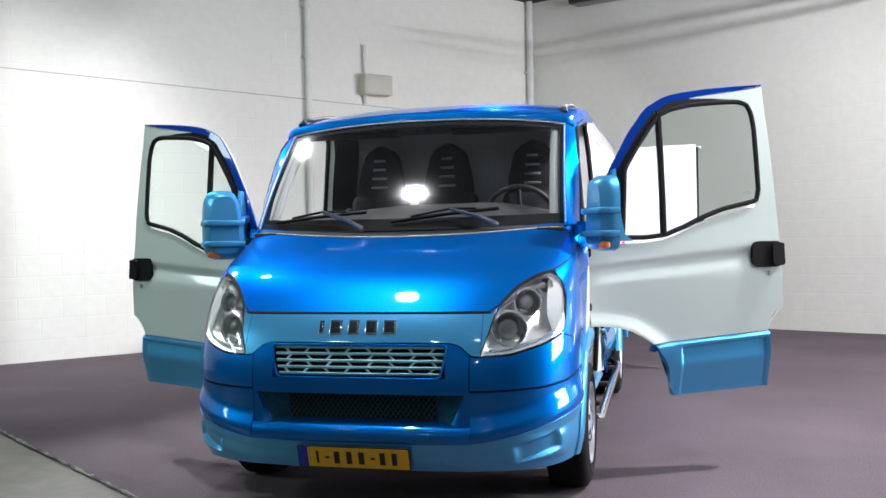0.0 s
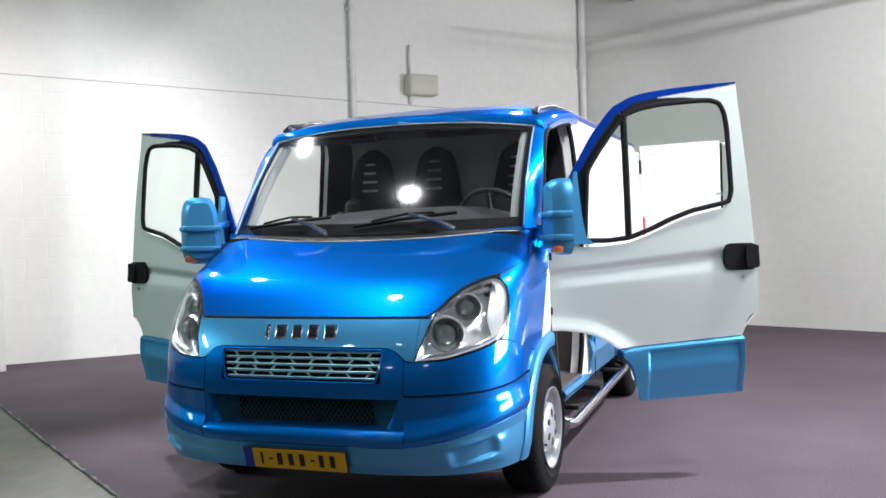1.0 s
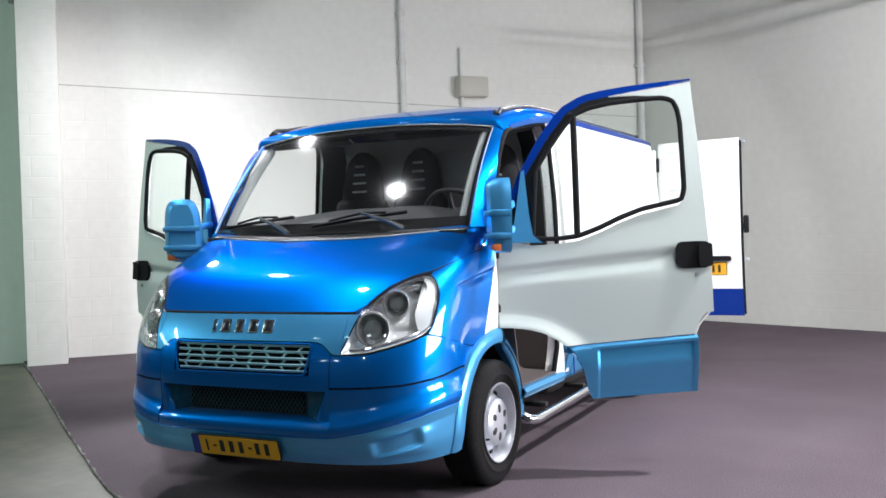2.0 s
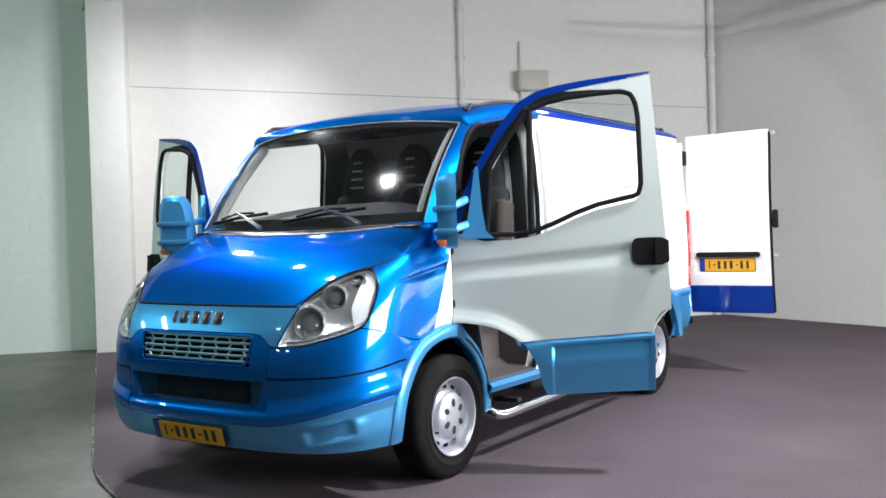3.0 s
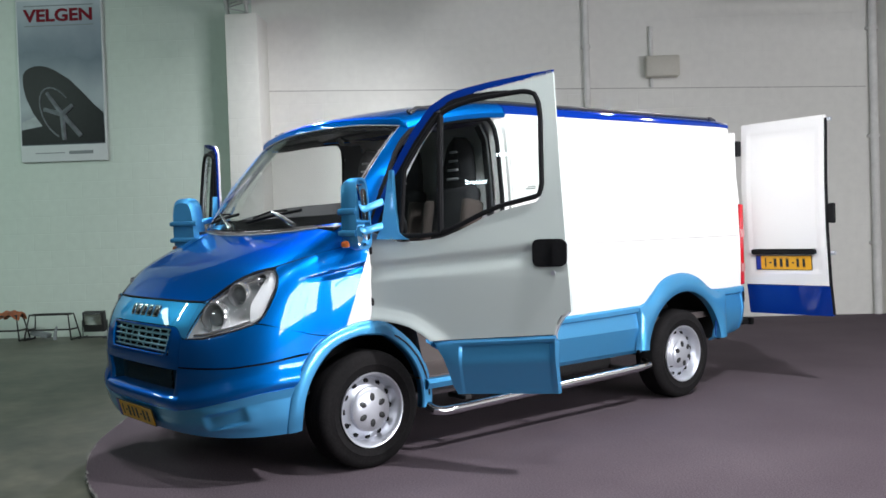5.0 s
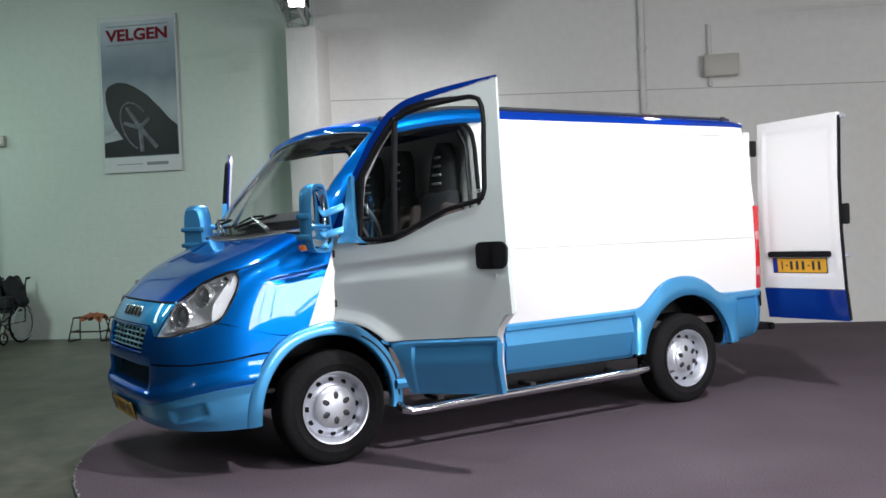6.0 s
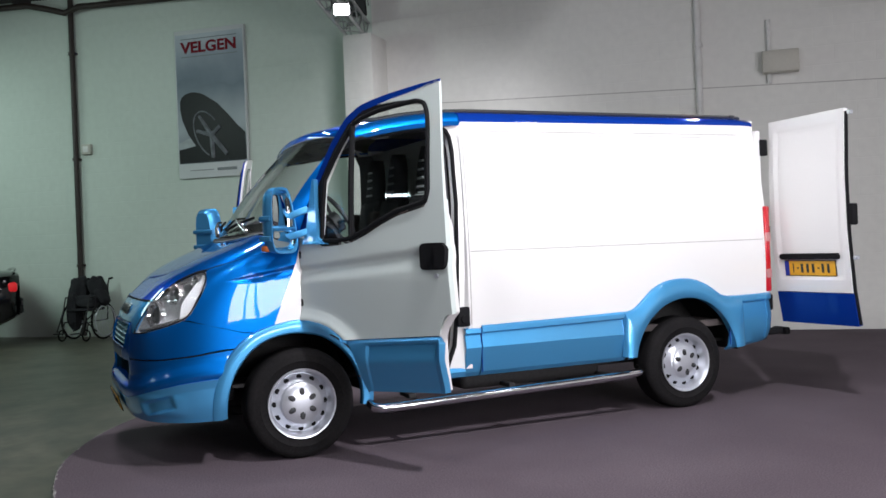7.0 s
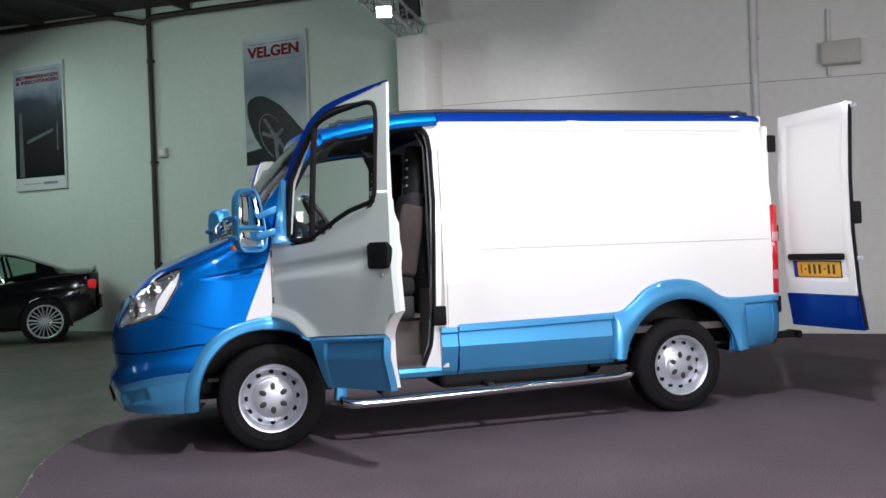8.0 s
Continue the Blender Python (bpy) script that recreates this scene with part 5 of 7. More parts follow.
# steering wheel
wheel = part("steering_wheel", bmesh.new(), PLASTIC, VAN, "black steering wheel")
M_ST = Matrix.Translation((0.58, 0.42, 1.50)) @ Matrix.Rotation(radians(-58), 4, "X") @ Matrix.Rotation(radians(0), 4, "Y")
bm = bmesh.new()
tube(bm, [M_ST @ Vector((0.205 * math.cos(a), 0.205 * math.sin(a), 0)) for a in span(0, 2 * math.pi * 35 / 36, 36)], 0.016, 10, closed=True)
part("wheel_rim", bm, PLASTIC, wheel)
bm = bmesh.new()
for a in (0, 180, 270):
    tube(bm, [M_ST @ Vector((0.05 * math.cos(radians(a)), 0.05 * math.sin(radians(a)), -0.02)), M_ST @ Vector((0.20 * math.cos(radians(a)), 0.20 * math.sin(radians(a)), 0))], 0.014, 8)
tube(bm, [M_ST @ Vector((0, 0, -0.05)), M_ST @ Vector((0, 0, 0.01))], 0.075, 20)
tube(bm, [M_ST @ Vector((0, 0, -0.05)), M_ST @ Vector((0, 0.02, -0.30))], 0.04, 14)
part("wheel_hub", bm, PLASTIC, wheel)


# seats
def seat(x, label):
    s = part("cab_seat", bmesh.new(), FABRIC, VAN, label)
    bm = bmesh.new()
    box(bm, (x, 0.80, 1.02), (0.46, 0.50, 0.15), 0.055, segments=3)
    part("cushion", bm, FABRIC, s)
    bm = bmesh.new()
    box(bm, (x, 1.045, 1.37), (0.42, 0.13, 0.64), 0.06, Matrix.Rotation(radians(-10), 4, "X"), segments=3)
    part("backrest", bm, FABRIC, s)
    for dx in (-0.205, 0.205):
        bm = bmesh.new()
        box(bm, (x + dx, 1.01, 1.34), (0.075, 0.17, 0.50), 0.034, Matrix.Rotation(radians(-10), 4, "X"), segments=3)
        part("side_bolster", bm, SEATSIDE, s)
    bm = bmesh.new()
    cols = []
    for v in span(0, 1, 12):
        half = 0.180 * (1 - 0.42 * v**2) * math.sqrt(max(0.02, 1 - max(0.0, (v - 0.75) / 0.26) ** 2))
        cols.append([Vector((x + half * math.sin(a) , 1.10 + 0.03 * v - 0.055 * math.cos(a), 1.64 + 0.385 * v)) for a in span(0, 2 * math.pi * 23 / 24, 24)])
    rings = [[bm.verts.new(p) for p in c] for c in cols]
    for r0, r1 in zip(rings, rings[1:]):
        for j in range(24):
            bm.faces.new((r0[j], r0[(j + 1) % 24], r1[(j + 1) % 24], r1[j]))
    bm.faces.new(rings[0][::-1]), bm.faces.new(rings[-1])
    part("headrest", bm, FABRIC, s)
    for k, w in enumerate((0.12, 0.11, 0.095, 0.08)):
        bm = bmesh.new()
        box(bm, (x, 1.053 + 0.005 * k, 1.735 + 0.062 * k), (w, 0.02, 0.017), 0.007)
        part("headrest_slot", bm, SLOT, s, "pale slot in the headrest")
    bm = bmesh.new()
    box(bm, (x, 0.82, 0.87), (0.40, 0.44, 0.16), 0.02)
    part("seat_base", bm, PLASTIC, s)


seat(0.56, "black driver's seat with slotted headrest")
seat(-0.03, "black middle seat with slotted headrest")
seat(-0.515, "black passenger seat with slotted headrest")

# wipers
WIPERSTEEL = material("satin_grey_wiper_steel", (0.34, 0.35, 0.36), 0.24, 0.85, grain=0.08, grain_size=60)
for x0, lean in ((-0.20, -1), (0.55, -1)):
    wiper = part("wiper", bmesh.new(), PLASTIC, VAN, "black windscreen wiper")
    foot = screen(x0 / 0.9, 0.0) + Vector((0, -0.03, 0.006))
    knee = screen((x0 + lean * 0.26) / 0.9, 0.115) + Vector((0, -0.05, 0.03))
    bm = bmesh.new()
    tube(bm, [foot, foot.lerp(knee, 0.35) + Vector((0, -0.012, 0.012)), knee], [0.016, 0.013, 0.009], 8)
    part("wiper_arm", bm, WIPERSTEEL, wiper, "satin grey wiper arm")
    bm = bmesh.new()
    a, b = screen(max(-0.86, (x0 + lean * 0.60) / 0.9), 0.055) + Vector((0, -0.014, 0.006)), screen((x0 + lean * 0.0) / 0.9, 0.135) + Vector((0, -0.03, 0.012))
    tube(bm, [a, a.lerp(b, 0.5) + Vector((0, -0.012, 0.004)), b], 0.010, 6)
    tube(bm, [a.lerp(b, 0.2) + Vector((0, -0.02, 0.015)), knee, a.lerp(b, 0.8) + Vector((0, -0.02, 0.015))], 0.007, 6)
    part("wiper_blade", bm, RUBBER, wiper)


# ---- front doors ----
DOOR_LOW = [(0.0, 0.872), (0.07, 0.870), (0.17, 0.856), (0.25, 0.834), (0.33, 0.790), (0.40, 0.738), (0.455, 0.66), (0.49, 0.56), (0.50, 0.47)]


def foot_top(l):
    """The line where the light blue foot of a door begins."""
    return 0.728 + 0.065 * l


def arch_gap(l, z):
    """How far a place of the door is from its wheel arch edge."""
    p, least = Vector((l, z)), 9.0
    for a, b in zip(DOOR_LOW, DOOR_LOW[1:]):
        a, b = Vector(a), Vector(b)
        t = min(1.0, max(0.0, (p - a).dot(b - a) / (b - a).length_squared))
        least = min(least, (p - a - t * (b - a)).length)
    return least


def door_lean(l, z):
    out = linear([(0.40, -0.075), (0.50, -0.045), (0.62, -0.014), (0.74, 0.000), (0.80, 0.002), (1.0, 0.013), (1.12, 0.019), (1.30, 0.014), (1.45, 0.006), (1.6, 0.0), (1.8, -0.014), (2.0, -0.033), (2.1, -0.044), (2.2, -0.052), (2.25, -0.056)], z)
    fold = z - (1.212 + 0.08 * l)
    out += linear([(-0.12, 0.0), (-0.112, -0.001), (-0.042, -0.017), (-0.034, -0.018), (-0.004, -0.001), (0.0, 0.0)], fold)
    if l < 0.62 and z < 1.05:
        out += linear([(0.0, 0.026), (0.012, 0.026), (0.045, 0.012), (0.075, 0.002), (0.10, 0.0)], arch_gap(l, z))
    return out


WIN_LOW = [(0.20, 1.350), (0.34, 1.352), (0.46, 1.365), (0.58, 1.408), (0.70, 1.462), (0.82, 1.505), (0.95, 1.532), (1.03, 1.548)]
WIN_TOP = [(0.46, 2.055), (0.54, 2.090), (0.66, 2.115), (0.80, 2.128), (0.92, 2.136), (1.0, 2.138)]
REAR_EDGE = [(0.90, 1.205), (1.10, 1.198), (1.30, 1.185), (1.6, 1.165), (1.9, 1.145), (2.1, 1.130), (2.235, 1.122)]


def front_door(d, opened, hinge, size, label):
    m = Matrix.Translation((hinge * d, 0.030, 0)) @ Matrix.Rotation(radians(-opened * d), 4, "Z") @ Matrix.Diagonal((1, size, 0.45 * size + 0.55, 1))

    def at(l, z, out=0.0):
        return m @ Vector(((door_lean(l, z) + out) * d, l, z))

    inward = m @ Vector((-1.0 * d, 0.6, 1.3))
    door = part("front_door", bmesh.new(), WHITE, VAN, label)

    def strip(name, a, b, n, nv, mat, thick=0.035, out=0.0, label=""):
        pa, pb = along([(p[0], p[1], 0) for p in a], n), along([(p[0], p[1], 0) for p in b], n)
        bm = bmesh.new()
        shell(bm, [[at(*(p.lerp(q, k / (nv - 1)))[:2], out) for k in range(nv)] for p, q in zip(pa, pb)], thick, towards=inward)
        return part(name, bm, mat, door, label)

    # lower skin, white with shade in its paint, above the light blue foot
    bm = bmesh.new()
    grid = []
    for l in span(0.004, 1.20, 62):
        lo = max(foot_top(l) + 0.005, linear(DOOR_LOW, l))
        if l > 1.110:
            lo = max(lo, foot_top(l) + 0.005 + 0.115 * math.sqrt(max(0.0, 1 - (1 - min(1.0, (l - 1.110) / 0.065)) ** 2)))
        hi = linear([(0.0, 1.39), (0.17, 1.33), (0.20, 1.325)] + [(a, b - 0.022) for a, b in WIN_LOW[1:]] + [(1.045, 1.550), (1.10, 1.56), (1.20, 1.56)], l)
        grid.append([at(l if l < 1.05 else 1.05 + (l - 1.05) * (linear(REAR_EDGE, lo + (hi - lo) * k / 56) - 1.05) / 0.15, lo + (hi - lo) * k / 56) for k in range(57)])
    shell(bm, grid, 0.04, towards=inward)
    part("door_skin", bm, GREYEDWHITE, door, "white door skin with a pressed swage, shade put into its paint")
    # light blue foot: a ledge, a groove, and a panel folded along its middle
    bm = bmesh.new()
    grid = []
    for l in sorted(set(span(0.36, 1.112, 34) + [0.548, 0.556, 0.564, 1.079, 1.087])):
        hi = foot_top(l)
        lo = max(0.452 + 0.045 * (l - 0.5), linear(DOOR_LOW, l) if l < 0.505 else 0.0)
        col = []
        for h in (0.0, 0.006, 0.014, 0.028, 0.034, 0.038, 0.044, 0.060, 0.085, 0.11, 0.128, 0.138, 0.148, 0.17, 0.20, 0.23, 0.26, 0.285, 0.30):
            z = hi - (hi - lo) * h / 0.30
            drop = hi - z
            field = min(1.0, max(0.0, (l - 0.548) / 0.016)) * min(1.0, max(0.0, (1.095 - l) / 0.016))
            frame_out = linear([(0.0, -0.002), (0.014, 0.018), (0.10, 0.024), (0.14, 0.022), (0.30, -0.020)], drop)
            field_out = linear([(0.0, -0.002), (0.014, 0.018), (0.028, 0.020), (0.036, 0.004), (0.044, 0.004), (0.128, 0.015), (0.145, 0.013), (0.30, -0.026)], drop)
            col.append(m @ Vector(((frame_out + (field_out - frame_out) * field) * d, l, z)))
        grid.append(col)
    shell(bm, grid, 0.045, towards=inward)
    part("door_foot", bm, SKY, door, "light blue door foot with a folded panel")
    # frame round the window
    strip("window_frame", [(1.045, 1.552), (1.062, 1.62), (1.055, 2.0), (1.035, 2.10), (1.0, 2.138)], [(1.168, 1.562)] + [(l, z) for z, l in REAR_EDGE[3:]] + [(1.0, 2.210)], 30, 4, GREYEDWHITE, 0.020)
    strip("frame_top", WIN_TOP[:-1], [(0.44, 2.085), (0.54, 2.130), (0.66, 2.150), (0.80, 2.152), (0.92, 2.146)], 20, 3, RUBBER, 0.014)
    strip("frame_corner", [(0.66, 2.146), (0.80, 2.148), (0.90, 2.142), (1.0, 2.120)], [(0.66, 2.152), (0.80, 2.178), (0.999, 2.206)], 16, 3, GREYEDWHITE, 0.020, 0.0)
    strip("frame_edge", [(0.035, 1.40), (0.165, 1.70), (0.30, 1.915), (0.42, 2.065), (0.54, 2.125), (0.66, 2.150), (0.80, 2.172), (1.0, 2.200), (1.115, 2.222)], [(0.0, 1.42), (0.135, 1.725), (0.265, 1.945), (0.385, 2.095), (0.50, 2.158), (0.60, 2.182), (0.75, 2.204), (0.95, 2.224), (1.125, 2.237)], 34, 3, NAVY, 0.014)
    strip("inner_frame", [(0.20, 1.40), (0.225, 1.70), (0.34, 1.90), (0.46, 2.05), (0.54, 2.09), (0.66, 2.115), (0.80, 2.128), (1.0, 2.138), (1.06, 2.14)], [(0.006, 1.42), (0.140, 1.725), (0.270, 1.945), (0.388, 2.093), (0.50, 2.155), (0.60, 2.179), (0.75, 2.201), (0.95, 2.221), (1.115, 2.233)], 34, 3, WHITE, 0.016, -0.014, "white inner window frame")
    strip("frame_front", [(0.20, 1.36), (0.225, 1.72), (0.345, 1.90), (0.46, 2.050)], [(0.035, 1.40), (0.165, 1.70), (0.30, 1.915), (0.42, 2.065)], 20, 3, RUBBER, 0.014)
    # rubber round the glass, post, and pane
    loop = [(0.205, 1.362)] + [(l, z + 0.006) for l, z in WIN_LOW[1:]] + [(1.045, 1.565), (1.058, 1.62), (1.052, 1.98), (1.040, 2.07), (1.015, 2.115), (0.97, 2.132)] + [(l, z - 0.004) for l, z in WIN_TOP[::-1][1:]] + [(0.40, 1.985), (0.30, 1.85), (0.232, 1.745)]
    bm = bmesh.new()
    tube(bm, [at(p.x, p.y, 0.003) for p in along([(a, b, 0) for a, b in loop + loop[:1]], 90)[:-1]], 0.0145, 8, closed=True)
    part("window_seal", bm, RUBBER, door)
    bm = bmesh.new()
    tube(bm, [at(0.455, z, 0.0) for z in span(1.365, 2.055, 10)], 0.019, 8)
    part("window_post", bm, RUBBER, door)
    pane_top = [(0.215, 1.50), (0.232, 1.75), (0.33, 1.885), (0.46, 2.045)] + WIN_TOP[1:] + [(1.02, 2.11), (1.048, 2.05)]
    pane_low = [(0.205, 1.36)] + WIN_LOW[1:] + [(1.050, 1.60)]
    pane_cols = span(0.21, 1.05, 30)
    bm = bmesh.new()
    shell(bm, [[at(l, z, -0.012) for z in span(linear(pane_low, l), linear(pane_top, l), 10)] for l in pane_cols], 0.004, towards=inward)
    pane = part("window_pane", bm, WINDOW, door, "clear door window")
    pane.visible_shadow = False
    if d > 0:
        for z, l0 in ((1.606, 0.975), (1.594, 0.960)):
            bm = bmesh.new()
            shell(bm, [[at(l, z + dz, -0.008) for dz in (0.0, 0.004, 0.007)] for l in span(l0, 1.02, 6)], 0.001, towards=inward)
            part("sticker_bar", bm, GREYEDWHITE, pane, "small pale sticker print")
    # inner trim
    bm = bmesh.new()
    shell(bm, [[at(l, z, -0.055) for z in span(max(0.56, linear(DOOR_LOW, l) + 0.06), linear(WIN_LOW, l) - 0.03, 10)] for l in span(0.10, 1.08, 20)], 0.03, towards=inward)
    part("door_lining", bm, PLASTIC, door)
    # rear edge of the door, white, seen when open
    bm = bmesh.new()
    grid = []
    for z in span(0.49, 2.22, 40):
        l = linear(REAR_EDGE, z) if z > 0.92 else linear([(0.49, 1.108), (0.80, 1.110), (0.84, 1.125), (0.88, 1.15), (0.92, 1.196)], z)
        w = linear([(0.49, 0.06), (0.9, 0.085), (1.42, 0.085), (1.5, 0.045), (2.22, 0.018)], z)
        grid.append([at(l - 0.004, z, -0.006), at(l - 0.008, z, -0.02), at(l - 0.012, z, -w), at(l - 0.05, z, -w - 0.006)])
    shell(bm, grid, 0.008, towards=inward)
    part("door_rear_edge", bm, WHITE, door, "white rear edge of the door")
    # handle: black bowl with a grip
    bm = bmesh.new()
    extrude_outline(bm, rounded(1.000, 1.172, 1.190, 1.322, 0.038), lambda a, b, t: at(a, b, t * 1.0 - 0.002), 0.020)
    handle = part("handle_bowl", bm, RUBBER, door, "black door handle bowl")
    bm = bmesh.new()
    extrude_outline(bm, rounded(1.120, 1.182, 1.196, 1.312, 0.02), lambda a, b, t: at(a, b, 0.018 + t), 0.018)
    part("handle_grip", bm, RUBBER, handle)
    bm = bmesh.new()
    c0, c1 = at(1.115, 1.138, 0.0), at(1.115, 1.138, 0.012)
    tube(bm, [c0, c1], 0.013, 14)
    part("lock_barrel", bm, STEEL, door)
    # hinges
    for z in (1.28, 0.98):
        bm = bmesh.new()
        box(bm, at(0.0, z, -0.035), (0.06, 0.07, 0.05), 0.01)
        part("hinge", bm, DARKSTEEL, door)
    # mirror: sail plate, two arms, housing with two glasses
    strip("mirror_sail", [(0.255, 1.340), (0.205, 1.38), (0.185, 1.50), (0.165, 1.745)], [(0.06, 1.345), (0.095, 1.42), (0.110, 1.50), (0.148, 1.740)], 20, 4, SKY, 0.045, 0.035, "light blue mirror mount")
    mirror_part = part("wing_mirror", bmesh.new(), SKY, door, "light blue wing mirror on two arms")
    HM = Matrix.Translation(at(0.0, 1.495, 0.190)) @ Matrix.Rotation(radians((7.0 - opened) * d), 4, "Z")
    if d < 0:  # this one is folded forwards a little
        HM = Matrix.Translation(at(0.0, 1.495, 0.190) + Vector((-0.085, -0.02, 0.028))) @ Matrix.Rotation(radians(36), 4, "Z")
    W, H, D = (0.108 if d > 0 else 0.116), 0.203, 0.060
    taper = 0.38 if d > 0 else 0.22

    def house(u, v, k):
        a = 2 * math.pi * u
        ca, sa = math.cos(a), math.sin(a)
        w = W * (1.0 if k < 0.25 else 1.0 - 0.34 * ((k - 0.25) / 0.75) ** 2.6)
        h = H * (1.0 if k < 0.25 else 1.0 - 0.20 * ((k - 0.25) / 0.75) ** 2.6)
        x = w * math.copysign(abs(ca) ** 0.52, ca)
        z = h * math.copysign(abs(sa) ** 0.52, sa)
        return HM @ Vector((x * (1 - (taper if x * d < 0 else 0.02) * z / H), 0.06 - 2 * D * k + 0.03 * abs(x / W) ** 2 * k, z))

    bm = bmesh.new()
    rings = [[bm.verts.new(house(j / 32, 0, k)) for j in range(32)] for k in (0.0, 0.2, 0.40, 0.55, 0.68, 0.78, 0.86, 0.93, 0.98)]
    for r0, r1 in zip(rings, rings[1:]):
        for j in range(32):
            bm.faces.new((r0[j], r0[(j + 1) % 32], r1[(j + 1) % 32], r1[j]))
    bm.faces.new(rings[-1])
    inner = [bm.verts.new(v.co.lerp(HM @ Vector((0, 0.03, 0)), 0.08)) for v in rings[0]]
    back = [bm.verts.new(v.co + (HM.to_3x3() @ Vector((0, -0.035, 0)))) for v in inner]
    for j in range(32):
        bm.faces.new((rings[0][j], inner[j], inner[(j + 1) % 32], rings[0][(j + 1) % 32]))
        bm.faces.new((inner[j], back[j], back[(j + 1) % 32], inner[(j + 1) % 32]))
    bm.faces.new(back)
    part("mirror_housing", bm, SKY, mirror_part)
    bm = bmesh.new()
    box(bm, (0, 0, 0), (1.66 * W, 0.008, 0.215), 0.02)
    for v in bm.verts:
        if v.co.x * d < 0:
            v.co.x *= 1 - taper * (v.co.z + 0.060) / H
    bmesh.ops.transform(bm, matrix=HM @ Matrix.Translation((0, 0.036, 0.060)), verts=bm.verts[:])
    part("mirror_glass", bm, MIRROR, mirror_part, "flat mirror glass")
    bm = bmesh.new()
    box(bm, (0, 0, 0), (1.66 * W, 0.008, 0.115), 0.02)
    for v in bm.verts:
        if v.co.x * d < 0:
            v.co.x *= 1 - taper * (v.co.z + -0.118) / H
    bmesh.ops.transform(bm, matrix=HM @ Matrix.Translation((0, 0.036, -0.118)) @ Matrix.Rotation(radians(-5), 4, "X"), verts=bm.verts[:])
    part("mirror_glass", bm, MIRROR, mirror_part, "small wide-angle mirror glass")
    bm = bmesh.new()
    box(bm, (0, 0, 0), (1.9 * W, 0.022, 0.014), 0.005)
    bmesh.ops.transform(bm, matrix=HM @ Matrix.Translation((0, 0.050, -0.045)), verts=bm.verts[:])
    part("glass_divider", bm, SKY, mirror_part)
    for z in (0.012, -0.110):
        bm = bmesh.new()
        way = [(-0.96, -0.050), (-0.6, -0.058), (0.0, -0.061), (0.55, -0.060), (0.80, -0.052), (0.93, -0.034), (0.985, -0.008), (1.0, 0.020), (1.005, 0.052)]
        rows = []
        for k, (x, y) in enumerate(way):
            (x0, y0), (x1, y1) = way[max(k - 1, 0)], way[min(k + 1, len(way) - 1)]
            t = Vector(((x1 - x0) * W, y1 - y0)).normalized()
            rows.append([HM @ Vector(((x * W + t.y * p) * d, y - t.x * p, z + h)) for h, p in ((-0.018, -0.006), (-0.014, 0.007), (0.0, 0.011), (0.014, 0.007), (0.018, -0.006))])
        shell(bm, rows, 0.004, towards=HM @ Vector((0, 0, z)))
        part("housing_band", bm, SKY, mirror_part)
    bm = bmesh.new()
    box(bm, (0, 0, 0), (0.075, 0.050, 0.04), 0.014)
    bmesh.ops.transform(bm, matrix=HM @ Matrix.Translation((0.062 * d, -0.020, -0.170)), verts=bm.verts[:])
    part("indicator", bm, AMBER, mirror_part, "amber indicator")
    for z in (1.565, 1.425):
        bm = bmesh.new()
        a = at(0.10, z, 0.015)
        b = HM @ Vector((-0.06 * d, 0.0, (0.012 if z > 1.5 else -0.110)))
        mid = a.lerp(b, 0.5)
        box(bm, mid, ((b - a).length, 0.040, 0.044), 0.012, (b - a).to_track_quat("X", "Z").to_matrix().to_4x4())
        part("mirror_arm", bm, SKY, mirror_part)
    return door


front_door(1, 63.3, 1.008, 1.0, "white front door standing open, shade put into its paint, with a light blue foot")
front_door(-1, 73.0, 0.945, 0.935, "white passenger door standing open, shade put into its paint, with a light blue foot")


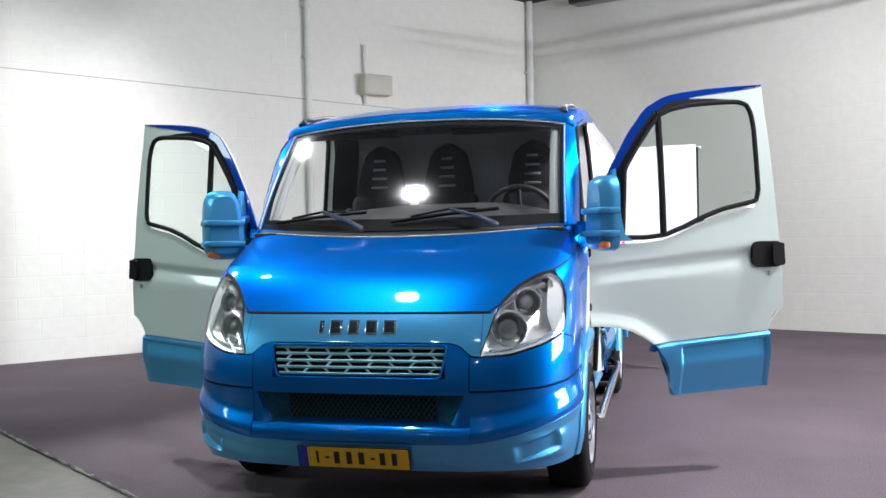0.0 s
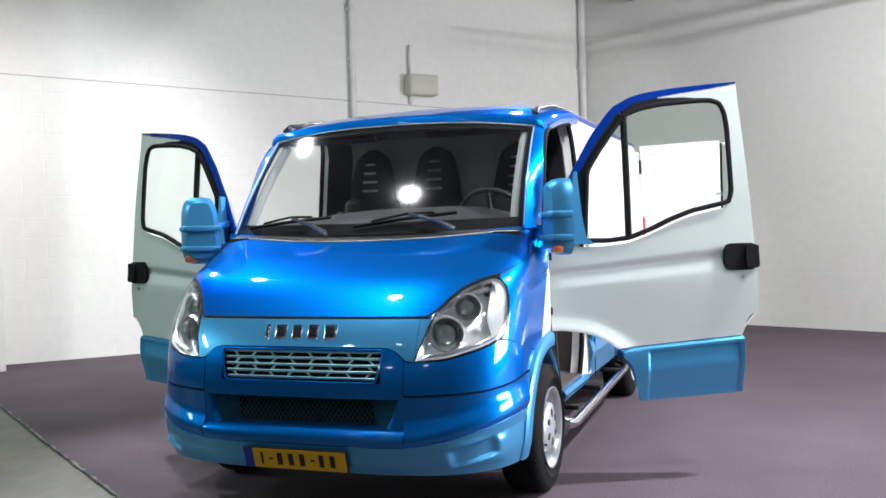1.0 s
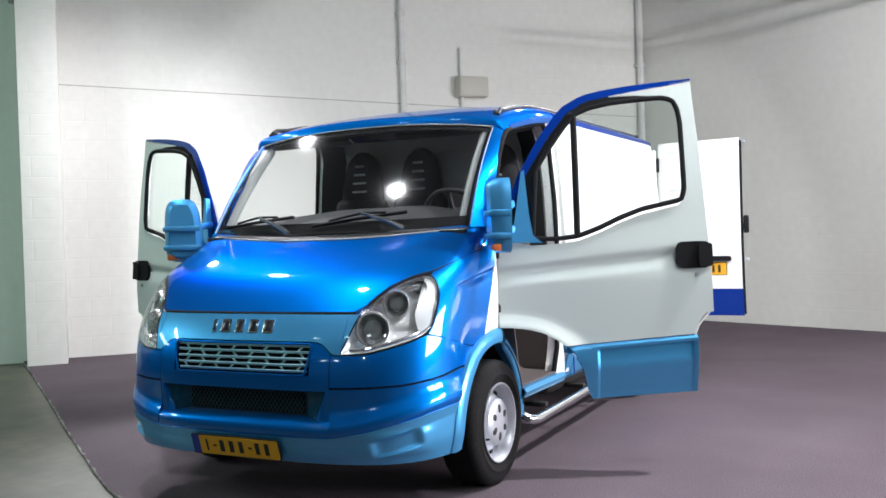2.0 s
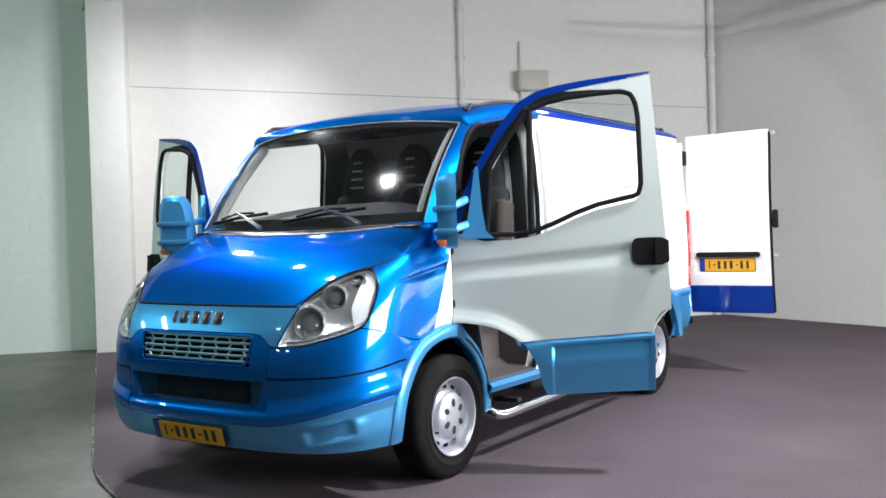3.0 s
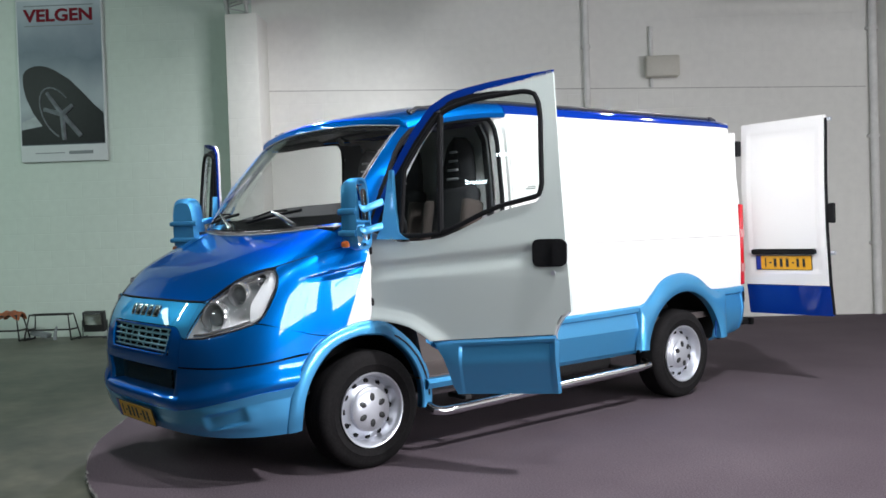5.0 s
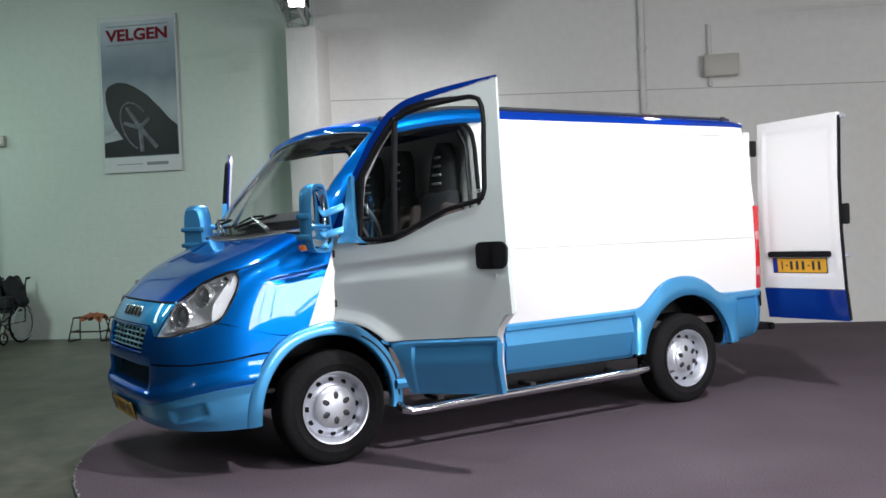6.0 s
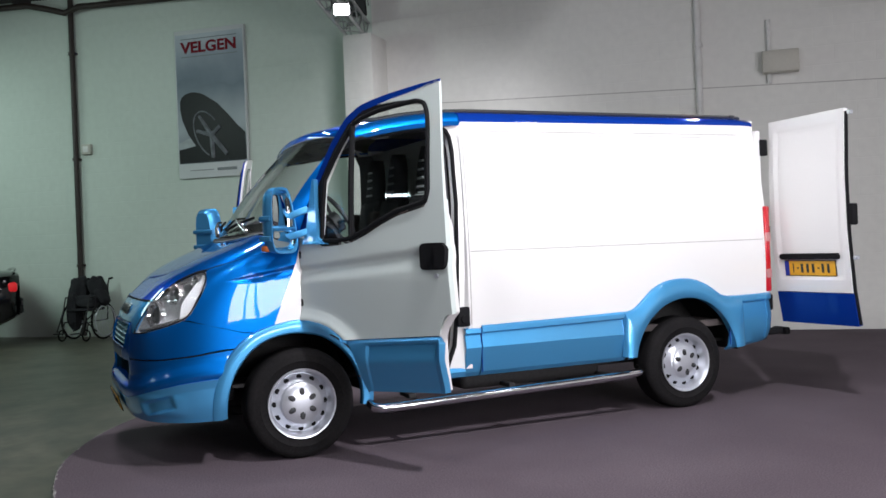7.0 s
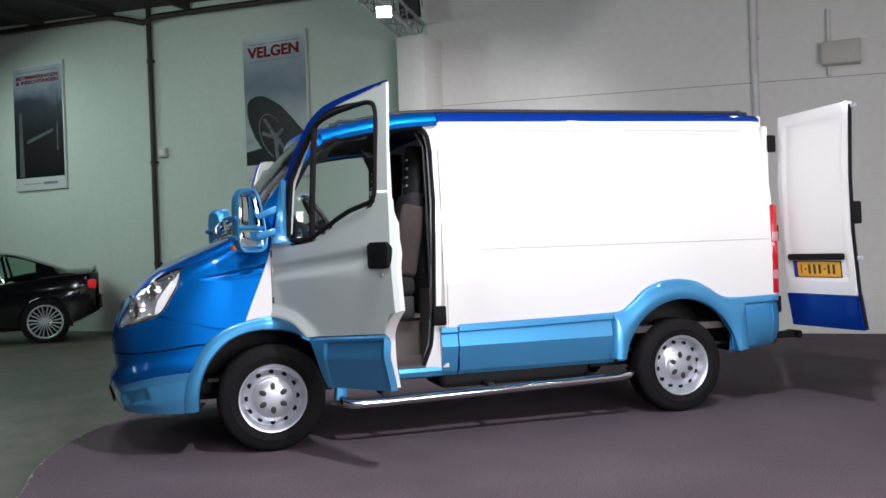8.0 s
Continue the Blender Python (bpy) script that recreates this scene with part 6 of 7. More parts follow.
# ---- wheels ----
def van_wheel(x, y, d, turn):
    w = part("wheel", bmesh.new(), TYRE, VAN, "steel van wheel with a silver rim")
    m = Matrix.Translation((x * d, y, 0.346)) @ Matrix.Rotation(radians(0 if d > 0 else 180), 4, "Z") @ Matrix.Rotation(radians(turn), 4, "X")
    R, rim = 0.348, 0.218
    bm = bmesh.new()
    lathe(bm, [(rim - 0.004, -0.20), (rim + 0.02, -0.215), (R - 0.07, -0.225), (R - 0.022, -0.212), (R - 0.004, -0.192), (R, -0.16), (R, -0.055), (R - 0.004, -0.024), (R - 0.022, -0.004), (R - 0.045, 0.004), (R - 0.075, 0.008), (R - 0.08, 0.011), (R - 0.085, 0.008), (rim + 0.02, 0.000), (rim + 0.004, -0.006), (rim - 0.004, -0.014)], 72, m)
    part("tyre", bm, TYRE, w)
    bm = bmesh.new()
    for r in (-0.15, -0.115, -0.08, -0.045):
        lathe(bm, [(R + 0.0008, r - 0.005), (R + 0.0012, r), (R + 0.0008, r + 0.005)], 60, m)
    part("tread_groove", bm, RUBBER, w)
    bm = bmesh.new()
    lathe(bm, [(rim + 0.002, 0.006), (rim + 0.003, 0.000), (rim - 0.006, 0.000), (rim - 0.016, -0.010), (rim - 0.022, -0.030), (rim - 0.028, -0.070), (rim - 0.034, -0.078), (0.170, -0.068), (0.145, -0.044), (0.128, -0.032), (0.122, -0.026), (0.10, -0.020), (0, -0.018)], 60, m)
    lathe(bm, [(rim + 0.002, 0.006), (rim - 0.006, 0.004), (rim - 0.007, -0.20), (0, -0.20)], 40, m)
    part("rim", bm, STEEL, w, "silver steel rim")
    # the holes are not cut: black discs paint the shade inside them
    for k in range(12):
        a = 2 * math.pi * k / 12
        bm = bmesh.new()
        p = Matrix.Translation((-0.060, 0.163 * math.cos(a), 0.163 * math.sin(a)))
        lathe(bm, [(0, 0.006), (0.015, 0.005), (0.017, 0.002), (0.017, -0.01)], 14, m @ p)
        part("vent_hole_disc", bm, RUBBER, w)
    bm = bmesh.new()
    hub = 0.135 if y < 1 else 0.112
    lathe(bm, [(hub, -0.034), (hub - 0.003, -0.014), (hub - 0.012, -0.006), (0.06, 0.002), (0.03, 0.004), (0, 0.004)], 44, m)
    part("hub_cap", bm, STEEL, w, "silver hub cap with six slots")
    # dark discs likewise paint the shade of the hub slots
    for k in range(6):
        a = 2 * math.pi * k / 6
        bm = bmesh.new()
        q = m @ Matrix.Rotation(a + radians(30), 4, "X") @ Matrix.Translation((0.0005, 0.074, 0))
        lathe(bm, [(0, 0.0035), (0.013, 0.003), (0.0195, 0.001), (0.020, -0.008)], 16, q @ Matrix.Diagonal((1, 1.35, 0.9, 1)))
        part("hub_slot_disc", bm, PLASTIC, w)
    bm = bmesh.new()
    q = m @ Matrix.Rotation(radians(200), 4, "X")
    tube(bm, [q @ Vector((-0.01, 0.185, 0)), q @ Vector((0.012, 0.178, 0))], 0.005, 8)
    part("valve", bm, RUBBER, w)


for y in (0.0, 3.0):
    for d in (1, -1):
        van_wheel(1.012, y, d, 8 if y else 0)

# ---- things in the hall ----
def wall_matrix(u, out, z):
    """A frame on wall A: local x along the wall, y into the wall, z up."""
    p = on_a(u, out, z)
    return Matrix.Translation(p) @ Matrix.Rotation(WALL_A, 4, "Z")


def poster_picture(name, bands):
    """A printed picture: a vertical run of tones with cloudy unevenness."""
    m = material(name, bands[0][1], 0.35, grain=0.03, grain_size=30, stain=0.1)
    nt = m.node_tree
    b = nt.nodes["Principled BSDF"]
    tc = nt.nodes.new("ShaderNodeTexCoord")
    sep = nt.nodes.new("ShaderNodeSeparateXYZ")
    cloud = nt.nodes.new("ShaderNodeTexNoise")
    cloud.inputs["Scale"].default_value, cloud.inputs["Detail"].default_value = 1.6, 6
    add = nt.nodes.new("ShaderNodeMath")
    add.operation = "MULTIPLY_ADD"
    add.inputs[1].default_value, add.inputs[2].default_value = 0.35, -0.175
    add2 = nt.nodes.new("ShaderNodeMath")
    ramp = nt.nodes.new("ShaderNodeValToRGB")
    nt.links.new(tc.outputs["Generated"], sep.inputs[0])
    nt.links.new(tc.outputs["Object"], cloud.inputs["Vector"])
    nt.links.new(cloud.outputs["Fac"], add.inputs[0])
    nt.links.new(sep.outputs["Z"], add2.inputs[0])
    nt.links.new(add.outputs[0], add2.inputs[1])
    nt.links.new(add2.outputs[0], ramp.inputs[0])
    for k, (pos, col) in enumerate(bands):
        e = ramp.color_ramp.elements[k] if k < 2 else ramp.color_ramp.elements.new(pos)
        e.position, e.color = pos, (*col, 1)
    nt.links.new(ramp.outputs[0], b.inputs["Base Color"])
    return m


POSTERWHITE = material("poster_white", (0.62, 0.64, 0.65), 0.4, grain=0.02, grain_size=30)
POSTERRED = material("poster_red_print", (0.17, 0.010, 0.020), 0.6)
POSTERGREY = material("poster_grey_print", (0.22, 0.24, 0.25), 0.45)
POSTERDARK = material("poster_black_print", (0.009, 0.0095, 0.011), 0.4, grain=0.2, grain_size=20)
POSTERRIM = material("poster_silver_print", (0.17, 0.185, 0.20), 0.4, grain=0.5, grain_size=9)
PICTURE1 = poster_picture("poster_sky_picture", [(0.0, (0.10, 0.12, 0.14)), (0.30, (0.36, 0.40, 0.43)), (0.62, (0.15, 0.19, 0.23)), (0.85, (0.30, 0.35, 0.40)), (1.0, (0.48, 0.53, 0.57))])
PICTURE2 = poster_picture("poster_dark_picture", [(0.0, (0.012, 0.012, 0.014)), (0.45, (0.022, 0.022, 0.028)), (0.68, (0.05, 0.055, 0.07)), (0.80, (0.20, 0.24, 0.29)), (1.0, (0.45, 0.50, 0.55))])

for m in (POSTERRED, POSTERGREY, POSTERDARK, POSTERRIM, PICTURE1, PICTURE2):
    m.node_tree.nodes["Principled BSDF"].inputs["Specular IOR Level"].default_value = 0.12
POSTERPALE = material("poster_pale_print", (0.34, 0.37, 0.39), 0.5, grain=0.2, grain_size=9)
POSTERDIM = material("poster_dim_print", (0.075, 0.085, 0.09), 0.5, grain=0.3, grain_size=12)


def flat(bm, outline, y, thick=0.003):
    """A thin printed shape on a poster, in its own x and z."""
    extrude_outline(bm, outline, lambda a, b, t: (a, y - t, b), thick)


def ellipse(cx, cz, rx, rz, turn, n=40, a0=0.0, a1=360.0):
    c, s = math.cos(radians(turn)), math.sin(radians(turn))
    pts = []
    for k in range(n):
        t = radians(a0 + (a1 - a0) * k / (n if a1 - a0 >= 360 else n - 1))
        x, z = rx * math.cos(t), rz * math.sin(t)
        pts.append((cx + c * x - s * z, cz + s * x + c * z))
    return pts


def poster(u0, u1, z0, z1, picture, label):
    w, h = u1 - u0, z1 - z0
    t = thing("poster", label, "poster", wall_matrix((u0 + u1) / 2, 0.0, z0))
    bm = bmesh.new()
    box(bm, (0, -0.025, h / 2), (w, 0.05, h), 0.006)
    part("panel", bm, POSTERWHITE, t)
    bm = bmesh.new()
    box(bm, (0, -0.052, h * 0.535), (w * 0.965, 0.004, h * 0.87))
    part("picture", bm, picture, t)
    for z, ww in ((0.938, 0.80), (0.818, 0.80)):
        bm = bmesh.new()
        box(bm, (0, -0.057, h * z), (w * ww, 0.003, h * 0.006))
        part("small_print", bm, POSTERGREY, t)
    bm = bmesh.new()
    box(bm, (w * 0.20, -0.053, h * 0.052), (w * 0.28, 0.004, h * 0.020), 0.002)
    part("small_print", bm, POSTERGREY, t)
    bm = bmesh.new()
    box(bm, (-w * 0.16, -0.053, h * 0.052), (w * 0.34, 0.004, h * 0.005))
    part("small_print", bm, POSTERGREY, t)
    return t, w, h


p1, w, h = poster(-5.36, -4.08, 2.55, 4.96, PICTURE1, "tall wheel poster with a red heading on the pale wall")


def heading_line(owner, text, wide, high, z):
    """A printed red word, fitted to a width and a height, on a poster."""
    font = bpy.data.curves.new("heading", "FONT")
    font.body, font.size, font.extrude, font.offset = text, 0.300, 0.002, 0.010
    font.align_x = "CENTER"
    holder = bpy.data.objects.new("heading_curve", font)
    scene.collection.objects.link(holder)
    me = bpy.data.meshes.new_from_object(holder)
    bpy.data.objects.remove(holder)
    me.materials.clear()
    me.materials.append(POSTERRED)
    xs, ys = [v.co.x for v in me.vertices], [v.co.y for v in me.vertices]
    heading = new("heading", me)
    heading.parent = owner
    heading.matrix_local = Matrix.Translation((0, -0.058, z)) @ Matrix.Rotation(radians(90), 4, "X") @ Matrix.Diagonal((wide / (max(xs) - min(xs)), high / (max(ys) - min(ys)), 1, 1))
    heading["label"] = "red heading"


heading_line(p1, "VELGEN", w * 0.80, h * 0.078, h * 0.846)
bm = bmesh.new()
flat(bm, [(-w * 0.48, h * 0.105), (w * 0.48, h * 0.105), (w * 0.48, h * 0.21), (w * 0.1, h * 0.235), (-w * 0.2, h * 0.245), (-w * 0.48, h * 0.19)], -0.0545)
part("printed_ground", bm, POSTERDARK, p1)
bm = bmesh.new()
shape = [(-0.565, 1.11), (-0.565, 1.255), (-0.53, 1.325), (-0.47, 1.365), (-0.39, 1.39), (-0.305, 1.395), (-0.20, 1.375), (-0.09, 1.325), (0.12, 1.19), (0.335, 0.97), (0.49, 0.795), (0.61, 0.69), (0.61, 0.27), (-0.12, 0.27), (-0.27, 0.48), (-0.43, 0.71), (-0.53, 0.94)]
flat(bm, shape, -0.0575)
part("printed_tyre", bm, POSTERDARK, p1)
bm = bmesh.new()
flat(bm, [(-0.61, 0.47), (-0.30, 0.52), (-0.40, 0.66), (-0.61, 0.58)], -0.0548)
part("printed_streak", bm, POSTERPALE, p1)
bm = bmesh.new()
tube(bm, [(a, -0.060, b) for a, b in ellipse(-0.06, 0.70, 0.225, 0.40, 26, 40, 20, 230)], 0.012, 6)
for a, b, r in ((-0.27, 0.76, 0.030), (0.16, 0.81, 0.034), (0.27, 0.36, 0.036), (0.02, 0.31, 0.034), (-0.22, 1.00, 0.026)):
    tube(bm, [(0.0, -0.060, 0.68), (a, -0.060, b)], [0.040, r], 6)
part("printed_rim", bm, POSTERRIM, p1)

p2, w, h = poster(-10.82, -9.50, 2.68, 5.10, PICTURE2, "tall dark poster with red heading bars on the pale wall")
for text, z in (("BETIMMERINGEN", 0.882), ("& INRICHTINGEN", 0.845)):
    heading_line(p2, text, w * 0.84, h * 0.030, h * z)
bm = bmesh.new()
flat(bm, [(-w * 0.40, h * 0.11), (-w * 0.30, h * 0.11), (-w * 0.33, h * 0.62), (-w * 0.38, h * 0.62)], -0.0545)
part("printed_edge", bm, POSTERDIM, p2)
bm = bmesh.new()
flat(bm, [(-w * 0.24, h * 0.37), (w * 0.28, h * 0.45), (w * 0.29, h * 0.475), (-w * 0.22, h * 0.40)], -0.0545)
part("printed_strip", bm, POSTERDIM, p2)
bm = bmesh.new()
flat(bm, [(w * 0.36, h * 0.30), (w * 0.38, h * 0.30), (w * 0.38, h * 0.52), (w * 0.36, h * 0.52)], -0.0545)
part("printed_handle", bm, POSTERDIM, p2)

# truss reaching out from the pillar, with floodlights
t = thing("light_truss", "aluminium box truss on the pillar carrying floodlights", "truss")
U0, Z0, SIZE = -2.08, 4.60, 0.27
for du in (-SIZE / 2, SIZE / 2):
    for dz in (-SIZE / 2, SIZE / 2):
        bm = bmesh.new()
        tube(bm, [on_a(U0 + du, 0.03, Z0 + dz), on_a(U0 + du + 0.75, 3.4, Z0 + dz + 0.02)], 0.024, 10)
        part("chord", bm, ALU, t)
for k in range(12):
    a, b = k / 12, (k + 1) / 12
    for face in range(4):
        bm = bmesh.new()
        c = [(-1, -1), (1, -1), (1, 1), (-1, 1)]
        (x0, y0), (x1, y1) = (c[face], c[(face + 1) % 4]) if k % 2 else (c[(face + 1) % 4], c[face])
        tube(bm, [on_a(U0 + x0 * SIZE / 2 + 0.75 * a, 0.03 + 3.37 * a, Z0 + y0 * SIZE / 2), on_a(U0 + x1 * SIZE / 2 + 0.75 * b, 0.03 + 3.37 * b, Z0 + y1 * SIZE / 2)], 0.010, 6)
        part("brace", bm, ALU, t)


def floodlight(name, eye, target, mat, label, size=(0.30, 0.20)):
    t = thing(name, label, "floodlight", look(eye, target))
    w, h = size
    bm = bmesh.new()
    rings = []
    for z, f in ((0.0, 1.0), (0.05, 0.96), (0.12, 0.62), (0.16, 0.5)):
        rings.append([bm.verts.new((x * f, y * f, z)) for x, y in rounded(-w / 2, -h / 2, w / 2, h / 2, 0.02)])
    for r0, r1 in zip(rings, rings[1:]):
        for j in range(len(r0)):
            bm.faces.new((r0[j], r0[(j + 1) % len(r0)], r1[(j + 1) % len(r0)], r1[j]))
    bm.faces.new(rings[-1])
    part("housing", bm, LAMPBLACK, t)
    bm = bmesh.new()
    extrude_outline(bm, rounded(-w / 2 + 0.015, -h / 2 + 0.015, w / 2 - 0.015, h / 2 - 0.015, 0.012), lambda a, b, c: (a, b, 0.004 - c), 0.006)
    part("lamp_glass", bm, mat, t)
    bm = bmesh.new()
    tube(bm, [(-w / 2 - 0.02, 0, 0.06), (-w / 2 - 0.02, h / 2 + 0.10, 0.06), (w / 2 + 0.02, h / 2 + 0.10, 0.06), (w / 2 + 0.02, 0, 0.06)], 0.008, 6)
    part("yoke", bm, LAMPBLACK, t)
    return t


floodlight("truss_floodlight", (-4.36, 2.17, 4.30), (3.0, -0.4, 1.0), GLOWWHITE, "lit floodlight hanging from the truss", (0.21, 0.16))
floodlight("truss_floodlight", on_a(-2.02, 0.35, 4.92), on_a(-2.0, 3.0, 4.5), LAMPBLACK, "black unlit floodlight on top of the truss", (0.34, 0.30))

# overhead tube fitting above the room corner
t = thing("ceiling_fitting", "dark long fitting hung below the ceiling", "ceiling light")
M_FIT = Matrix.Translation(CORNER + 1.60 * B_DIR + Vector((-0.06, -0.15, 4.985))) @ Matrix.Rotation(WALL_B, 4, "Z")
bm = bmesh.new()
box(bm, (0, 0, 0), (1.5, 0.28, 0.10), 0.02)
bmesh.ops.transform(bm, matrix=M_FIT, verts=bm.verts[:])
part("housing", bm, LAMPBLACK, t)
bm = bmesh.new()
box(bm, (0, 0, -0.056), (1.40, 0.22, 0.016), 0.004)
bmesh.ops.transform(bm, matrix=M_FIT, verts=bm.verts[:])
part("louvre", bm, POSTERGREY, t)
for dx in (-0.6, 0.6):
    bm = bmesh.new()
    tube(bm, [M_FIT @ Vector((dx, 0, 0.04)), M_FIT @ Vector((dx, 0, 0.34))], 0.008, 6)
    part("hanger", bm, LAMPBLACK, t)

# twin-tube lighting bar hung under the ceiling near the corner
t = thing("lighting_bar", "twin tube lighting bar hung below the ceiling", "lighting bar")
for z in (4.575, 4.47):
    bm = bmesh.new()
    tube(bm, [(-0.9, 5.45, z), (3.7, 6.60, z)], 0.024, 10)
    part("bar_tube", bm, ALU, t)
for a in (0.06, 0.35, 0.65, 0.94):
    bm = bmesh.new()
    x, y = -0.9 + 4.6 * a, 5.45 + 1.15 * a
    tube(bm, [(x, y, 4.47), (x, y, 5.40)], 0.008, 6)
    part("hanger", bm, ALU, t)

# site lamps standing on the floor by the wall
t = thing("work_lamp", "small floodlight standing on the floor by the wall", "work lamp", wall_matrix(-4.26, 0.30, -0.016))
bm = bmesh.new()
box(bm, (0, 0, 0.24), (0.31, 0.11, 0.29), 0.015, Matrix.Rotation(radians(8), 4, "X"))
part("housing", bm, LAMPBLACK, t)
bm = bmesh.new()
box(bm, (0, -0.062, 0.275), (0.25, 0.02, 0.17), 0.008, Matrix.Rotation(radians(8), 4, "X"))
part("lamp_glass", bm, REFLECTOR, t)
bm = bmesh.new()
tube(bm, [(-0.18, 0.0, 0.26), (-0.18, 0.0, 0.014), (0.18, 0.0, 0.014), (0.18, 0.0, 0.26)], 0.011, 8)
tube(bm, [(-0.18, -0.14, 0.014), (-0.18, 0.14, 0.014)], 0.011, 8)
tube(bm, [(0.18, -0.14, 0.014), (0.18, 0.14, 0.014)], 0.011, 8)
part("stand", bm, LAMPBLACK, t)



def trestle(u, wide, label):
    """A low frame of steel tube, splayed at its feet, by wall A."""
    t = thing("trestle", label, "trestle", wall_matrix(u, 0.35, -0.016), "trestles by the wall")
    w, k = wide / 2, wide / 2 - 0.06
    runs = [[(-w, y0, 0.012), (-k, y1, 0.36), (k, y1, 0.36), (w, y0, 0.012)] for y0, y1 in ((-0.16, -0.10), (0.16, 0.08))]
    runs += [[(x, -0.16, 0.012), (x, 0.16, 0.012)] for x in (-w, w)] + [[(x, -0.10, 0.36), (x, 0.08, 0.36)] for x in (-k, k)]
    runs += [[(-w + 0.02, -0.13, 0.15), (w - 0.02, -0.13, 0.15)], [(-w + 0.02, -0.13, 0.15), (-w + 0.02, 0.13, 0.15)], [(w - 0.02, -0.13, 0.15), (w - 0.02, 0.13, 0.15)]]
    for pts in runs:
        bm = bmesh.new()
        tube(bm, pts, 0.012, 8)
        part("frame_tube", bm, DARKSTEEL, t)
    return t


t = trestle(-4.86, 0.68, "dark tubular steel trestle with a pale lamp inside, by the wall")
bm = bmesh.new()
box(bm, (-0.16, -0.02, 0.085), (0.26, 0.16, 0.07), 0.02, Matrix.Rotation(radians(14), 4, "Y"))
part("lamp_body", bm, POSTERGREY, t)
bm = bmesh.new()
tube(bm, [(0.12, -0.19, 0.012), (0.125, -0.185, 0.10), (0.14, -0.16, 0.20)], [0.030, 0.024, 0.014], 8)
part("pale_foot", bm, POSTERGREY, t)
trestle(-5.54, 0.54, "dark tubular steel trestle with a cloth over it, by the wall")

ORANGE = material("orange_brown_cloth", (0.34, 0.10, 0.035), 0.9, grain=0.3, grain_size=60, stain=0.7, stain_size=6, colour2=(0.10, 0.05, 0.045))


def rag(bm, wide, deep, high, seed):
    """A limp cloth laid over a bar: a thin wavy sheet sagging at its rim."""
    rows = []
    for i in range(15):
        row = []
        for j in range(11):
            a, b = i / 7 - 1, j / 5 - 1
            n = noise.noise(Vector((a * 2 + seed, b * 2, seed)))
            row.append(Vector((wide * a * (1 + 0.2 * n), deep * b * (1 + 0.25 * n), high * (0.5 + 0.9 * n) * (1 - 0.6 * a * a) - 0.10 * b * b * (0.5 + 0.5 * abs(a)))))
        rows.append(row)
    shell(bm, rows, 0.012, towards=(0, 0, -1))


t = thing("orange_cloth", "orange and brown work cloth lying over a steel trestle", "cloth", wall_matrix(-5.45, 0.36, 0.37))
bm = bmesh.new()
rag(bm, 0.17, 0.12, 0.07, 3.0)
part("cloth_sheet", bm, ORANGE, t)

# folded wheelchair with a coat over it
t = thing("wheelchair", "wheelchair with large spoked wheels standing by the wall", "wheelchair", wall_matrix(-6.90, 0.48, -0.016))
for x in (-0.29, 0.29):
    bm = bmesh.new()
    tube(bm, [(x, 0.29 * math.cos(a), 0.31 + 0.29 * math.sin(a)) for a in span(0, 2 * math.pi * 31 / 32, 32)], 0.018, 8, closed=True)
    w_ = part("large_wheel", bm, TYRE, t)
    bm = bmesh.new()
    for k in range(14):
        a = 2 * math.pi * k / 14
        tube(bm, [(x * 0.97, 0.02 * math.cos(a), 0.31 + 0.02 * math.sin(a)), (x, 0.28 * math.cos(a), 0.31 + 0.28 * math.sin(a))], 0.003, 4)
    part("spokes", bm, STEEL, w_)
    bm = bmesh.new()
    tube(bm, [(x * 1.13, 0.25 * math.cos(a), 0.31 + 0.25 * math.sin(a)) for a in span(0, 2 * math.pi * 27 / 28, 28)], 0.009, 6, closed=True)
    part("hand_rim", bm, STEEL, w_)
    bm = bmesh.new()
    tube(bm, [(x * 0.8, -0.36 + 0.09 * math.cos(a), 0.10 + 0.085 * math.sin(a)) for a in span(0, 2 * math.pi * 19 / 20, 20)], 0.014, 6, closed=True)
    part("caster", bm, TYRE, t)
    bm = bmesh.new()
    tube(bm, [(x * 0.8, 0.25, 0.98), (x * 0.8, 0.22, 0.90), (x * 0.8, 0.18, 0.32), (x * 0.8, -0.30, 0.30), (x * 0.8, -0.36, 0.10)], 0.012, 8)
    tube(bm, [(x * 0.8, 0.20, 0.70), (x * 0.8, -0.25, 0.70), (x * 0.8, -0.32, 0.48), (x * 0.8, -0.48, 0.16)], 0.012, 8)
    part("side_frame", bm, DARKSTEEL, t)
    bm = bmesh.new()
    tube(bm, [(x * 0.8, 0.25, 0.98), (x * 0.8, 0.34, 0.99)], 0.018, 8)
    part("push_handle", bm, RUBBER, t)
    bm = bmesh.new()
    box(bm, (x * 0.55, -0.50, 0.14), (0.15, 0.14, 0.015), 0.005)
    part("footrest", bm, DARKSTEEL, t)
bm = bmesh.new()
tube(bm, [(-0.23, -0.10, 0.14), (0.23, -0.06, 0.48)], 0.011, 6)
tube(bm, [(0.23, -0.10, 0.14), (-0.23, -0.06, 0.48)], 0.011, 6)
part("cross_brace", bm, DARKSTEEL, t)
bm = bmesh.new()
box(bm, (0, -0.06, 0.50), (0.45, 0.42, 0.04), 0.015)
part("seat", bm, FABRIC, t)


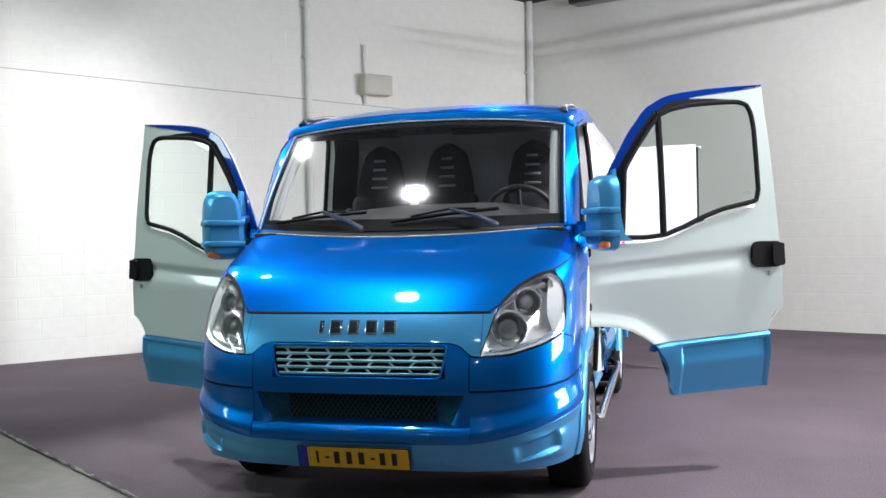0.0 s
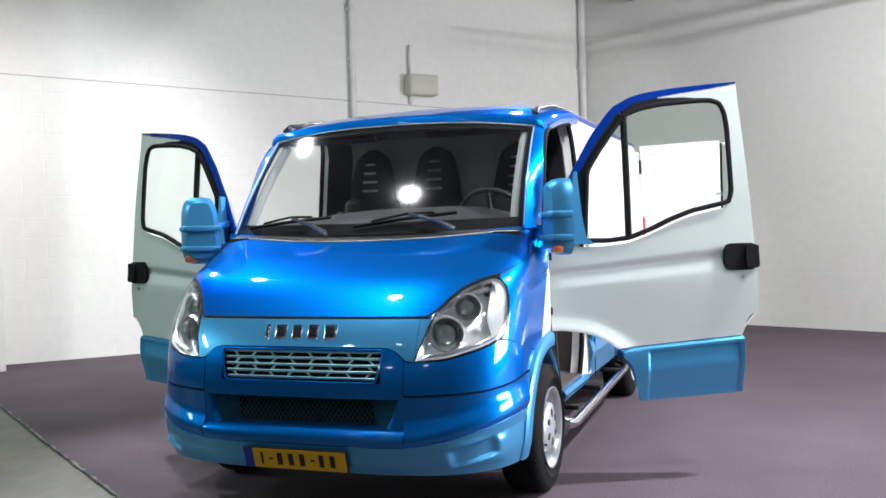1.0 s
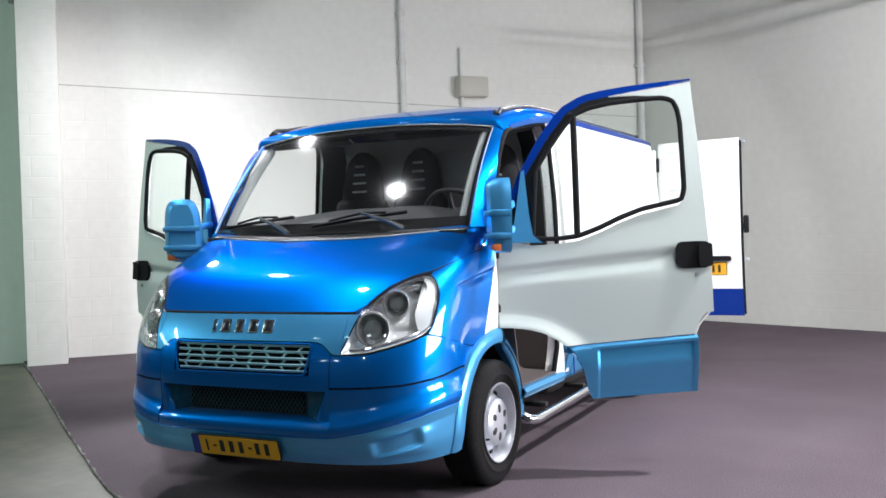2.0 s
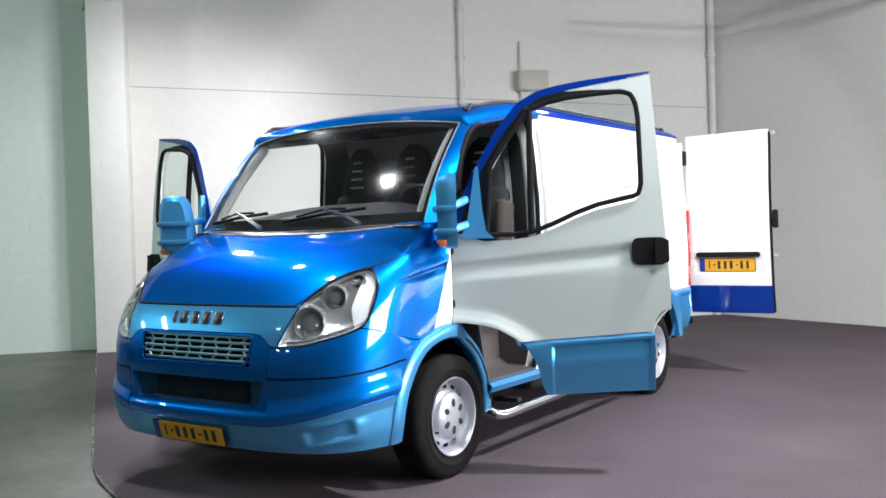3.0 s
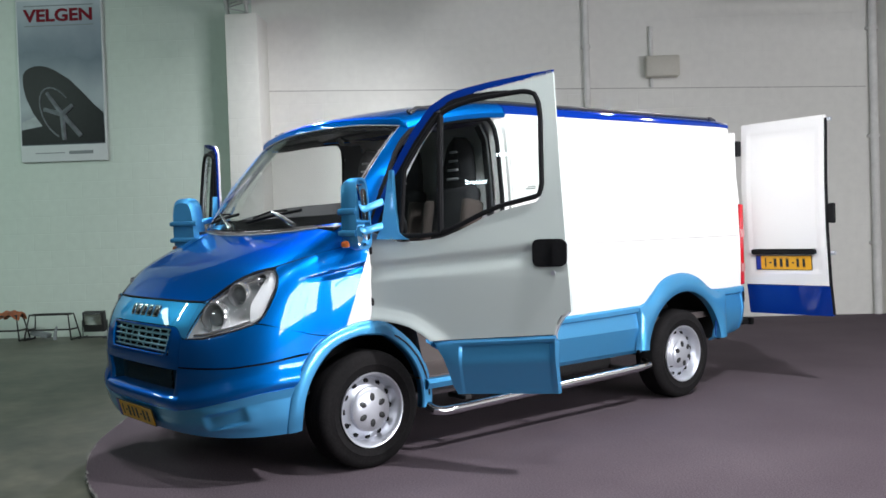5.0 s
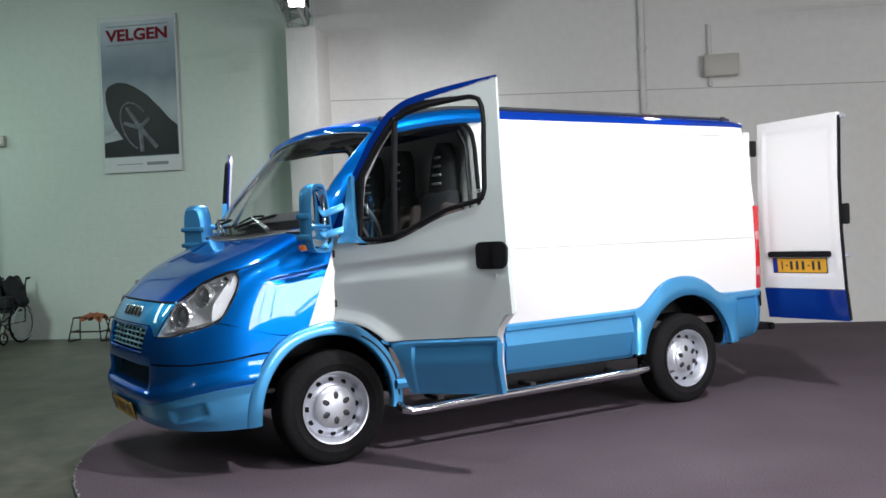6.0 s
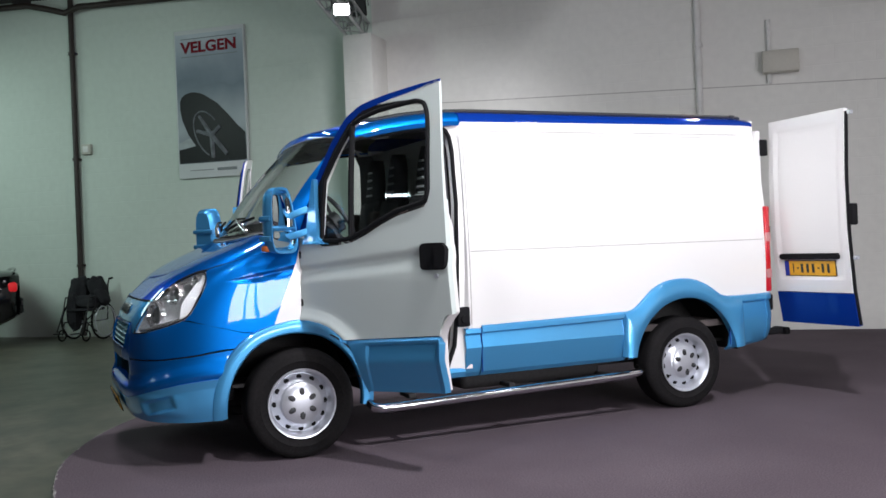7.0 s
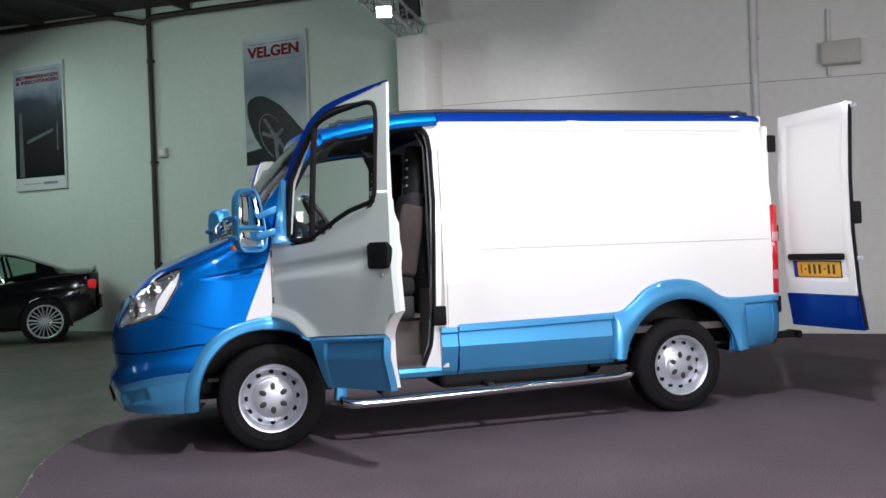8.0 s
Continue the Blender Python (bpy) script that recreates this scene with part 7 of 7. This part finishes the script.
def cloth(bm, centre, size, seed, turn=0.0):
    """A soft folded heap of cloth: a rounded block with creases."""
    base = bmesh.ops.create_icosphere(bm, subdivisions=4, radius=1.0)["verts"]
    m = Matrix.Translation(centre) @ Matrix.Rotation(turn, 4, "Y")
    for v in base:
        p = v.co.copy()
        q = Vector([math.copysign(abs(c) ** 0.7, c) for c in p])
        f = 1 + 0.22 * noise.noise(p * 1.7 + Vector((seed, 0, 0))) + 0.10 * noise.noise(Vector((p.x * 6, p.y * 6, p.z * 1.6)) + Vector((seed, 3, 0)))
        v.co = m @ Vector((q.x * size[0] * f, q.y * size[1] * f, q.z * size[2] * f))


COAT = material("black_coat_cloth", (0.011, 0.011, 0.014), 0.95, grain=0.3, grain_size=90, bump=0.2)
t = thing("black_coat", "black coats draped over the wheelchair", "coat", wall_matrix(-6.90, 0.48, -0.016))
bm = bmesh.new()
cloth(bm, (-0.18, 0.04, 0.74), (0.17, 0.15, 0.27), 1.0, 0.10)
cloth(bm, (-0.17, -0.12, 0.48), (0.10, 0.12, 0.30), 4.0)
part("coat_body", bm, COAT, t)
bm = bmesh.new()
cloth(bm, (0.16, 0.06, 0.84), (0.13, 0.13, 0.20), 2.0, -0.45)
cloth(bm, (0.29, 0.0, 0.70), (0.08, 0.10, 0.15), 3.0, -0.6)
part("coat_sleeve", bm, COAT, t)
bm = bmesh.new()
cloth(bm, (0.03, 0.0, 0.62), (0.26, 0.20, 0.12), 5.0)
part("coat_fold", bm, COAT, t)

# parked black coupe, seen from its flank
CAR = thing("coupe_car", "black coupe with silver spoked wheels parked near the wall", "car", Matrix.Translation((-10.19, -2.54, -0.016)) @ Matrix.Rotation(radians(275), 4, "Z") @ Matrix.Scale(1.05, 4))
STATIONS = [(-0.80, 0.45, 0.52, 1.04, 1.10, 0.72), (-0.72, 0.41, 0.45, 1.06, 1.125, 0.82), (-0.50, 0.31, 0.34, 1.05, 1.125, 0.875), (-0.2, 0.22, 0.22, 1.02, 1.125, 0.885), (0.2, 0.20, 0.20, 0.98, 1.09, 0.885), (0.9, 0.19, 0.19, 0.92, 0.97, 0.88), (1.7, 0.19, 0.19, 0.90, 0.95, 0.88), (2.3, 0.20, 0.20, 0.87, 0.96, 0.875), (2.73, 0.21, 0.21, 0.82, 0.92, 0.87), (3.15, 0.22, 0.24, 0.74, 0.83, 0.83), (3.40, 0.26, 0.34, 0.64, 0.70, 0.72), (3.52, 0.34, 0.42, 0.56, 0.60, 0.52)]


def car_row(x):
    lo, sh, top, w = [table([(s[0], s[k]) for s in STATIONS], x) for k in (1, 3, 4, 5)]
    half = [(w * 0.80, lo), (w * 0.965, lo + 0.04), (w * 0.995, lo + 0.15), (w, 0.5 * (lo + sh) + 0.05), (w * 0.985, sh - 0.07), (w * 0.955, sh - 0.015), (w * 0.90, sh + 0.012), (w * 0.62, top - 0.012), (w * 0.3, top), (0.0, top + 0.004)]
    return half


bm = bmesh.new()
rows = []
for x in span(-0.80, 3.52, 46):
    half = car_row(x)
    rows.append([Vector((x, -y, z)) for y, z in half] + [Vector((x, y, z)) for y, z in half[-2::-1]])
shell(bm, rows, 0.012, towards=(1.3, 0, 0.5))
part("car_body", bm, BLACKPAINT, CAR)
bm = bmesh.new()
box(bm, (-0.785, 0, 0.74), (0.03, 1.36, 0.58), 0.01)
box(bm, (3.50, 0, 0.48), (0.03, 1.0, 0.22), 0.01)
box(bm, (1.45, 0, 0.25), (3.7, 1.4, 0.06))
part("car_inner", bm, BLACKPAINT, CAR)
GLASSHOUSE = [(-0.36, 1.115, 0.62, 0.60), (0.0, 1.25, 0.66, 0.58), (0.30, 1.355, 0.70, 0.56), (0.60, 1.415, 0.72, 0.56), (0.95, 1.435, 0.72, 0.56), (1.30, 1.415, 0.72, 0.57), (1.65, 1.325, 0.71, 0.60), (2.05, 1.140, 0.70, 0.66), (2.35, 0.980, 0.70, 0.70)]
bm = bmesh.new()
rows = []
for x in span(-0.36, 2.35, 30):
    z, w1 = [table([(s[0], s[k]) for s in GLASSHOUSE], x) for k in (1, 3)]
    rows.append([Vector((x, y, zz)) for y, zz in ((-w1 - 0.03, z - 0.035), (-w1 + 0.06, z - 0.006), (-w1 * 0.5, z + 0.008), (0, z + 0.012), (w1 * 0.5, z + 0.008), (w1 - 0.06, z - 0.006), (w1 + 0.03, z - 0.035))])
shell(bm, rows, 0.02, towards=(1.0, 0, 0.5))
part("car_roof", bm, BLACKPAINT, CAR)
for d in (1, -1):
    bm = bmesh.new()
    grid = []
    for x in span(0.08, 2.12, 24):
        z, w1 = table([(s[0], s[1]) for s in GLASSHOUSE], x), table([(s[0], s[3]) for s in GLASSHOUSE], x)
        foot = car_row(x)[6]
        grid.append([Vector((x, d * (foot[0] + (w1 + 0.02 - foot[0]) * k / 5), foot[1] + (z - 0.04 - foot[1]) * k / 5)) for k in range(6)])
    shell(bm, grid, 0.005, towards=(1.0, 0, 1.0))
    part("side_window", bm, TINTED, CAR, "tinted side window")
    bm = bmesh.new()
    grid = []
    for x in span(-0.34, 0.12, 10):
        z, w1 = table([(s[0], s[1]) for s in GLASSHOUSE], x), table([(s[0], s[3]) for s in GLASSHOUSE], x)
        foot = car_row(x)[6]
        grid.append([Vector((x, d * (foot[0] + (w1 + 0.024 - foot[0]) * k / 5), foot[1] - 0.01 + (z - 0.025 - foot[1]) * k / 5)) for k in range(6)])
    shell(bm, grid, 0.012, towards=(1.0, 0, 1.0))
    part("rear_quarter", bm, BLACKPAINT, CAR)
    bm = bmesh.new()
    tube(bm, [Vector((0.52, d * 0.83, 0.97)), Vector((0.60, d * 0.60, 1.34))], 0.022, 8)
    part("window_pillar", bm, BLACKPAINT, CAR)
    bm = bmesh.new()
    box(bm, (-0.690, d * 0.755, 0.880), (0.14, 0.20, 0.15), 0.04)
    part("tail_lamp", bm, glow_material("lit_tail_lamp", (0.75, 0.015, 0.02), 0.3), CAR, "red tail lamp")
    for x in (0.0, 2.73):
        wheel = part("wheel", bmesh.new(), TYRE, CAR, "silver many-spoked car wheel")
        m = Matrix.Translation((x, d * 0.905, 0.325)) @ Matrix.Rotation(radians(90 * d), 4, "Z")
        bm = bmesh.new()
        lathe(bm, [(0.258, -0.20), (0.30, -0.205), (0.322, -0.18), (0.325, -0.10), (0.322, -0.02), (0.305, 0.004), (0.272, 0.004), (0.259, -0.004)], 40, m)
        part("tyre", bm, TYRE, wheel)
        bm = bmesh.new()
        lathe(bm, [(0.264, 0.006), (0.252, 0.010), (0.238, -0.002), (0.234, -0.05), (0.232, -0.17)], 40, m)
        lathe(bm, [(0.05, 0.0), (0.04, 0.008), (0, 0.010)], 20, m)
        part("rim", bm, STEEL, wheel)
        for k in range(10):
            q = m @ Matrix.Rotation(2 * math.pi * k / 10, 4, "X")
            bm = bmesh.new()
            tube(bm, [q @ Vector((-0.008, 0.03, 0.006)), q @ Vector((-0.012, 0.24, 0.034))], 0.009, 6)
            tube(bm, [q @ Vector((-0.008, 0.03, -0.006)), q @ Vector((-0.012, 0.24, -0.034))], 0.009, 6)
            part("spoke", bm, STEEL, wheel)
        bm = bmesh.new()
        lathe(bm, [(0.212, -0.10), (0, -0.10)], 30, m)
        part("brake_disc", bm, DARKSTEEL, wheel)
        bm = bmesh.new()
        tube(bm, [Vector((x + 0.365 * math.cos(a), d * 0.882, 0.325 + 0.365 * math.sin(a))) for a in span(radians(-8), radians(188), 24)], 0.020, 8)
        part("arch_lip", bm, BLACKPAINT, CAR)
        bm = bmesh.new()
        lathe(bm, [(0.0, -0.012), (0.36, -0.012), (0.36, -0.20)], 30, Matrix.Translation((x, d * 0.902, 0.325)) @ Matrix.Rotation(radians(90 * d), 4, "Z"))
        part("arch_shadow_plate", bm, RUBBER, CAR)
bm = bmesh.new()
tube(bm, [Vector((-0.74 - 0.04 * (1 - (y / 0.72) ** 2), y, 1.125 + 0.025 * (1 - (y / 0.72) ** 2))) for y in span(-0.70, 0.70, 12)], [0.008] + [0.024] * 10 + [0.008], 8)
part("boot_spoiler", bm, BLACKPAINT, CAR)
bm = bmesh.new()
box(bm, (-0.81, 0, 0.60), (0.07, 1.56, 0.24), 0.03)
part("rear_bumper", bm, BLACKPAINT, CAR)
